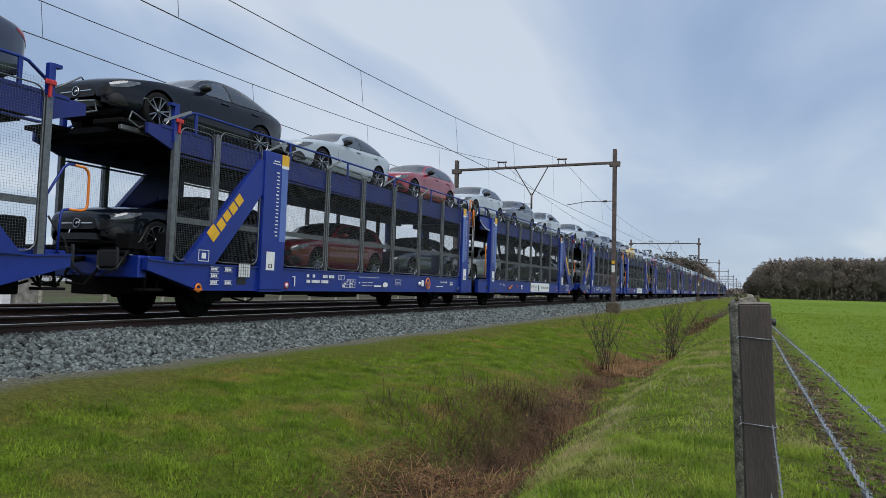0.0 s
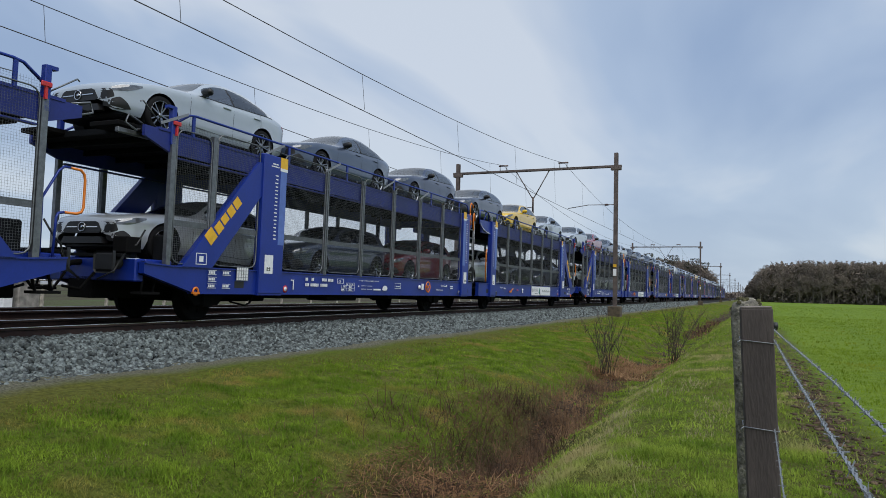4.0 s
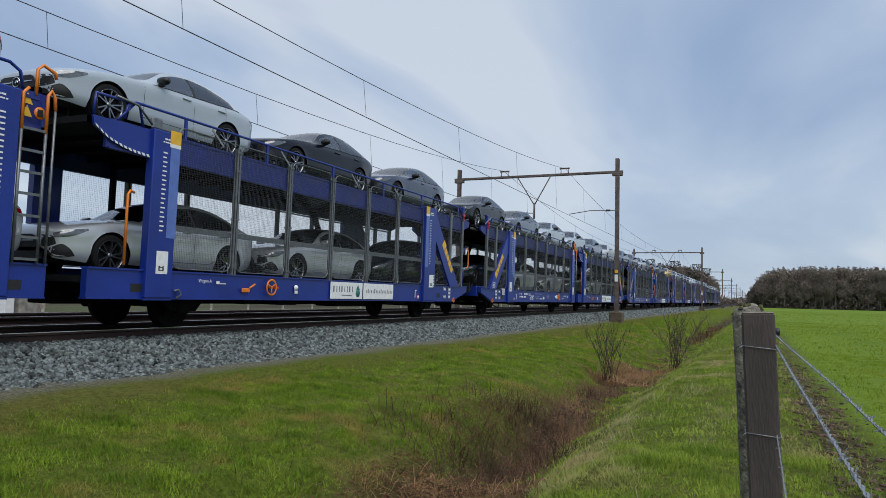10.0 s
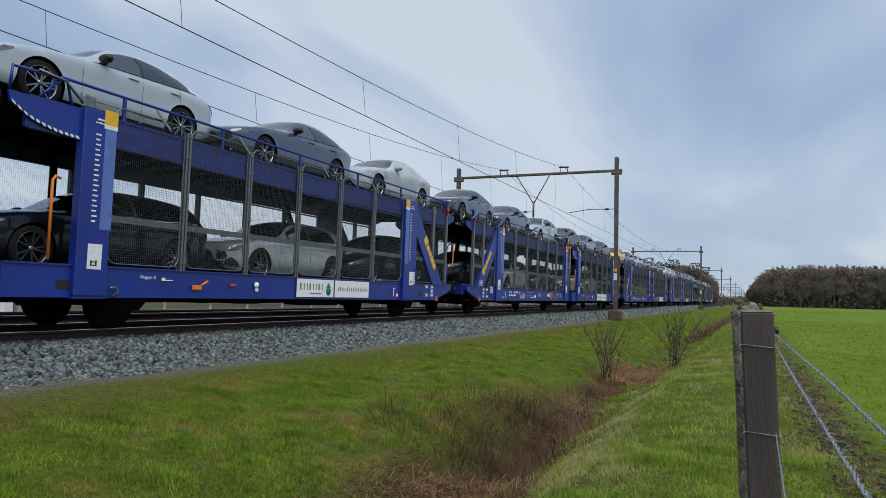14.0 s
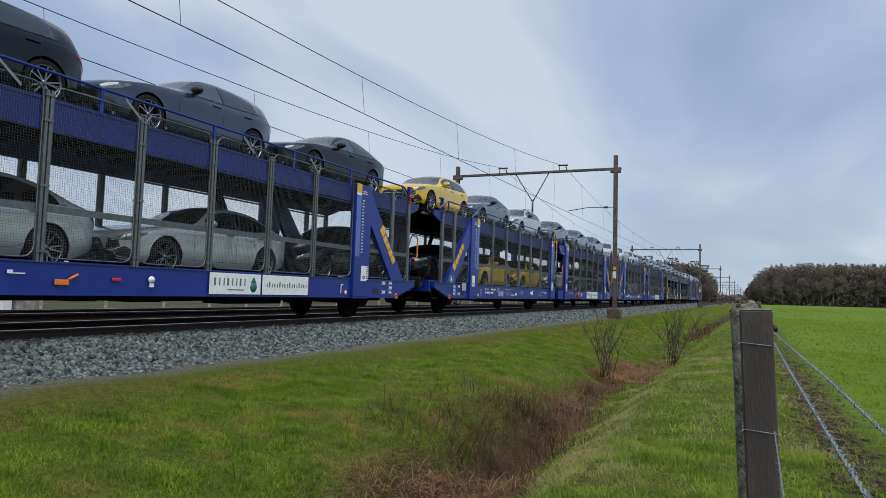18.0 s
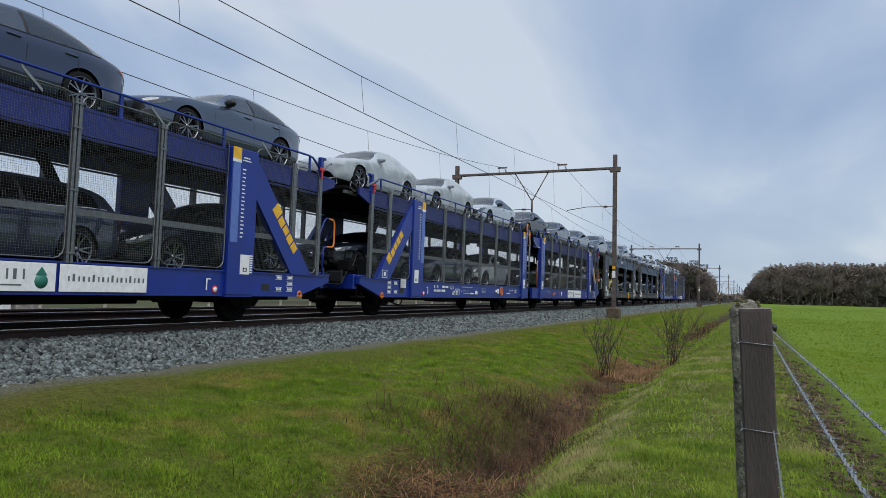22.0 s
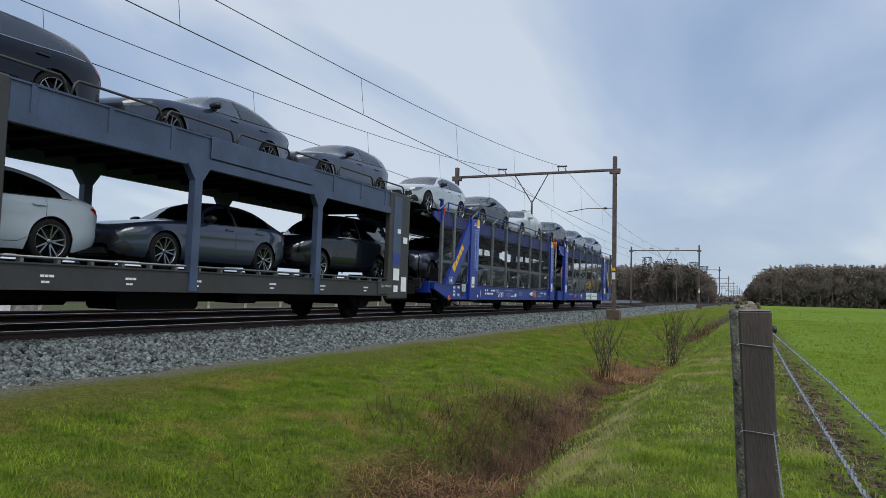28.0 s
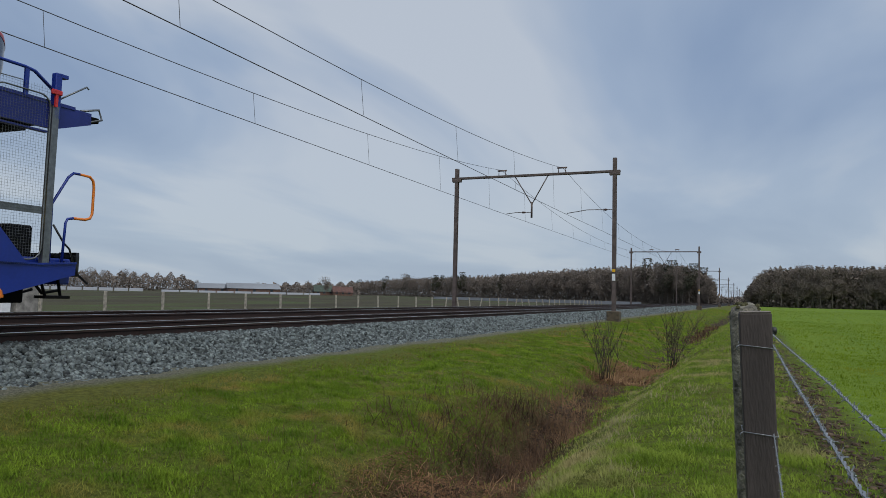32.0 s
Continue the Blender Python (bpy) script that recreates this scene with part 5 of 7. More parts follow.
    return dict(base=2.83, front=-0.88, rear=3.75, sill=0.27, roof=0.62,
                top=[(-0.88, 0.72), (-0.86, 0.822), (-0.80, 0.909), (-0.55, 0.996), (-0.15, 1.06), (0.3, 1.11), (0.52, 1.14), (0.62, 1.19), (0.95, 1.4), (1.22, 1.56), (1.45, 1.66), (1.85, 1.71), (2.4, 1.72), (3.0, 1.69), (3.35, 1.65), (3.44, 1.61), (3.54, 1.43), (3.62, 1.24), (3.69, 1.06), (3.73, 0.887), (3.75, 0.74)],
                belt=[(-0.88, 0.66), (-0.83, 0.76), (-0.65, 0.854), (-0.35, 0.931), (0.0, 0.98), (0.6, 1.03), (1.5, 1.06), (2.4, 1.08), (3.0, 1.1), (3.4, 1.09), (3.58, 1.04), (3.70, 0.887), (3.75, 0.7)],
                width=[(-0.88, 0.50), (-0.86, 0.62), (-0.80, 0.72), (-0.70, 0.80), (-0.54, 0.865), (-0.32, 0.90), (0.0, 0.915), (0.5, 0.915), (1.5, 0.92), (2.83, 0.92), (3.15, 0.905), (3.42, 0.865), (3.58, 0.81), (3.70, 0.73), (3.75, 0.62)],
                dlo=[(0.74, 0), (0.95, 1.24), (1.2, 1.41), (1.5, 1.53), (1.95, 1.57), (2.5, 1.56), (2.95, 1.51), (3.15, 1.44), (3.32, 0)], pillar=(1.78, 1.84), glass=(0.56, 1.36, 3.40, 3.62), quarter=2.78)


WHEEL_CAR = 0.335
SIDE = [(0.0, -0.062), (0.10, -0.028), (0.28, -0.006), (0.46, -0.010), (0.66, -0.004), (0.84, 0.003), (0.93, -0.010), (1.0, -0.040)]


def section(kind, d, y):
    """The right half of the body across at y: (half width, height) from the sill up to the middle of the roof."""
    R = 0.372 if kind != "suv" else 0.40
    top, belt, hw = glide(y, d["top"]), glide(y, d["belt"]), glide(y, d["width"])
    f, r = d["front"], d["rear"]
    z0 = d["sill"] + 0.17 * max(0, 1 - (y - f) / 0.10) ** 2 + 0.05 * max(0, 1 - (y - f) / 0.5) + 0.16 * max(0, 1 - (r - y) / 0.55)
    zb = z0
    arch = 0.0
    for c in (0.0, d["base"]):
        if abs(y - c) < R:
            arch = math.sqrt(R * R - (y - c) ** 2)
            zb = max(zb, WHEEL_CAR + arch)
    zb = min(zb, belt - 0.05)
    pts = []
    for t in (0.0, 0.10, 0.28, 0.46, 0.66, 0.84, 0.93, 1.0):
        z = zb + (belt - zb) * t
        off = glide((z - z0) / max(0.05, belt - z0), SIDE)
        pts.append((hw + off + (0.010 * (1 - t) ** 3 if arch else 0.0), z))
    wb = pts[-1][0]
    green = min(1.0, max(0.0, (top - belt - 0.10) / 0.30))
    green = green * green * (3 - 2 * green)
    crown = (0.5 * (1 - green) + green * 0.12) * (top - belt)
    rail_z = max(belt + 0.012, top - max(0.012, crown))
    rail_hw = wb * 0.84 * (1 - green) + green * (d["roof"] + 0.20 * max(0, max(p[1] for p in d["top"]) - top))
    rail_hw = min(rail_hw, wb - 0.02)

    def cabin(z):
        s = min(1, max(0, (z - belt) / max(0.01, rail_z - belt)))
        return wb + (rail_hw - wb) * (0.35 * s + 0.65 * s ** 1.7)

    lo = belt + min(0.016, 0.2 * (rail_z - belt))
    hi = min(max(lo + 0.002, glide(y, d["dlo"]) if d["dlo"][0][0] < y < d["dlo"][-1][0] else 0.0), rail_z - 0.02)
    hi = max(hi, lo + 0.001)
    for z in (lo, lo + (hi - lo) * 0.5, hi, hi + (rail_z - hi) * 0.6, rail_z):
        pts.append((cabin(z), z))
    for q in (0.93, 0.82, 0.62, 0.40, 0.2, 0.0):
        pts.append((rail_hw * q, rail_z + (top - rail_z) * (1 - q ** 2.2)))
    return pts


def skin_x(kind, d, y, z):
    """Half width of the body at y and height z."""
    pts = section(kind, d, y)
    for (xa, za), (xb, zb) in zip(pts, pts[1:]):
        if za <= z <= zb and zb > za:
            return xa + (xb - xa) * (z - za) / (zb - za)
    return pts[0][0] if z < pts[0][1] else pts[-1][0]


def car_parts(kind):
    """Meshes of the body, split by what each face is. Returns {name: Geo} and the outlines."""
    d = body_shape(kind)
    f, b, r = d["front"], d["base"], d["rear"]
    ys = set()
    for y0, y1, st in ((f, f + 0.12, 0.015), (f + 0.12, -0.42, 0.045), (-0.42, 0.42, 0.03), (0.42, b - 0.42, 0.06), (b - 0.42, b + 0.42, 0.03), (b + 0.42, r - 0.12, 0.04), (r - 0.12, r, 0.017)):
        n = max(1, round((y1 - y0) / st))
        ys |= {round(y0 + (y1 - y0) * i / n, 4) for i in range(n + 1)}
    ys |= set(d["pillar"]) | set(d["glass"]) | {d["quarter"], d["quarter"] + 0.035}
    R = 0.372 if kind != "suv" else 0.40
    ys |= {round(c + s * R * k, 4) for c in (0.0, b) for s in (1, -1) for k in (0.94, 0.985, 0.999)}
    ys = sorted(ys)
    rings = [section(kind, d, y) for y in ys]
    n = len(rings[0])
    out = {}
    p0, p1 = d["pillar"]
    q0, q1 = d["quarter"], d["quarter"] + 0.035
    g0, g1, g2, g3 = d["glass"]

    def face_name(y, j):
        if j in (8, 9) and d["dlo"][0][0] < y < d["dlo"][-1][0]:
            if y < p0:
                return "side_window_front"
            if p1 < y < q0:
                return "side_window_rear"
            if y > q1:
                return "side_window_back"
            return "trim" if y < p1 else "side_window_rear"
        if j >= 12 and g0 < y < g1 or j >= 13 and g2 < y < g3:
            return "windscreen" if y < g1 else "rear_window"
        return "body"

    for s in (1, -1):
        for i in range(len(ys) - 1):
            for j in range(n - 1):
                nm = face_name((ys[i] + ys[i + 1]) / 2, j)
                if nm in ("side_window_back", "trim") and s < 0:
                    nm = "side_window_rear"
                if nm.startswith("side"):
                    nm = nm + ("" if s > 0 else "|far")
                g = out.setdefault(nm, Geo())
                g.add([(s * rings[a][c][0], ys[a], rings[a][c][1]) for a, c in ((i, j), (i + 1, j), (i + 1, j + 1), (i, j + 1))], [(0, 1, 2, 3)], True)
    for i in (0, len(ys) - 1):
        pts = [(x, ys[i], z) for x, z in rings[i]] + [(-x, ys[i], z) for x, z in rings[i][-2::-1]]
        out["body"].add(pts, [tuple(range(len(pts)))])
    # lamps: thin lenses laid on the skin
    rise = 0.0 if kind != "suv" else 0.115

    def lens(s, y0, y1, low, high, proud):
        g = Geo()
        rows = []
        m = 16
        for i in range(m + 1):
            y = y0 + (y1 - y0) * i / m
            za, zb = glide(y, low), glide(y, high)
            rows.append([(s * (skin_x(kind, d, y, za + (zb - za) * t) + proud), y, za + (zb - za) * t) for t in (0, 0.25, 0.5, 0.75, 1.0)])
        for ra, rb in zip(rows, rows[1:]):
            for k in range(4):
                g.add([ra[k], rb[k], rb[k + 1], ra[k + 1]], [(0, 1, 2, 3)], True)
        return g

    bz = lambda y: glide(y, d["belt"])
    for s in (1, -1):
        side = "" if s > 0 else "|far"
        y0, y1 = f + 0.045, f + 0.50
        out["headlight" + side] = lens(s, y0, y1, [(y0, bz(y0) - 0.075), (y0 + 0.15, bz(y0 + 0.15) - 0.125), (y1, bz(y1) - 0.075)], [(y0, bz(y0) - 0.005), (y0 + 0.2, bz(y0 + 0.2) - 0.02), (y1, bz(y1) - 0.045)], 0.005)
        y0, y1 = r - 0.30, r - 0.03
        out["tail_light" + side] = lens(s, y0, y1, [(y0, bz(y0) - 0.08), (r - 0.12, bz(r - 0.12) - 0.12), (y1, bz(y1) - 0.08)], [(y0, bz(y0) - 0.05), (r - 0.12, bz(r - 0.12) - 0.01), (y1, bz(y1) - 0.005)], 0.005)
    # dark corner intake of the bumper
    y0, y1 = f + 0.012, f + 0.32
    out["nose"] = Geo()
    for s in (1, -1):
        ya, yb = f + 0.001, f + 0.075
        w = lens(s, ya, yb, [(ya, 0.405 + rise), (yb, 0.455 + rise)], [(ya, 0.60 + rise), (yb - 0.03, 0.57 + rise), (yb, 0.475 + rise)], 0.004)
        out["nose"].add(w.v, w.f, True)
    out["side_intake"] = lens(1, y0, y1, [(y0, 0.300 + rise), (y0 + 0.12, 0.255 + rise), (y1, 0.285 + rise)], [(y0, 0.385 + rise), (y0 + 0.12, 0.46 + rise), (y0 + 0.2, 0.42 + rise), (y1, 0.30 + rise)], 0.004)
    return out, d


def weld(geo, name, mat):
    me = geo.mesh(name, mat, fix=False)
    bm = bmesh.new()
    bm.from_mesh(me)
    bmesh.ops.remove_doubles(bm, verts=bm.verts, dist=0.0006)
    bmesh.ops.recalc_face_normals(bm, faces=bm.faces)
    bm.to_mesh(me)
    bm.free()
    return me


def tyre_mesh():
    w = 0.105
    return Geo().lathe([(0.235, -w), (0.30, -w - 0.006), (0.325, -w + 0.012), (0.335, -w + 0.04), (0.335, w - 0.04), (0.325, w - 0.012), (0.30, w + 0.006), (0.245, w)], (0, 0, 0), "x", 32).mesh("tyre", M["rubber"])


def rim_mesh(style):
    """An alloy wheel: a barrel, a rim flange, five twin spokes or ten, and a hub."""
    g = Geo().lathe([(0.243, 0.103), (0.250, 0.110), (0.238, 0.100), (0.226, 0.06), (0.215, -0.09)], (0, 0, 0), "x", 32)
    n = 5 if style == "five" else 10
    for k in range(n):
        for off in ((-0.21, 0.21) if style == "five" else (-0.06, 0.06)):
            a0, a1 = 2 * PI * k / n + off * 0.55, 2 * PI * k / n + off
            t0, t1 = (0.012, 0.0095) if style == "five" else (0.009, 0.007)
            c0, s0, c1, s1 = math.cos(a0), math.sin(a0), math.cos(a1), math.sin(a1)
            p = [(0.035, -1), (0.035, 1), (0.240, 1), (0.240, -1)]
            vs = []
            for dx in (0.098, 0.070):
                for r, sd in p:
                    c, s, t = (c0, s0, t0) if r < 0.1 else (c1, s1, t1)
                    vs.append((dx - (0.022 if r < 0.1 else 0), r * c - sd * t * s, r * s + sd * t * c))
            g.add(vs, [(0, 1, 2, 3), (7, 6, 5, 4), (0, 4, 5, 1), (1, 5, 6, 2), (2, 6, 7, 3), (3, 7, 4, 0)])
    g.lathe([(0.0, 0.092), (0.032, 0.090), (0.045, 0.076), (0.045, 0.05)], (0, 0, 0), "x", 14)
    return g.mesh("rim", M["rim"])


TYRE = tyre_mesh()
RIMS = {s: rim_mesh(s) for s in ("five", "ten")}
HUB = Geo().lathe([(0.0, -0.09), (0.225, -0.09), (0.225, -0.02), (0.19, -0.02), (0.19, 0.035), (0.0, 0.035)], (0, 0, 0), "x", 20).mesh("wheel", M["rim_dark"])


def make_car(kind, paint, cover=False):
    """One car with all its parts; its body colour by name."""
    what = {"sedan": "four-door saloon", "hatch": "five-door hatchback", "estate": "sports estate", "suv": "sport utility"}[kind]
    tone = {"black": "glossy black", "white": "white", "silver": "silver metallic", "grey": "grey metallic", "mgrey": "dark grey", "red": "bright red", "dred": "dark red", "blue": "dark blue", "yellow": "sun yellow", "brown": "brown metallic", "pale": "pale grey"}[paint]
    lab = ("%s car wrapped in a white cloth cover" % what) if cover else "new %s %s car with tinted windows" % (tone, what)
    c = thing("car", lab, "car", "transported cars")
    out, d = car_parts(kind)
    if cover:
        # the cloth hangs loose: soft folds over the whole skin
        del out["side_intake"], out["nose"]
        for g in out.values():
            g.v = [(x * (1.0 + 0.035 * noise.noise((y * 4.0, z * 5.0, 1.0)) + 0.02 * noise.noise((y * 11.0, z * 6.0, 4.0))), y + 0.02 * noise.noise((x * 4.0, z * 5.0, 2.0)), z + (0.022 * noise.noise((abs(x) * 5.0, y * 5.0, 3.0)) if z > 0.7 else 0.0)) for x, y, z in g.v]
    skin = M["cloth"] if cover else PAINT[paint]
    part("body", weld(out["body"], "body", skin), None, c)
    mats = {"side_window_front": M["clear"], "side_window_rear": M["glass"], "side_window_back": M["glass"], "windscreen": M["clear"], "rear_window": M["glass"], "headlight": M["lamp"], "tail_light": M["tail"], "trim": M["trim"], "side_intake": M["trim"]}
    nice = {"side_window_front": "side_window", "side_window_rear": "side_window", "side_window_back": "quarter_window", "trim": "pillar_trim"}
    for nm, g in out.items():
        key = nm.split("|")[0]
        if key in ("body", "nose"):
            continue
        mat = mats[key]
        if cover and key != "windscreen":
            mat = M["cloth"]
        name = nice[key] if key in nice else key
        part(name, weld(g, name, mat), None, c)
    b, f = d["base"], d["front"]
    fz = 0.0 if kind != "suv" else 0.08
    ub = Geo().box(-0.74, 0.74, -0.68, d["rear"] - 0.35, 0.17 + fz, 0.30 + fz, 0.04).box(-0.62, 0.62, -0.42, b + 0.42, 0.25, 0.70)
    for yy in (0.0, b):
        for s in (1, -1):
            ub.lathe([(0.37, 0.0), (0.37, -0.25)], (s * 0.86 if s > 0 else -0.86 + 0.25, yy, WHEEL_CAR), "x", 20)
    # cabin floor, seats, dashboard and steering wheel in one moulded tub
    bz = interp(1.0, d["belt"])
    ub.prism([(0.72, 0.6), (0.72, bz - 0.02), (1.05, bz - 0.03), (1.15, bz - 0.16), (1.15, 0.6)], -0.62, 0.62)
    for yb in (1.95, 2.70):
        for sx in (-0.34, 0.34):
            ub.prism([(yb - 0.10, 0.6), (yb + 0.10, 0.6), (yb + 0.20, bz + 0.14), (yb + 0.19, bz + 0.28), (yb + 0.11, bz + 0.28), (yb + 0.09, bz + 0.12), (yb + 0.02, bz)], sx - 0.20, sx + 0.20)
    part("underbody", ub, M["trim"], c)
    for yy in (0.0, b):
        for s in (1, -1):
            w = part("wheel", HUB, None, c, at=pose(s * 0.795, yy, WHEEL_CAR, 0, 0, 0 if s > 0 else 180))
            part("tyre", TYRE, None, w)
            part("rim", RIMS["ten" if paint in ("yellow", "dred", "pale") else "five"], None, w)
    if not cover:
        zt = 0.0 if kind != "suv" else 0.11
        gr = Geo().prism([(-0.40, 0.405 + zt), (0.40, 0.405 + zt), (0.45, 0.44 + zt), (0.36, 0.575 + zt), (0.30, 0.60 + zt), (-0.30, 0.60 + zt), (-0.36, 0.575 + zt), (-0.45, 0.44 + zt)], f - 0.012, f + 0.05, "y")
        gr.add(out["nose"].v, out["nose"].f, True)
        grille = part("grille", gr, M["trim"], c)
        st = Geo().lathe([(0.068, -0.012), (0.078, -0.018), (0.086, -0.012), (0.078, -0.004), (0.068, -0.012)], (0, f - 0.012, 0.505 + zt), "y", 18).lathe([(0.0, -0.010), (0.03, -0.012), (0.035, 0)], (0, f - 0.012, 0.505 + zt), "y", 10)
        for sx in (-1, 1):
            st.box(min(sx * 0.10, sx * 0.36), max(sx * 0.10, sx * 0.36), f - 0.022, f - 0.012, 0.497 + zt, 0.512 + zt)
        part("badge", st, M["chrome"], grille, "round chrome badge on a thin bar")
        part("air_intake", Geo().prism([(-0.50, 0.235 + fz), (0.50, 0.235 + fz), (0.44, 0.345 + fz), (-0.44, 0.345 + fz)], f + 0.0, f + 0.12, "y"), M["trim"], c)
    belt = glide(1.0, d["belt"])
    for s in (1, -1):
        mz = belt + 0.10
        me = Geo().lathe([(0.0, -0.11), (0.05, -0.10), (0.082, -0.05), (0.086, 0.03), (0.066, 0.085), (0.0, 0.105)], (0, 0, 0), "x", 14)
        me.v = [(s * (0.955 + x * 1.1), 1.03 + y * 0.95 - abs(x) * 0.3, mz + z * 0.82) for x, y, z in me.v]
        me.box(min(s * 0.82, s * 0.93), max(s * 0.82, s * 0.93), 1.0, 1.07, mz - 0.08, mz - 0.045)
        part("mirror", me, M["cloth"] if cover else (M["trim"] if paint in ("black", "mgrey", "blue", "white", "grey", "red") else PAINT[paint]), c)
    if not cover:
        for yy in (1.60, 2.50):
            hw, hz = skin_x(kind, d, yy, belt - 0.075), belt - 0.06
            part("door_handle", Geo().box(hw - 0.01, hw + 0.026, yy - 0.105, yy + 0.10, hz - 0.016, hz + 0.014, 0.008), PAINT[paint], c)
        # seams round the two doors, one thin line laid on the skin
        g, up, hs = Geo(), d["sill"] - 0.2, 0.004

        def seam(nodes):
            return [(skin_x(kind, d, y, z) + 0.002, y, z) for y, z in nodes]

        foot = [(0.656, 0.30), (0.664, 0.30)] + [(0.664 + 1.132 * k / 8, 0.30) for k in range(1, 8)] + [(1.796, 0.30), (1.804, 0.30), (2.0, 0.30), (2.22, 0.31), (2.40, 0.40), (2.53, 0.52), (2.616, 0.62), (2.624, 0.62)]
        lo, hi = seam([(y, z - hs + up) for y, z in foot]), seam([(y, z + hs + up) for y, z in foot])
        for k in range(len(foot) - 1):
            g.add([lo[k], lo[k + 1], hi[k + 1], hi[k]], [(0, 1, 2, 3)])
        for yy, za in ((0.66, 0.304), (1.80, 0.304), (2.62, 0.624)):
            za, zt = za + up, glide(yy, d["belt"]) - 0.01
            zs = [za + (zt - za) * k / 8 for k in range(9)]
            lo, hi = seam([(yy - hs, z) for z in zs]), seam([(yy + hs, z) for z in zs])
            for k in range(8):
                g.add([lo[k], hi[k], hi[k + 1], lo[k + 1]], [(0, 1, 2, 3)])
        part("door_seam", weld(g, "door_seam", M["trim"]), None, c)
        # bright strip along the lower edge of the side windows
        g = Geo()
        y0, y1 = d["dlo"][0][0] + 0.02, d["dlo"][-1][0] - 0.02
        line = [y0 + (y1 - y0) * k / 24 for k in range(25)]
        g.tube([(skin_x(kind, d, y, glide(y, d["belt"]) + 0.010) + 0.002, y, glide(y, d["belt"]) + 0.010) for y in line], 0.007, 4)
        part("window_strip", g, M["chrome"] if kind in ("suv", "estate") else M["trim"], c)
    if kind == "suv":
        for s in (1, -1):
            part("roof_rail", Geo().tube([(s * 0.62, 1.35, 1.58), (s * 0.62, 1.5, 1.655), (s * 0.62, 2.3, 1.735), (s * 0.62, 3.1, 1.70), (s * 0.62, 3.3, 1.63)], 0.018, 5), M["trim"], c)
    return c


CAR_CACHE = {}
FLOOR_LOW, FLOOR_UP = 0.855, 3.245


# how far each car was parked from the middle of its place, metres towards the tail
SHIFT = {
    "U": {0: (-0.1, 0, 0, 0, -0.40, -0.42), 1: (0, 0, 0, -0.10, -0.23, -0.30), 2: (-0.13, -0.40, -0.37, -0.2, -0.2, -0.2), 3: (0, 0, 0, -0.1, 0, 0),
          4: (-0.1, -0.1, -0.13, -0.15, -0.50, -0.42), 5: (0, -0.30, -0.38, -0.2, -0.1, 0), 6: (0, -0.1, -0.05, 0, -0.08, 0.2),
          7: (-0.1, -0.1, -0.2, -0.45, -0.55, -0.58), 8: (-0.22, -0.30, -0.30, -0.32, -0.52, -0.40)},
    "L": {0: (-0.2, -0.12, 0, 0, 0, 0), 1: (0, 0, -0.15, -0.25, -0.50, -0.35), 2: (0, 0, 0.1, 0, 0, 0), 3: (-0.1, 0, 0, -0.06, 0, 0),
          4: (-0.1, 0, 0, 0.05, 0.05, 0.35), 6: (-0.1, 0, -0.3, -0.1, -0.15, 0.13), 7: (0.1, 0, 0, -0.35, -0.52, -0.43), 8: (0, -0.1, 0, 0, 0, 0)},
}


def place_car(k, deck, slot, spec):
    """spec: kind, paint and perhaps 'cover'. Stands on a deck of wagon k."""
    parts_ = spec.split()
    key = spec
    w0 = {"U": (-2.10, 2.85, 7.85, 13.0, 18.0, 22.85), "L": (-1.90, 2.97, 7.87, 13.0, 18.0, 22.70)}[deck][slot]
    tilt, lift = 0.0, 0.0
    if deck == "L" and k != 7:
        if slot == 0:
            tilt, lift = -3.4, 0.165
        if slot == 5:
            tilt, lift = 3.2, 0.0
    if k == 7:
        lift = 0.11 if deck == "L" else -0.12
        w0 += (0.0, -0.15, -0.1, 0.15, 0.25, 0.30)[slot]
    w0 += SHIFT[deck][k][slot] if k in SHIFT[deck] else 0.0
    m = train_pose(wagon_w(k) + w0) @ pose(0, 0, (FLOOR_LOW if deck == "L" else FLOOR_UP) + lift + 0.002, tilt, 0, 0)
    if key in CAR_CACHE:
        ob = copy_thing(CAR_CACHE[key], m)
    else:
        ob = make_car(parts_[0], parts_[1], len(parts_) > 2)
        ob.matrix_basis = m
        CAR_CACHE[key] = ob
    MOVING.append((ob, m))


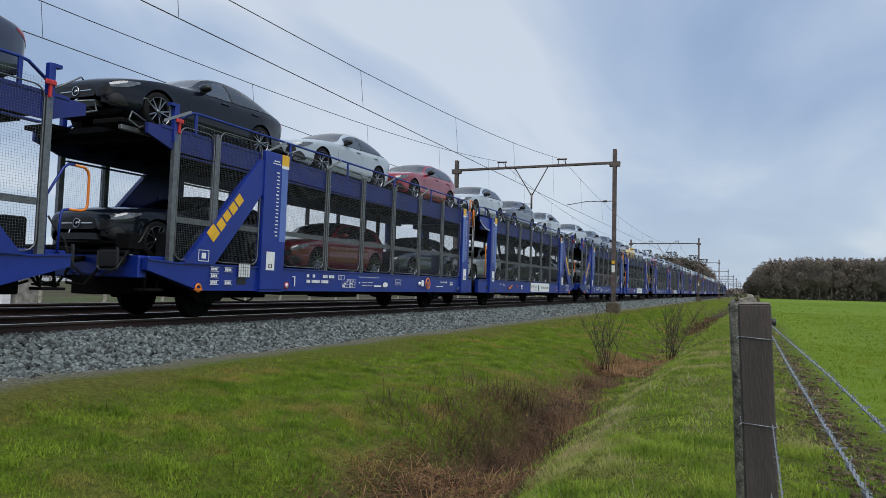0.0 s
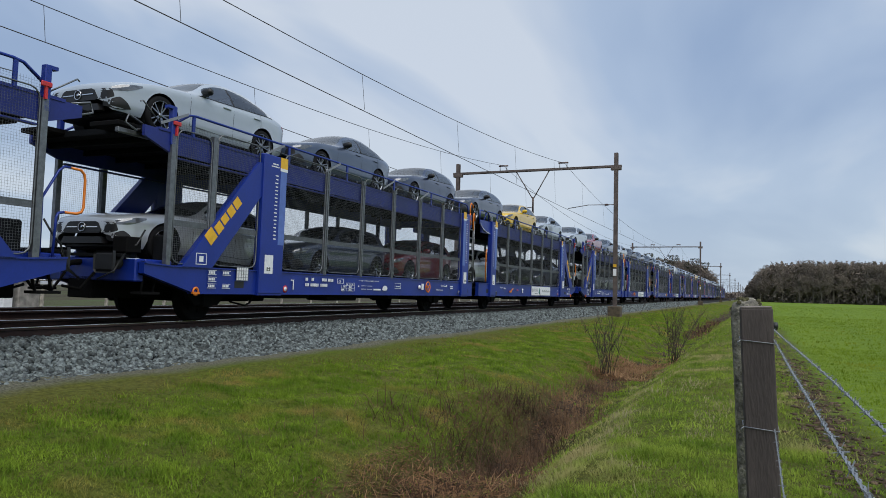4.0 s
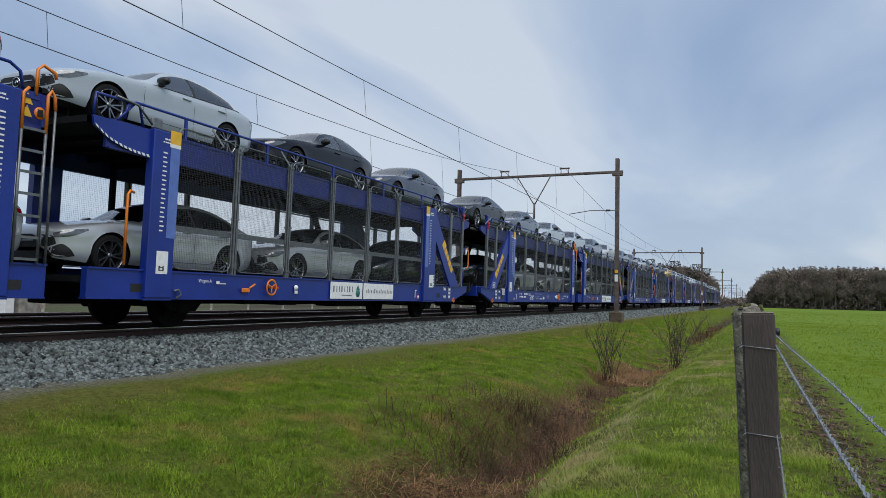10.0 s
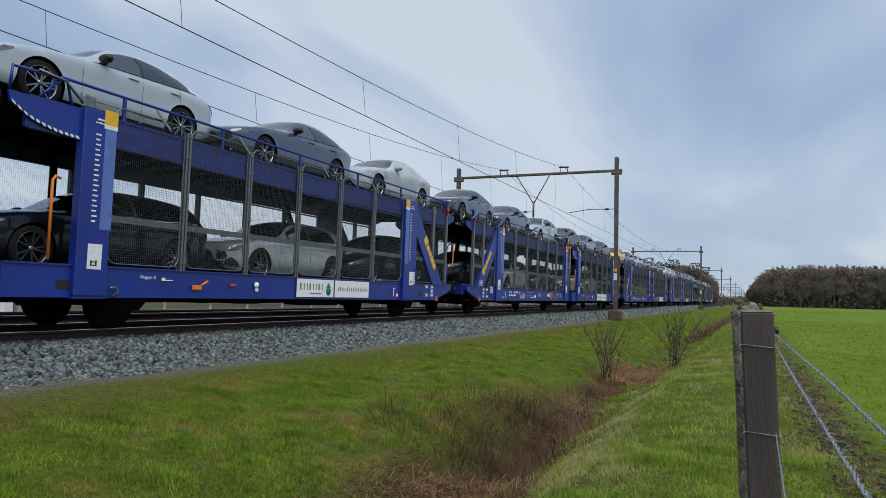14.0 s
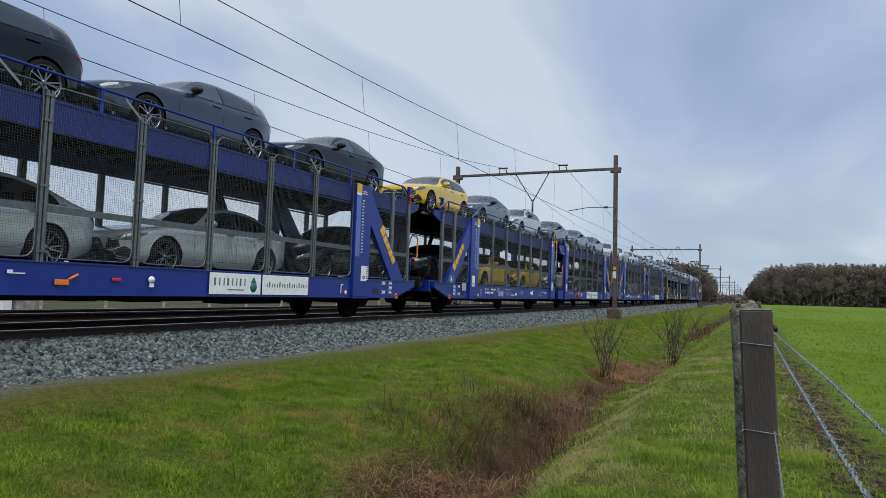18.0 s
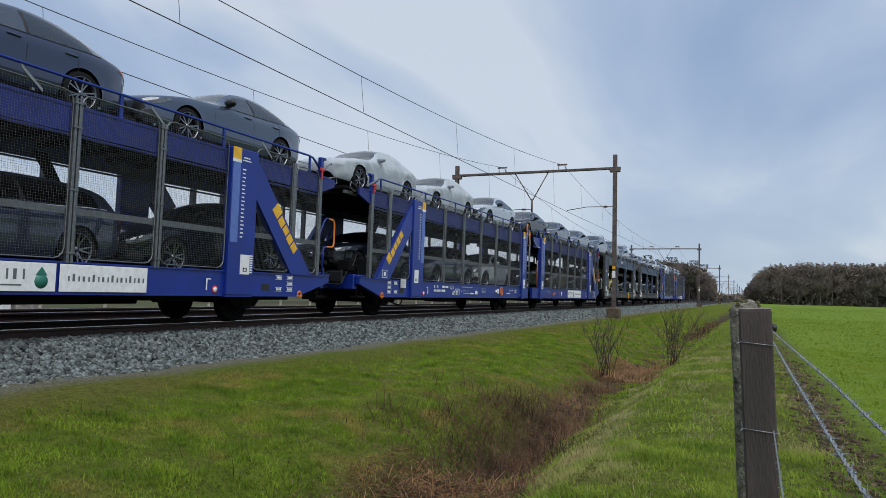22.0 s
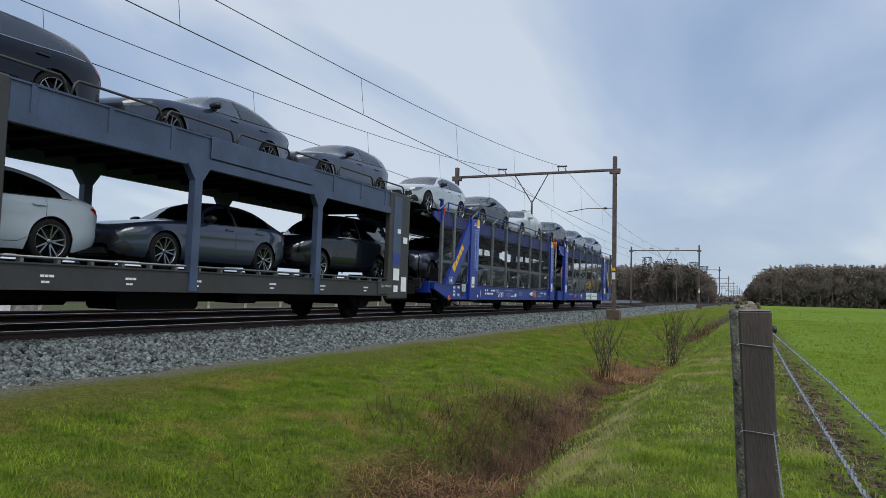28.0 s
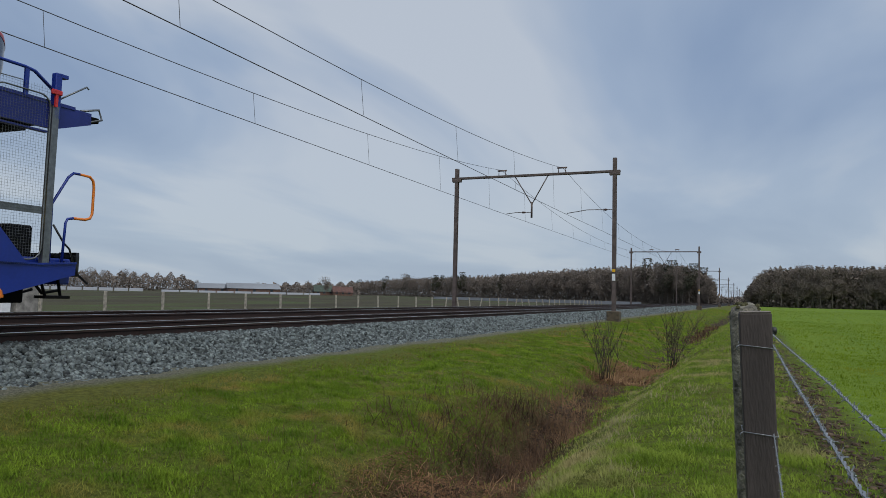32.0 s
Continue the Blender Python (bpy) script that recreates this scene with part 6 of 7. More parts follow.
# the load, wagon by wagon, from the leading end
LOAD = {
    0: ("sedan black|sedan white|hatch red|hatch white|hatch mgrey|sedan white", "hatch black|hatch dred|sedan mgrey|hatch silver|estate black|sedan mgrey"),
    1: ("sedan white|sedan grey|hatch blue|hatch mgrey|hatch yellow|sedan white", "sedan silver|hatch mgrey|hatch dred|hatch silver|sedan black|sedan grey"),
    2: ("hatch white|sedan red|sedan blue|sedan white|sedan black|sedan mgrey", "sedan pale|estate silver|sedan silver|sedan silver|sedan silver|sedan black"),
    3: ("sedan black|sedan grey|sedan white|sedan white|sedan grey|sedan white cover", "sedan black|hatch silver|sedan silver|estate black|hatch silver|sedan black"),
    4: ("sedan blue|sedan mgrey|hatch white|hatch black|hatch mgrey|sedan black", "sedan black|hatch silver|sedan mgrey|sedan silver|sedan silver|sedan black"),
    5: ("hatch yellow|sedan blue|hatch white|sedan mgrey|sedan blue|sedan grey", "sedan black|hatch yellow|hatch yellow|sedan silver|estate mgrey|sedan black"),
    6: ("sedan white cover|sedan white cover|sedan white|sedan black|sedan mgrey|sedan grey", "hatch black|estate mgrey|hatch silver|sedan black|sedan brown|sedan mgrey"),
    7: ("suv mgrey|suv mgrey|suv grey|estate black|sedan mgrey|hatch mgrey", "sedan white|hatch yellow|sedan black|sedan white|sedan mgrey|suv black"),
    8: ("hatch white|sedan black|sedan white cover|hatch black|sedan blue|sedan grey", "suv mgrey|estate mgrey|estate black|suv black|hatch silver|hatch yellow"),
}
for k, (upper, lower) in LOAD.items():
    for deck, row in (("U", upper), ("L", lower)):
        for slot, spec in enumerate(row.split("|")):
            place_car(k, deck, slot, spec)
place_car(-1, "U", 5, "sedan mgrey")


# ---- plants, stones, fences, distance ----
def quick_mesh(name, verts, faces, mat, smooth=False):
    """A mesh from numpy arrays: verts (n, 3), faces (m, 3) or (m, 4)."""
    me = bpy.data.meshes.new(name)
    verts, faces = np.asarray(verts, np.float32), np.asarray(faces, np.int32)
    k = faces.shape[1]
    me.vertices.add(len(verts))
    me.vertices.foreach_set("co", verts.ravel())
    me.loops.add(faces.size)
    me.loops.foreach_set("vertex_index", faces.ravel())
    me.polygons.add(len(faces))
    me.polygons.foreach_set("loop_start", np.arange(0, faces.size, k, dtype=np.int32))
    if smooth:
        me.polygons.foreach_set("use_smooth", np.ones(len(faces), bool))
    me.materials.append(mat)
    me.update(calc_edges=True)
    me.validate()
    return me


RNG = np.random.default_rng(7)
PX = np.array([p[0] for p in PROFILE], float)
PZ = np.array([p[1] for p in PROFILE], float)


def blades(n, x0, x1, y0, y1, h0, h1, width, lean=0.5, keep=None, clump=0.0):
    """Grass blades as slim triangles that lean and vary, on the ground."""
    X, Y = RNG.uniform(x0, x1, n), RNG.uniform(y0, y1, n)
    if clump:
        c = RNG.uniform(0, 1, n) < clump
        k = max(1, n // 14)
        cx, cy = RNG.uniform(x0, x1, k), RNG.uniform(y0, y1, k)
        pick = RNG.integers(0, k, n)
        X = np.where(c, cx[pick] + RNG.normal(0, 0.05, n), X)
        Y = np.where(c, cy[pick] + RNG.normal(0, 0.05, n), Y)
    if keep is not None:
        m = keep(X, Y)
        X, Y = X[m], Y[m]
        n = len(X)
    Z = np.array([ground_z(a, b) for a, b in zip(X, Y)])
    tuss = np.array([noise.noise((a * 2.6, b * 2.2, 3.0)) + 0.6 * noise.noise((a * 6.5, b * 6.0, 5.0)) for a, b in zip(X, Y)])
    h = RNG.uniform(h0, h1, n) * np.clip(1.0 + 0.9 * tuss, 0.55, 2.0)
    az = RNG.uniform(0, 2 * PI, n)
    up = np.radians(np.clip(RNG.normal(62 - 30 * lean, 16, n) + 8 * tuss, 6, 72))
    fx, fy = np.cos(az), np.sin(az)
    w = width * RNG.uniform(0.7, 1.5, n)
    base = np.stack([-X, Y, Z - 0.008], 1)
    side = np.stack([-fy * w, fx * w, np.zeros(n)], 1)
    out, rise = h * np.cos(up), h * np.sin(up)
    midp = base + np.stack([fx * out * 0.45, fy * out * 0.45, rise * 0.68], 1)
    tip = base + np.stack([fx * out, fy * out, rise], 1)
    V = np.stack([base - side, base + side, midp + side * 0.6, midp - side * 0.6, tip], 1).reshape(-1, 3)
    o = np.arange(n)[:, None] * 5
    F = np.concatenate([o + [0, 1, 2], o + [0, 2, 3], o + [3, 2, 4]], 0)
    return V, F


def stuff(name, sets, mat, label, category):
    vs, fs, o = [], [], 0
    for V, F in sets:
        vs.append(V); fs.append(F + o); o += len(V)
    me = quick_mesh(name, np.concatenate(vs), np.concatenate(fs), mat)
    ob = new(name, me)
    return tagged(ob, label, category, kind="stuff")


def leaf_material(name, c0, c1, c2, scale, isl=0.3, spec=0.06):
    m = material(name, c1, 0.75, var=0.0, scale=scale, color2=c0, per_island=isl, spec=spec)
    nt = m.node_tree
    b = nt.nodes["Principled BSDF"]
    src = b.inputs["Base Color"].links[0].from_socket
    n = nt.nodes.new("ShaderNodeTexNoise")
    n.inputs["Scale"].default_value, n.inputs["Detail"].default_value = scale * 0.37, 3
    tc = nt.nodes.new("ShaderNodeTexCoord")
    nt.links.new(tc.outputs["Object"], n.inputs["Vector"])
    r = nt.nodes.new("ShaderNodeValToRGB")
    r.color_ramp.elements[0].position, r.color_ramp.elements[1].position = 0.54, 0.68
    nt.links.new(n.outputs["Fac"], r.inputs[0])
    mx = nt.nodes.new("ShaderNodeMix"); mx.data_type = "RGBA"
    nt.links.new(r.outputs[0], mx.inputs[0])
    nt.links.new(src, mx.inputs[6])
    mx.inputs[7].default_value = (*c2, 1)
    nt.links.new(mx.outputs[2], b.inputs["Base Color"])
    # thin blades pass light through: their shading turns towards the sky
    ge = nt.nodes.new("ShaderNodeNewGeometry")
    va = nt.nodes.new("ShaderNodeVectorMath"); va.operation = "MULTIPLY_ADD"
    nt.links.new(ge.outputs["Normal"], va.inputs[0])
    va.inputs[1].default_value, va.inputs[2].default_value = (0.35, 0.35, 0.35), (0, 0, 0.75)
    vn = nt.nodes.new("ShaderNodeVectorMath"); vn.operation = "NORMALIZE"
    nt.links.new(va.outputs[0], vn.inputs[0])
    nt.links.new(vn.outputs[0], b.inputs["Normal"])
    tl, ms = nt.nodes.new("ShaderNodeBsdfTranslucent"), nt.nodes.new("ShaderNodeMixShader")
    dn = nt.nodes.new("ShaderNodeCombineXYZ")
    dn.inputs[2].default_value = -1.0
    nt.links.new(dn.outputs[0], tl.inputs["Normal"])
    nt.links.new(mx.outputs[2], tl.inputs["Color"])
    ms.inputs[0].default_value = 0.28
    nt.links.new(b.outputs[0], ms.inputs[1])
    nt.links.new(tl.outputs[0], ms.inputs[2])
    out = [k for k in nt.nodes if k.type == "OUTPUT_MATERIAL"][0]
    nt.links.new(ms.outputs[0], out.inputs[0])
    return m


M["grass"] = leaf_material("grass_blade", (0.078, 0.142, 0.012), (0.190, 0.280, 0.028), (0.29, 0.225, 0.066), 2.6, 0.30)
M["grass_bank"] = leaf_material("grass_bank", (0.100, 0.168, 0.017), (0.225, 0.305, 0.042), (0.34, 0.30, 0.13), 2.6, 0.28)
M["grass_dry"] = leaf_material("grass_dry", (0.105, 0.105, 0.022), (0.18, 0.15, 0.045), (0.095, 0.12, 0.025), 3.0, 0.35)
M["grass_lush"] = leaf_material("grass_lush", (0.115, 0.185, 0.011), (0.170, 0.250, 0.018), (0.19, 0.235, 0.024), 0.9, 0.22)
M["straw"] = leaf_material("straw", (0.21, 0.185, 0.10), (0.36, 0.32, 0.19), (0.25, 0.25, 0.10), 2.0, 0.3)
# dead stems darkened as well, painting in the shade inside the ditch
M["dead"] = leaf_material("dead_stems", (0.034, 0.022, 0.016), (0.145, 0.088, 0.055), (0.25, 0.155, 0.085), 1.4, 0.45)
M["bark"] = material("bark", (0.065, 0.046, 0.038), 0.85, var=0.2, scale=6, bump=0.4, bscale=40)


DITCH_Y = (0, 5.5, 8.0, 9.5, 12, 15.8, 17, 20, 21, 29, 33, 38, 90)
DITCH_LO = (1.95, 1.95, 2.05, 2.25, 2.45, 2.60, 2.2, 2.2, 2.6, 2.6, 2.6, 2.2, 2.2)
DITCH_HI = (3.20, 3.32, 3.68, 3.80, 3.60, 3.20, 3.5, 3.4, 2.6, 2.6, 2.6, 3.0, 3.0)


def in_ditch(X, Y):
    jig = 0.14 * np.sin(Y * 1.3) + 0.10 * np.sin(Y * 3.1) + RNG.normal(0, 0.22, len(X))
    return (X < np.interp(Y, DITCH_Y, DITCH_HI) + jig) & (X > np.interp(Y, DITCH_Y, DITCH_LO) - jig)


def not_ditch(X, Y):
    """Grass grows outside the ditch, whose width changes on the way; stray blades inside."""
    return ~in_ditch(X, Y) | (RNG.random(len(X)) < 0.05)


def verge(X, Y):
    edge = 7.05 + 0.22 * np.sin(Y * 0.9) + 0.12 * np.sin(Y * 2.7)
    return not_ditch(X, Y) & (RNG.random(len(X)) < np.clip((edge - X) / 1.1, 0.0, 1))


def dry(X, Y):
    edge = 7.40 + 0.15 * np.sin(Y * 0.9) + 0.1 * np.sin(Y * 2.7)
    return RNG.random(len(X)) < np.clip((edge - X) / 0.5, 0, 1) * np.clip((X - 5.6) / 1.0, 0, 1)


stuff("grass", [
    blades(150000, 2.3, 7.3, 3.2, 10.0, 0.03, 0.066, 0.0034, 0.95, verge, 0.55),
    blades(14000, 2.3, 7.0, 3.2, 10.0, 0.06, 0.11, 0.0032, 1.0, verge, 0.8),
    blades(110000, 2.3, 7.3, 10.0, 24.0, 0.03, 0.07, 0.0062, 0.95, verge, 0.55),
    blades(9000, 2.3, 7.0, 10.0, 24.0, 0.06, 0.11, 0.006, 1.0, verge, 0.8),
    blades(42000, 2.3, 7.3, 24.0, 60.0, 0.05, 0.11, 0.014, 0.8, verge, 0.4),
    blades(14000, 2.3, 7.3, 60.0, 140.0, 0.06, 0.12, 0.03, 1.2, verge, 0.0),
], M["grass"], "rough green verge grass with darker tufts", "grass")
stuff("grass", [
    blades(36000, 5.6, 8.0, 3.0, 11.0, 0.02, 0.06, 0.003, 1.3, dry, 0.4),
    blades(26000, 5.6, 8.0, 11.0, 28.0, 0.03, 0.07, 0.006, 1.3, dry, 0.4),
    blades(14000, 5.6, 8.0, 28.0, 90.0, 0.04, 0.09, 0.014, 1.3, dry, 0.2),
], M["grass_dry"], "yellowed dry grass along the gravel path", "grass")
def bank(X, Y):
    return not_ditch(X, Y) & (RNG.random(len(X)) < np.clip((X + 0.75) / 0.35, 0.22, 1))


def straw_patch(X, Y):
    d = np.array([noise.noise((a * 1.7, b * 0.9, 11.0)) for a, b in zip(X, Y)]) + 0.15 * np.exp(-((X - 1.55) / 0.35) ** 2)
    return not_ditch(X, Y) & (RNG.random(len(X)) < np.clip(d * 1.6, 0.02, 1))


stuff("grass", [
    blades(105000, -0.95, 2.7, 1.4, 7.0, 0.028, 0.075, 0.0032, 0.9, bank, 0.5),
    blades(10000, -0.8, 2.7, 1.4, 7.0, 0.06, 0.11, 0.0026, 1.0, bank, 0.85),
    blades(52000, -0.95, 2.7, 7.0, 20.0, 0.03, 0.08, 0.0052, 0.95, bank, 0.55),
    blades(20000, -0.95, 2.7, 20.0, 60.0, 0.04, 0.11, 0.012, 1.0, None, 0.2),
], M["grass_bank"], "tussocky green grass on the ditch bank under the fence", "grass")
stuff("straw_grass", [
    blades(26000, 0.2, 2.6, 2.5, 9.0, 0.04, 0.11, 0.0020, 0.9, straw_patch, 0.3),
    blades(12000, 0.2, 2.7, 9.0, 22.0, 0.05, 0.13, 0.004, 0.9, straw_patch, 0.3),
    blades(9000, 2.6, 5.5, 4.0, 14.0, 0.03, 0.08, 0.0026, 1.2, straw_patch, 0.3),
], M["straw"], "pale dead straw among the bank grass", "grass")


def field_keep(X, Y):
    return RNG.random(len(X)) < np.clip((-X - 0.8) / 0.6, 0.03, 1)


stuff("field_grass", [
    blades(40000, -3.2, -0.6, 1.0, 8.0, 0.02, 0.05, 0.0034, 1.0, field_keep),
    blades(50000, -9.0, -0.7, 8.0, 22.0, 0.03, 0.06, 0.007, 0.9, field_keep),
    blades(40000, -26.0, -0.8, 22.0, 60.0, 0.04, 0.08, 0.018, 0.9, field_keep),
    blades(16000, -70.0, -1.0, 60.0, 150.0, 0.05, 0.10, 0.05, 0.9, field_keep),
], M["grass_lush"], "short lush green grass of the flat field", "grass")


def clods():
    """Dark crumbs of tilled soil along the edge of the field."""
    sets = []
    n = 1900
    X, Y = -RNG.normal(0.70, 0.17, n), 1.2 + 16 * RNG.random(n) ** 1.6
    Z = np.array([ground_z(a, b) for a, b in zip(X, Y)])
    for seed in range(4):
        v, f = stone_mesh(60 + seed)
        m = np.arange(n) % 4 == seed
        k = m.sum()
        S = (0.006 + 0.026 * RNG.random(k) ** 3)
        a = RNG.uniform(0, 2 * PI, k)
        vv = v[None] * S[:, None, None] * [1.2, 1.2, 0.7]
        x = vv[..., 0] * np.cos(a)[:, None] - vv[..., 1] * np.sin(a)[:, None]
        y = vv[..., 0] * np.sin(a)[:, None] + vv[..., 1] * np.cos(a)[:, None]
        P_ = np.stack([x - X[m][:, None], y + Y[m][:, None], vv[..., 2] + Z[m][:, None] + 0.003], -1)
        sets.append((P_.reshape(-1, 3), (f[None] + (np.arange(k) * 8)[:, None, None]).reshape(-1, 3)))
    soil = material("soil_clod", (0.16, 0.115, 0.08), 0.95, var=0.3, scale=9, bump=0.6, bscale=90, per_island=0.4, spec=0.1, color2=(0.055, 0.038, 0.027))
    stuff("soil_clods", sets, soil, "dark crumbling soil along the field edge", "soil")


def stone_mesh(seed):
    r = np.random.default_rng(seed)
    v = np.array([(x, y, z) for x in (-1, 1) for y in (-1, 1) for z in (-1, 1)], float) * r.uniform(0.55, 1.0, (8, 3))
    v += r.normal(0, 0.16, (8, 3))
    f = np.array([(0, 1, 3), (0, 3, 2), (4, 6, 7), (4, 7, 5), (0, 4, 5), (0, 5, 1), (2, 3, 7), (2, 7, 6), (0, 2, 6), (0, 6, 4), (1, 5, 7), (1, 7, 3)])
    return v, f


clods()


def tangle(n, x0, x1, y0, y1, h0, h1, w, lean=1.0, ditch=True):
    """Dead stems that arch over, in short runs of three pieces."""
    X, Y = RNG.uniform(x0, x1, n), RNG.uniform(y0, y1, n)
    if ditch:
        m = in_ditch(X, Y)
        X, Y = X[m], Y[m]
        n = len(X)
    Z = np.array([ground_z(a, b) for a, b in zip(X, Y)])
    L = RNG.uniform(h0, h1, n)
    az = RNG.uniform(0, 2 * PI, n)
    e = np.radians(np.clip(RNG.normal(90 - 32 * lean, 22, n), 4, 88))
    d = np.stack([np.cos(az), np.sin(az), np.zeros(n)], 1)
    p = np.stack([-X, Y, Z], 1)
    sd = np.stack([-np.sin(az), np.cos(az), np.zeros(n)], 1) * (w * RNG.uniform(0.6, 1.4, n))[:, None]
    up = np.array([0, 0, 1.0])
    ce, se = (L * np.cos(e))[:, None], (L * np.sin(e))[:, None]
    q1 = p + d * ce * 0.30 + up * se * 0.50
    q2 = p + d * ce * 0.65 + up * se * 0.85
    q3 = p + d * ce * 1.0 + up * (se * 0.85 + L[:, None] * 0.1 * RNG.uniform(-1, 1, (n, 1)))
    V = np.stack([p - sd, p + sd, q1 - sd, q1 + sd, q2 - sd * 0.7, q2 + sd * 0.7, q3], 1).reshape(-1, 3)
    o = np.arange(n)[:, None] * 7
    F = np.concatenate([o + [0, 1, 3], o + [0, 3, 2], o + [2, 3, 5], o + [2, 5, 4], o + [4, 5, 6]], 0)
    return V, F


def litter(n, x0, x1, y0, y1, size):
    """Flat dead leaves and broken stalks on the soil."""
    X, Y = RNG.uniform(x0, x1, n), RNG.uniform(y0, y1, n)
    m = in_ditch(X, Y)
    X, Y = X[m], Y[m]
    n = len(X)
    Z = np.array([ground_z(a, b) for a, b in zip(X, Y)]) + RNG.uniform(0.004, 0.03, n)
    az = RNG.uniform(0, 2 * PI, n)
    L, w = size * RNG.uniform(0.6, 1.8, n), size * RNG.uniform(0.15, 0.5, n)
    d = np.stack([np.cos(az) * L, np.sin(az) * L, RNG.normal(0, 0.25, n) * L], 1)
    q = np.stack([-np.sin(az) * w, np.cos(az) * w, RNG.normal(0, 0.4, n) * w], 1)
    p = np.stack([-X, Y, Z], 1)
    V = np.stack([p - d, p + q, p + d, p - q], 1).reshape(-1, 3)
    o = np.arange(n)[:, None] * 4
    return V, np.concatenate([o + [0, 1, 2], o + [0, 2, 3]], 0)


M["litter"] = leaf_material("leaf_litter", (0.10, 0.055, 0.030), (0.24, 0.135, 0.070), (0.30, 0.185, 0.10), 1.2, 0.45)
stuff("leaf_litter", [litter(15000, 1.7, 3.6, 3.6, 7.4, 0.018), litter(8000, 1.9, 4.0, 7.4, 16.0, 0.022), litter(9000, 1.9, 3.8, 16.0, 20.5, 0.034), litter(1800, 2.0, 3.3, 33.0, 60.0, 0.07)],
      M["litter"], "orange-brown fallen leaves and stalks on the ditch floor", "leaf litter")
stuff("dead_reeds", [
    tangle(3800, 1.7, 3.6, 3.8, 6.8, 0.06, 0.22, 0.0024, 2.6), tangle(1900, 2.2, 3.8, 7.8, 11.4, 0.18, 0.48, 0.0034, 1.9), tangle(500, 3.2, 4.4, 7.4, 11.0, 0.16, 0.42, 0.0034, 1.9, False), tangle(2600, 1.9, 3.9, 6.6, 10.5, 0.08, 0.26, 0.0026, 2.2),
    tangle(2000, 2.3, 3.8, 10.5, 15.0, 0.10, 0.30, 0.0032, 1.6), tangle(700, 2.3, 3.5, 13.5, 16.8, 0.08, 0.2, 0.004, 2.1),
    tangle(900, 2.2, 3.1, 34.0, 58.0, 0.15, 0.4, 0.015, 1.6),
    tangle(350, 3.0, 4.6, 4.0, 9.0, 0.08, 0.24, 0.0024, 1.7, False)],
    M["dead"], "brown dead reeds and brambles lying in the ditch", "reeds")
M["dead_straw"] = leaf_material("dead_straw", (0.15, 0.085, 0.045), (0.36, 0.225, 0.12), (0.44, 0.29, 0.16), 1.4, 0.4)
stuff("dead_straw", [tangle(3600, 1.9, 3.6, 16.4, 20.2, 0.10, 0.34, 0.005, 2.4), tangle(700, 2.0, 3.3, 5.0, 7.2, 0.12, 0.34, 0.003, 2.5)],
      M["dead_straw"], "heap of bent orange-brown straw in the ditch", "straw")


def shrub(x, y, n, h, spread, seed, label):
    r = random.Random(seed)
    z = ground_z(-x, y) - 0.03
    s = thing("shrub", label, "shrub", "ditch shrubs", at=Matrix.Translation((x, y, z)))
    for i in range(n):
        a, t = r.uniform(0, 2 * PI), abs(r.gauss(0, 0.5)) * spread
        L = h * r.uniform(0.65, 1.05)
        bx, by = r.gauss(0, 0.07), r.gauss(0, 0.07)
        pts = []
        for k in range(6):
            f = k / 5
            pts.append((bx + math.cos(a) * t * L * f ** 1.3 + r.gauss(0, 0.012), by + math.sin(a) * t * L * f ** 1.3 + r.gauss(0, 0.012), L * f * (1 - 0.12 * t * f)))
        g = Geo().tube(pts, 0.0058, 5, 0.002)
        for k in range(r.randint(4, 8)):
            j = r.randint(2, 4)
            p = Vector(pts[j])
            b = r.uniform(0, 2 * PI)
            l = L * r.uniform(0.12, 0.3)
            q = p + Vector((math.cos(b) * l * 0.5, math.sin(b) * l * 0.5, l))
            g.tube([p, (p + q) / 2 + Vector((r.gauss(0, 0.01), r.gauss(0, 0.01), 0.01)), q], 0.0042, 4, 0.0015)
        part("stem", g, M["bark"], s)


shrub(-3.15, 16.6, 26, 1.6, 1.1, 3, "leafless young shrub with many thin stems in the ditch")
shrub(-2.02, 20.4, 30, 1.85, 1.2, 5, "leafless bushy shrub with dark thin stems on the bank")


# ---- near fence ----
M["post_wood"] = material("post_wood", (0.080, 0.064, 0.058), 0.8, var=0.22, scale=2.2, bump=0.25, bscale=40, fine=0.14, stretch=(4, 4, 0.6), color2=(0.048, 0.038, 0.035))
M["old_wood"] = material("old_wood", (0.26, 0.24, 0.185), 0.95, var=0.3, scale=14, bump=0.9, bscale=45, fine=0.35, color2=(0.065, 0.060, 0.050))
M["cut_wood"] = material("cut_wood", (0.22, 0.19, 0.17), 0.85, var=0.2, scale=30, bump=0.2)
M["zinc"] = material("zinc_wire", (0.30, 0.32, 0.35), 0.5, metal=0.5, var=0.12, scale=40)


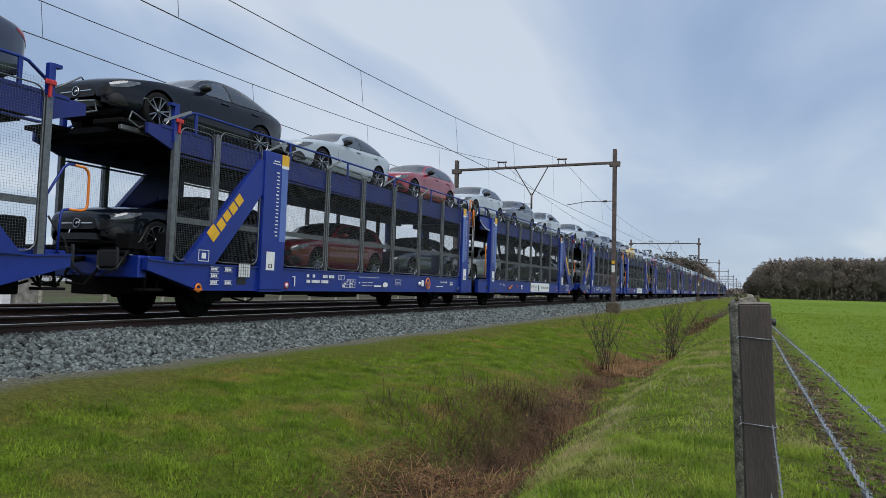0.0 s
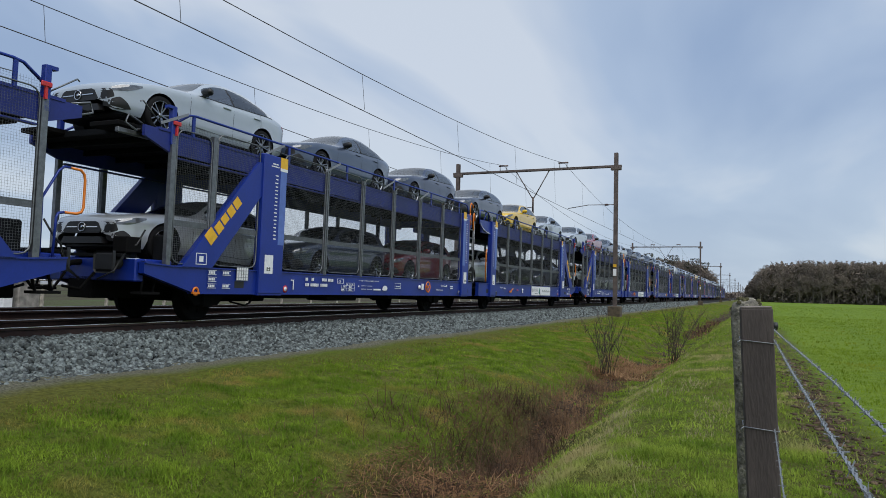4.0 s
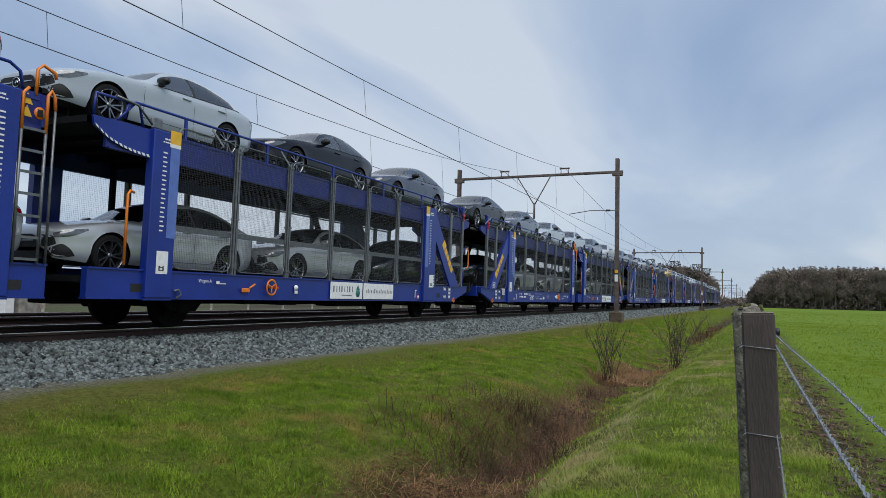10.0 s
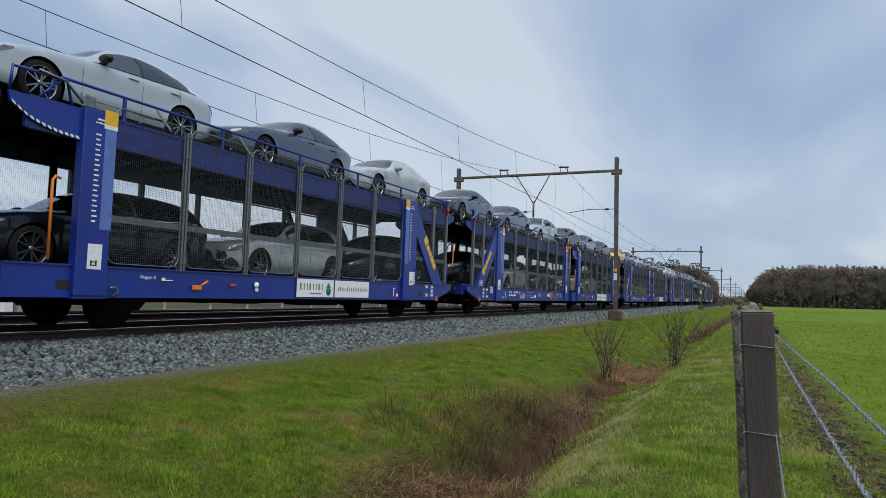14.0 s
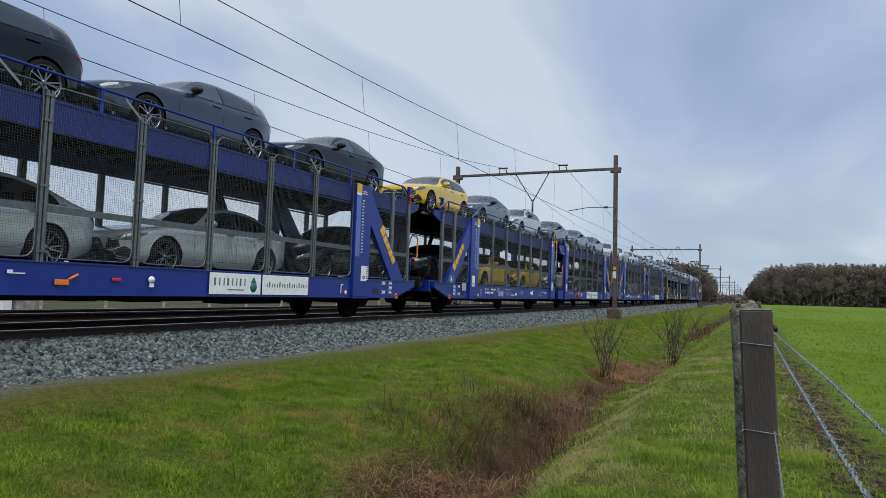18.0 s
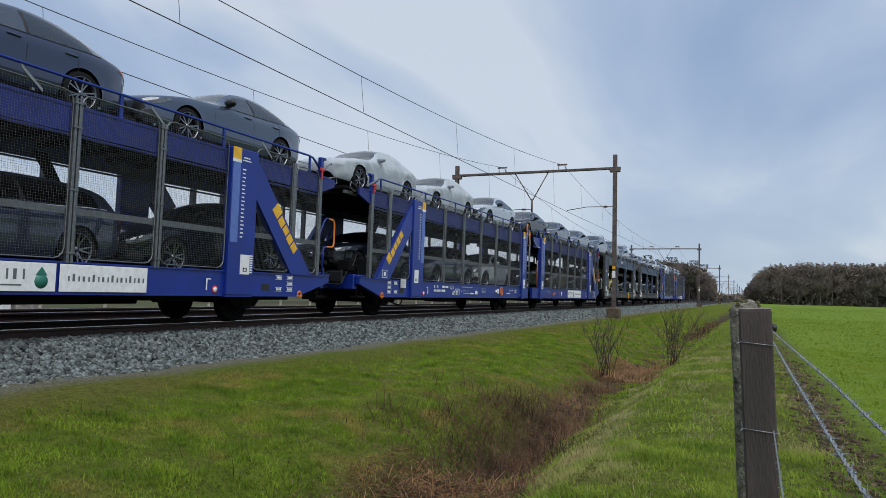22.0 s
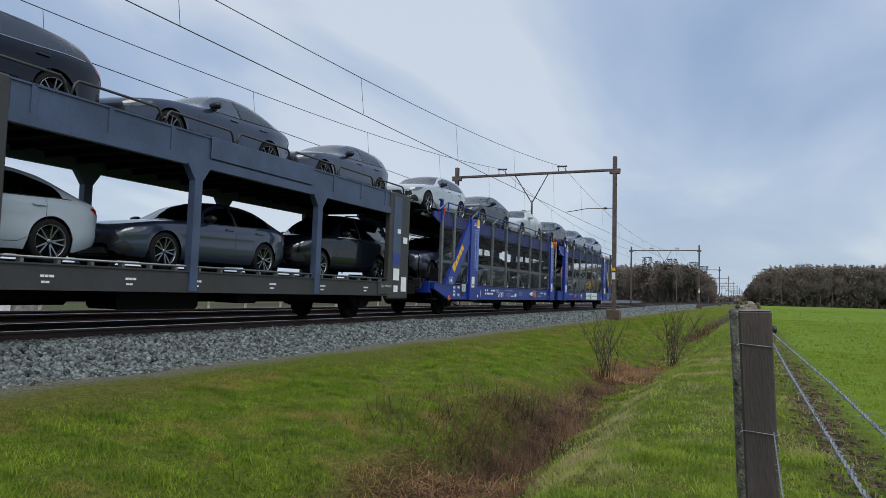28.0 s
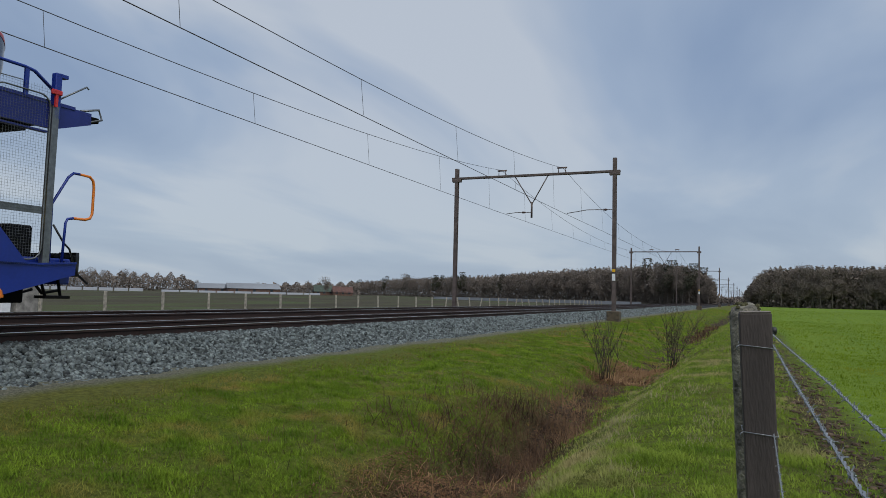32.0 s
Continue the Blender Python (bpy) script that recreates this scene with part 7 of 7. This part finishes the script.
def near_fence():
    f = thing("fence_post", "dark square-sawn wooden fence post with wire ties", "fence post", "fence posts", at=pose(0.053, 2.62, -0.66, 0.4, -2.1, 3))
    g = Geo().box(-0.0500, 0.0500, -0.045, 0.045, 0, 1.300, 0.004)
    part("post_body", g, M["post_wood"], f)
    part("sawn_top", Geo().box(-0.049, 0.049, -0.044, 0.044, 1.300, 1.306, 0.003), M["cut_wood"], f, "pale sawn end")
    for z in (0.91, 1.195):
        t = Geo().tube([(-0.053, -0.049, z), (0.053, -0.049, z - 0.012), (0.056, 0.048, z - 0.008), (-0.053, 0.049, z + 0.004), (-0.055, -0.045, z + 0.006)], 0.0018, 5)
        t.tube([(-0.053, -0.049, z), (-0.062, -0.052, z - 0.006), (-0.060, -0.05, z - 0.016)], 0.0018, 5)
        part("wire_tie", t, M["zinc"], f)
    o = thing("fence_post", "thick old mossy wooden fence post, leaning", "fence post", "fence posts", at=pose(0.028, 3.80, -0.735, 1.0, -2.6, 8))
    g = Geo()
    prof = [(0.082, 0.0), (0.080, 0.5), (0.076, 1.0), (0.075, 1.345), (0.062, 1.385), (0.03, 1.40), (0.0, 1.395)]
    g.lathe(prof, (0, 0, 0), "z", 14)
    r = random.Random(4)
    g.v = [(x * (1 + 0.10 * noise.noise((x * 9, y * 9, z * 1.5))), y * (1 + 0.10 * noise.noise((x * 9, y * 9, z * 1.5 + 7))), z + 0.02 * noise.noise((x * 14, y * 14, 3)) * (z > 1.2)) for x, y, z in g.v]
    part("post_body", g, M["old_wood"], o)
    ms = Geo()
    for i in range(40):
        a, z = r.uniform(0, 2 * PI), 1.36 + r.uniform(-0.02, 0.045)
        rr = r.uniform(0.0, 0.07)
        ms.lathe([(0.0, 0.012), (0.010, 0.006), (0.013, -0.004)], (rr * math.cos(a), rr * math.sin(a), z), "z", 5)
    M["moss"] = material("moss", (0.10, 0.095, 0.05), 0.95, var=0.3, scale=40, bump=0.5, spec=0.1)
    part("moss", ms, M["moss"], o, "cushions of moss on the top")
    p3 = thing("fence_post", "slim wooden fence post with a black insulator", "fence post", "fence posts", at=pose(0.0, 4.35, -0.62, 0, 0, 0))
    part("post_body", Geo().box(-0.045, 0.045, -0.04, 0.04, 0, 1.20, 0.006), M["old_wood"], p3)
    part("insulator", Geo().lathe([(0.0, 0.0), (0.014, 0.0), (0.014, 0.05), (0.022, 0.055), (0.022, 0.075), (0.0, 0.08)], (0.045, -0.02, 1.14), "x", 10).lathe([(0.012, -0.006), (0.02, 0), (0.012, 0.006), (0.012, -0.006)], (0.105, -0.02, 1.14), "y", 12), M["black"], p3)

    def barbed(pts, name_label, barb=0.085):
        w = thing("barbed_wire", name_label, "barbed wire", "fence wires", at=Matrix.Translation(pts[0]))
        o0 = Vector(pts[0])
        P_ = [Vector(p) - o0 for p in pts]
        L = sum((b - a).length for a, b in zip(P_, P_[1:]))

        def at(s):
            for a, b in zip(P_, P_[1:]):
                l = (b - a).length
                if s <= l:
                    return a.lerp(b, s / l), (b - a).normalized()
                s -= l
            return P_[-1], (P_[-1] - P_[-2]).normalized()
        for ph in (0, PI):
            line = []
            n = int(L / 0.009)
            for i in range(n + 1):
                p, d = at(L * i / n)
                s1 = d.orthogonal().normalized()
                s2 = d.cross(s1)
                a = 2 * PI * (L * i / n) / 0.045 + ph
                line.append(p + (s1 * math.cos(a) + s2 * math.sin(a)) * 0.0013)
            part("strand", Geo().tube(line, 0.0011, 4), M["zinc"], w)
        s = 0.05
        r = random.Random(len(pts))
        while s < L:
            p, d = at(s)
            s1 = d.orthogonal().normalized()
            s2 = d.cross(s1)
            g = Geo()
            coil = [p + d * (k * 0.0012 - 0.006) + (s1 * math.cos(k * 0.9) + s2 * math.sin(k * 0.9)) * 0.0026 for k in range(11)]
            g.tube(coil, 0.0009, 4)
            for e in (0, 1):
                a = r.uniform(0, 2 * PI)
                v = (s1 * math.cos(a) + s2 * math.sin(a))
                g.tube([p + d * (0.005 * (2 * e - 1)) - v * 0.007, p + d * (0.005 * (2 * e - 1)) + v * 0.009], 0.0009, 4, 0.0004)
            part("barb", g, M["zinc"], w)
            s += barb * r.uniform(0.9, 1.1)

    barbed([(0.062, 2.58, 0.535), (0.070, 1.6, 0.527), (0.074, 0.9, 0.530), (0.078, 0.30, 0.533)], "galvanised barbed wire running from the square post, top strand")
    barbed([(0.055, 4.31, 0.545), (0.094, 2.6, 0.538), (0.122, 1.4, 0.536), (0.128, 0.45, 0.540)], "second galvanised barbed wire strand beside the top one")
    barbed([(0.062, 2.55, 0.250), (0.060, 1.7, 0.242), (0.056, 0.9, 0.246), (0.050, 0.35, 0.25)], "galvanised barbed wire, lower strand")
    barbed([(0.058, 2.55, 0.03), (0.052, 1.7, 0.02), (0.045, 0.9, 0.025)], "galvanised barbed wire, lowest strand")


near_fence()


# ---- ballast stones ----
M["stone"] = material("ballast_stone", (0.155, 0.182, 0.178), 0.9, var=0.2, scale=16, bump=0.6, bscale=120, per_island=0.75, per_object=0.35, fine=0.25, spec=0.25, color2=(0.060, 0.068, 0.070))


def ballast_top(X):
    return interp(X, [(8.05, -0.60), (8.25, -0.55), (8.95, -0.20), (9.2, -0.178), (16, -0.1)])


def ballast_stones():
    sets = []
    for n, x0, x1, y0, y1, s0, s1 in ((12500, 7.92, 9.45, 3.0, 13.0, 0.020, 0.040), (12500, 7.95, 9.45, 13.0, 30.0, 0.022, 0.044), (9000, 8.08, 9.40, 30.0, 70.0, 0.032, 0.055), (3500, 8.12, 9.40, 70.0, 130.0, 0.06, 0.09)):
        X = x0 + (x1 - x0) * RNG.random(n) ** 0.92
        Y = RNG.uniform(y0, y1, n)
        Z = np.interp(X, [8.05, 8.25, 8.95, 9.2, 16], [-0.585, -0.545, -0.20, -0.178, -0.1])
        S = RNG.uniform(s0, s1, n)
        for seed in range(6):
            v, f = stone_mesh(seed)
            m = np.arange(n) % 6 == seed
            k = m.sum()
            a = RNG.uniform(0, 2 * PI, (k, 2))
            ca, sa, cb, sb = np.cos(a[:, 0]), np.sin(a[:, 0]), np.cos(a[:, 1]), np.sin(a[:, 1])
            vv = np.repeat(v[None], k, 0) * S[m][:, None, None]
            x, y, z = vv[..., 0], vv[..., 1], vv[..., 2]
            x, y = x * ca[:, None] - y * sa[:, None], x * sa[:, None] + y * ca[:, None]
            y, z = y * cb[:, None] - z * sb[:, None], y * sb[:, None] + z * cb[:, None]
            P_ = np.stack([x - X[m][:, None], y + Y[m][:, None], z + Z[m][:, None] + RNG.uniform(0.15, 0.75, (k, 1)) * S[m][:, None]], -1)
            F = f[None] + (np.arange(k) * 8)[:, None, None]
            sets.append((P_.reshape(-1, 3), F.reshape(-1, 3)))
    ob = stuff("ballast_stones", sets, M["stone"], "grey crushed ballast stones of the shoulder", "ballast")
    bed = bpy.data.objects["ballast_bed"]
    ob.parent = bed
    del ob["category"]
    meshes = []
    for seed in range(6):
        v, f = stone_mesh(20 + seed)
        meshes.append(quick_mesh("ballast_stone", v * 0.034, f, M["stone"]))
    r = random.Random(2)
    for i in range(200):
        X, Y = r.uniform(8.10, 9.0), r.uniform(4.6, 9.5)
        part("ballast_stone", meshes[i % 6], None, bed, at=pose(-X, Y, ballast_top(X) + 0.035, r.uniform(0, 360), r.uniform(0, 360), r.uniform(0, 360)))


ballast_stones()


# ---- far side of the line ----
def far_fence():
    M["pale_wood"] = material("pale_post", (0.42, 0.38, 0.31), 0.9, var=0.25, scale=5, bump=0.3, bscale=50)
    r = random.Random(9)
    f = thing("wire_fence", "long field fence of pale posts and thin wires beyond the tracks", "fence")
    y = 27.4
    me = Geo().box(-0.08, 0.08, -0.08, 0.08, -0.2, 1.15, 0.015).mesh("post", M["pale_wood"])
    i = 0
    while y < 190:
        lean = 0 if y < 82 else r.uniform(-14, 16)
        part("post", me, None, f, at=pose(-37.0, y, -0.72, 0, lean, r.uniform(0, 40)))
        y += r.uniform(4.1, 4.8)
        i += 1
    for z in (0.05, 0.35):
        part("wire", Geo().tube([(-37, 25, z), (-37, 120, z - 0.05), (-37, 190, z)], 0.006, 4), M["cable"], f)


far_fence()


def trackside_boxes():
    t = thing("relay_cabinet", "weathered grey concrete trackside cabinet", "cabinet")
    part("cabinet_body", Geo().box(-20.7, -20.0, 14.05, 14.75, -0.7, 0.66, 0.03), M["concrete"], t)
    part("cabinet_lid", Geo().box(-20.75, -19.95, 14.0, 14.8, 0.66, 0.72, 0.02), M["concrete"], t)
    w = thing("marker_post", "white painted concrete marker post beside the cabinet", "marker post")
    part("post_body", Geo().box(-20.3, -20.05, 13.62, 13.92, -0.7, 0.70, 0.02), M["white"], w)


trackside_boxes()


def bearing(deg, dist):
    """A ground point at a compass-like bearing, degrees to the left of the line's direction."""
    a = radians(deg)
    return -dist * math.sin(a), dist * math.cos(a)


# twig colour lightened to stand in for the haze over the distant woods
M["twig"] = material("hazed_bare_twigs", (0.235, 0.198, 0.168), 0.9, var=0.15, scale=0.06, per_island=0.16, spec=0.05, color2=(0.160, 0.134, 0.114))
M["needle"] = material("pine_needles", (0.090, 0.088, 0.058), 0.9, var=0.15, scale=0.1, per_island=0.16, spec=0.05, color2=(0.055, 0.056, 0.040))
M["trunk"] = material("far_trunk", (0.19, 0.16, 0.14), 0.9, var=0.2, scale=2)


def crown_mesh(seed, h, w, n, size, kind):
    """Small ragged clumps spread through several lobes."""
    r = np.random.default_rng(seed)
    lobes = []
    for k in range(9):
        a, f = r.uniform(0, 2 * PI), r.uniform(0.32, 0.95)
        rad = w * 0.5 * (1.1 - abs(f - 0.6)) * r.uniform(0.4, 0.8)
        lobes.append((math.cos(a) * rad, math.sin(a) * rad, h * f, w * r.uniform(0.18, 0.32)))
    pick = r.integers(0, len(lobes), n)
    L = np.array(lobes)[pick]
    d = r.normal(0, 1, (n, 3))
    d /= np.linalg.norm(d, axis=1)[:, None]
    p = L[:, :3] + d * (L[:, 3] * r.uniform(0.3, 1.0, n) ** 0.5)[:, None] * [1, 1, 1.1]
    p[:, 2] = np.clip(p[:, 2], h * 0.2, h)
    u = r.normal(0, 1, (n, 3)); u /= np.linalg.norm(u, axis=1)[:, None]
    v = np.cross(u, r.normal(0, 1, (n, 3))); v /= np.linalg.norm(v, axis=1)[:, None]
    s = size * r.uniform(0.5, 1.3, n)[:, None]
    if kind == "bare":
        u, v = u * s * 1.6, v * s * 0.10
        u[:, 2] = np.abs(u[:, 2])
    else:
        u, v = u * s, v * s * 0.7
    V = np.stack([p - u - v, p + u - v * 0.4, p + u * 0.3 + v], 1).reshape(-1, 3)
    F = np.arange(3 * n).reshape(-1, 3)
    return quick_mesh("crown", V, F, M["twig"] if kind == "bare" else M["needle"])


def trunk_mesh(seed, h, bare):
    r = random.Random(seed)
    g = Geo().tube([(r.gauss(0, 0.15) * k / 5, r.gauss(0, 0.15) * k / 5, h * (0.92 if bare else 0.75) * k / 5 - 0.3) for k in range(6)], 0.20, 6, 0.05)
    for i in range(26 if bare else 7):
        f = r.uniform(0.3, 0.85)
        a = r.uniform(0, 2 * PI)
        l = h * r.uniform(0.16, 0.34)
        p = Vector((0, 0, h * f * 0.9))
        q = p + Vector((math.cos(a) * l * 0.75, math.sin(a) * l * 0.75, l * 0.65))
        m = p.lerp(q, 0.5) + Vector((0, 0, -0.06 * l))
        g.tube([p, m, q], 0.07, 4, 0.015)
        if bare:
            for j in range(4):
                b = r.uniform(0, 2 * PI)
                e = p.lerp(q, r.uniform(0.4, 1.0))
                g.tube([e, e + Vector((math.cos(b) * l * 0.3, math.sin(b) * l * 0.3, l * 0.4))], 0.025, 3, 0.01)
    return g.mesh("trunk", M["trunk"])


def woods():
    kinds = []
    for i in range(4):
        h = (15.5, 14.0, 16.5, 13.0)[i]
        pine = i in (0, 2)
        kinds.append((crown_mesh(40 + i, h, 7.0 if pine else 6.5, 1800 if pine else 3600, 0.30 if pine else 0.36, "pine" if pine else "bare"), trunk_mesh(50 + i, h, not pine), h, "dark pine tree at the edge of the woods" if pine else "bare brown deciduous tree at the edge of the woods"))
    bare_kinds = [(crown_mesh(70 + i, 12.0, 8.5, 1500, 0.5, "bare"), trunk_mesh(80 + i, 12.0, True), 12.0, "solitary bare winter tree on the horizon") for i in range(2)]
    r = random.Random(21)

    def plant(x, y, pick, s, grp):
        cm, tm, h, lab = pick
        t = thing("tree", lab, "tree", grp, at=Matrix.Translation((x, y, -0.75)) @ Matrix.Rotation(r.uniform(0, 6.28), 4, "Z") @ Matrix.Diagonal((s * r.uniform(0.9, 1.15), s * r.uniform(0.9, 1.15), s, 1)))
        part("trunk", tm, None, t)
        part("crown", cm, None, t)

    # left wood: its edge comes nearer towards the line
    edge = [(31.0, 600, 0.75), (28.0, 545, 0.95), (24.0, 450, 0.95), (20.0, 380, 0.92), (16.0, 325, 0.98), (12.0, 292, 1.0), (8.0, 268, 1.03), (5.0, 258, 1.03), (3.4, 255, 0.85), (2.5, 258, 0.55)]
    right = [(0.55, 268, 0.35), (-0.3, 266, 0.75), (-1.2, 264, 0.95), (-4, 262, 1.0), (-9, 262, 0.98), (-16, 270, 1.0)]
    strips = []
    for line, grp, n in ((edge, "trees of the wood", 84), (right, "trees of the far wood", 46)):
        a0, a1 = line[0][0], line[-1][0]
        for i in range(n):
            b = a0 + (a1 - a0) * (i + r.random()) / n
            lst = sorted((p[0], p[1], p[2]) for p in line)
            D = interp(b, [(p[0], p[1]) for p in lst]) + r.uniform(0, 10)
            s = interp(b, [(p[0], p[2]) for p in lst]) * r.uniform(0.90, 1.03)
            pine = r.random() < (0.22 if grp != "trees of the far wood" else 0.0)
            plant(*bearing(b, D), kinds[r.choice((0, 2)) if pine else r.choice((1, 3))], s, grp)
        strips.append(lst)
    for lst, lab in ((strips[0], "dense brown and dark green woods behind the first trees"), (strips[1], "dense bare woods across the green field")):
        n = 120000
        lo, hi = lst[0][0], lst[-1][0]
        B = RNG.uniform(lo, hi, n)
        D = np.interp(B, [p[0] for p in lst], [p[1] for p in lst]) + 2 + RNG.uniform(0, 26, n)
        H = np.interp(B, [p[0] for p in lst], [p[2] for p in lst]) * 14.6 * (0.90 + 0.10 * np.sin(B * 9.1) * np.sin(B * 23.7 + D * 0.3))
        a = np.radians(B)
        z = -0.7 + H * RNG.random(n) ** 0.95
        p = np.stack([-D * np.sin(a), D * np.cos(a), z], 1)
        u = RNG.normal(0, 1, (n, 3)); v = RNG.normal(0, 1, (n, 3))
        s = RNG.uniform(0.16, 0.46, n)[:, None]
        u *= s; v *= s * 0.6
        V = np.stack([p - u, p + u * 0.6 - v, p + v], 1).reshape(-1, 3)
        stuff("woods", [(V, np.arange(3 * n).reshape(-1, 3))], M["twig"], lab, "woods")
    # horizon at the left: low woods and single bare trees
    for b, D, s in ((50.6, 430, 1.02), (49.4, 430, 0.9), (48.2, 430, 1.0), (47.3, 430, 0.85), (52, 430, 0.95), (33.2, 330, 0.72), (34.5, 330, 0.55), (43.0, 460, 0.6), (26.6, 500, 1.35), (38.5, 440, 0.55)):
        plant(*bearing(b, D), r.choice(bare_kinds), s, "single bare trees")
    n = 26000
    B = RNG.uniform(30.5, 56.0, n)
    D = 470 + 20 * np.sin(B) + RNG.uniform(0, 18, n)
    H = np.interp(B, [30.5, 33, 35.5, 39, 40.5, 43.0, 43.6, 45, 48, 56], [10.0, 8.5, 7.5, 6.0, 1.5, 1.5, 10.0, 12.0, 11.0, 11.5]) * (0.85 + 0.15 * np.sin(B * 7.3))
    a = np.radians(B)
    p = np.stack([-D * np.sin(a), D * np.cos(a), -0.7 + H * RNG.random(n)], 1)
    u = RNG.normal(0, 0.42, (n, 3)); v = RNG.normal(0, 0.36, (n, 3))
    V = np.stack([p - u, p + u * 0.6 - v, p + v], 1).reshape(-1, 3)
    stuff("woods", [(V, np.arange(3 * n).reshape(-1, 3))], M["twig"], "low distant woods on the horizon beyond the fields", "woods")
    n = 5000
    X = RNG.uniform(-170, 170, n)
    p = np.stack([X, 900 + RNG.uniform(0, 30, n), -0.7 + RNG.random(n) * (9 + 3 * np.sin(X * 0.07))], 1)
    u = RNG.normal(0, 2.0, (n, 3)); v = RNG.normal(0, 1.2, (n, 3))
    V = np.stack([p - u, p + u * 0.6 - v, p + v], 1).reshape(-1, 3)
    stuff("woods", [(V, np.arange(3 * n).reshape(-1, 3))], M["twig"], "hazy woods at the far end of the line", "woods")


woods()


def far_buildings():
    M["roof_tile"] = material("roof_tile", (0.13, 0.065, 0.050), 0.8, var=0.2, scale=1.0)
    M["roof_green"] = material("roof_green", (0.060, 0.085, 0.062), 0.7, var=0.2, scale=0.8)
    M["brick_far"] = material("brick_far", (0.17, 0.10, 0.075), 0.9, var=0.2, scale=1.5)
    # white toned down to grey, painting the haze of distance into it
    M["far_white"] = material("far_white", (0.24, 0.255, 0.275), 0.6, var=0.12, scale=0.1)
    M["pane"] = material("far_pane", (0.05, 0.06, 0.07), 0.1, var=0.1)

    def house(deg, D, L, W, hw, hr, roof, wall, label, cat):
        x, y = bearing(deg, D)
        b = thing("farmhouse" if cat == "house" else "barn", label, cat, at=Matrix.Translation((x, y, -0.75)) @ Matrix.Rotation(radians(deg + 8), 4, "Z"))
        part("wall", Geo().box(-L / 2, L / 2, -W / 2, W / 2, 0, hw), wall, b)
        part("roof", Geo().prism([(-W / 2 - 0.5, hw - 0.2), (0, hw + hr), (W / 2 + 0.5, hw - 0.2)], -L / 2 - 0.4, L / 2 + 0.4), roof, b)
        for i in range(3):
            part("window", Geo().box(-L / 3 + i * L / 3 - 0.6, -L / 3 + i * L / 3 + 0.6, -W / 2 - 0.05, -W / 2, 0.9, 2.1), M["pane"], b)

    house(31.9, 375, 10, 7, 1.8, 2.9, M["roof_tile"], M["brick_far"], "brick farmhouse with a red tiled roof", "house")
    house(33.4, 380, 10, 8, 2.0, 3.2, M["roof_green"], M["brick_far"], "barn with a grey-green roof", "barn")
    house(38.9, 380, 26, 14, 2.6, 2.6, M["far_white"], M["brick_far"], "long low shed with a pale roof", "barn")
    house(41.3, 390, 24, 14, 2.4, 2.4, M["far_white"], M["brick_far"], "long low shed with a white roof", "barn")
    for d0, d1, D, h in ((56.0, 46.8, 330, 1.3), (45.6, 33.6, 345, 0.95)):
        n = 9
        gh = thing("greenhouse", "long low row of white plastic tunnels across the field", "greenhouse", "plastic tunnels")
        pts = [bearing(d0 + (d1 - d0) * i / n, D) for i in range(n + 1)]
        for (xa, ya), (xb, yb) in zip(pts, pts[1:]):
            dx, dy = xb - xa, yb - ya
            L = math.hypot(dx, dy)
            sec = part("tunnel", Geo().prism([(-3, 0), (-2.6, h * 0.7), (-1.2, h), (1.2, h), (2.6, h * 0.7), (3, 0)], 0.3, L - 0.3), M["far_white"], gh, at=Matrix.Translation((xa, ya, -0.75)) @ Matrix.Rotation(math.atan2(dy, dx), 4, "Z"))
    g = Geo()
    pts = [(24.5, 250), (20, 235), (15, 215), (11, 205), (8.0, 200)]
    for (da, Da), (db, Db) in zip(pts, pts[1:]):
        a, b = bearing(da, Da), bearing(db, Db)
        g.add([(a[0], a[1], -0.74), (b[0], b[1], -0.74), (b[0], b[1], 0.12), (a[0], a[1], 0.12), (a[0] - 3, a[1] + 6, 0.12), (b[0] - 3, b[1] + 6, 0.12)], [(0, 1, 2, 3), (3, 2, 5, 4)])
    solid("crop_cover", g, M["far_white"], "pale fleece stretched over a field crop before the wood", "crop cover", kind="structure")


far_buildings()


# ---- the train runs ----
DIST = [0.0, 7.79, 15.58, 23.37, 31.15, 38.92, 46.71, 54.51, 62.36, 70.26, 78.21, 86.21, 94.26, 102.36, 110.52, 118.76, 127.11, 135.58, 144.16, 152.86, 161.68, 170.6, 179.64, 188.81, 198.13, 207.61, 217.24, 227.04, 237.0, 247.14, 257.52, 268.2, 279.11]


def travel(t):
    """Metres run since the start, a cubic through DIST at every second."""
    i = min(int(t), len(DIST) - 2)
    u = t - i
    p1, p2 = DIST[i], DIST[i + 1]
    p0 = DIST[i - 1] if i else 2 * p1 - p2
    p3 = DIST[i + 2] if i + 2 < len(DIST) else 2 * p2 - p1 + 0.08
    return p1 + 0.5 * u * (p2 - p0 + u * (2 * p0 - 5 * p1 + 4 * p2 - p3 + u * (3 * (p1 - p2) + p3 - p0)))


def motions():
    for ob, m in MOVING:
        walk(ob, [(float(i), Matrix.Translation((0, -d, 0)) @ m) for i, d in enumerate(DIST)])
    steps = [i / 15 for i in range(331)] + [22 + i / 30 for i in range(1, 301)]
    turns = [travel(t) / WHEEL_R for t in steps]
    for ob, m in WHEELS:
        walk(ob, [(t, m @ Matrix.Rotation(a, 4, "X")) for t, a in zip(steps, turns)])


motions()
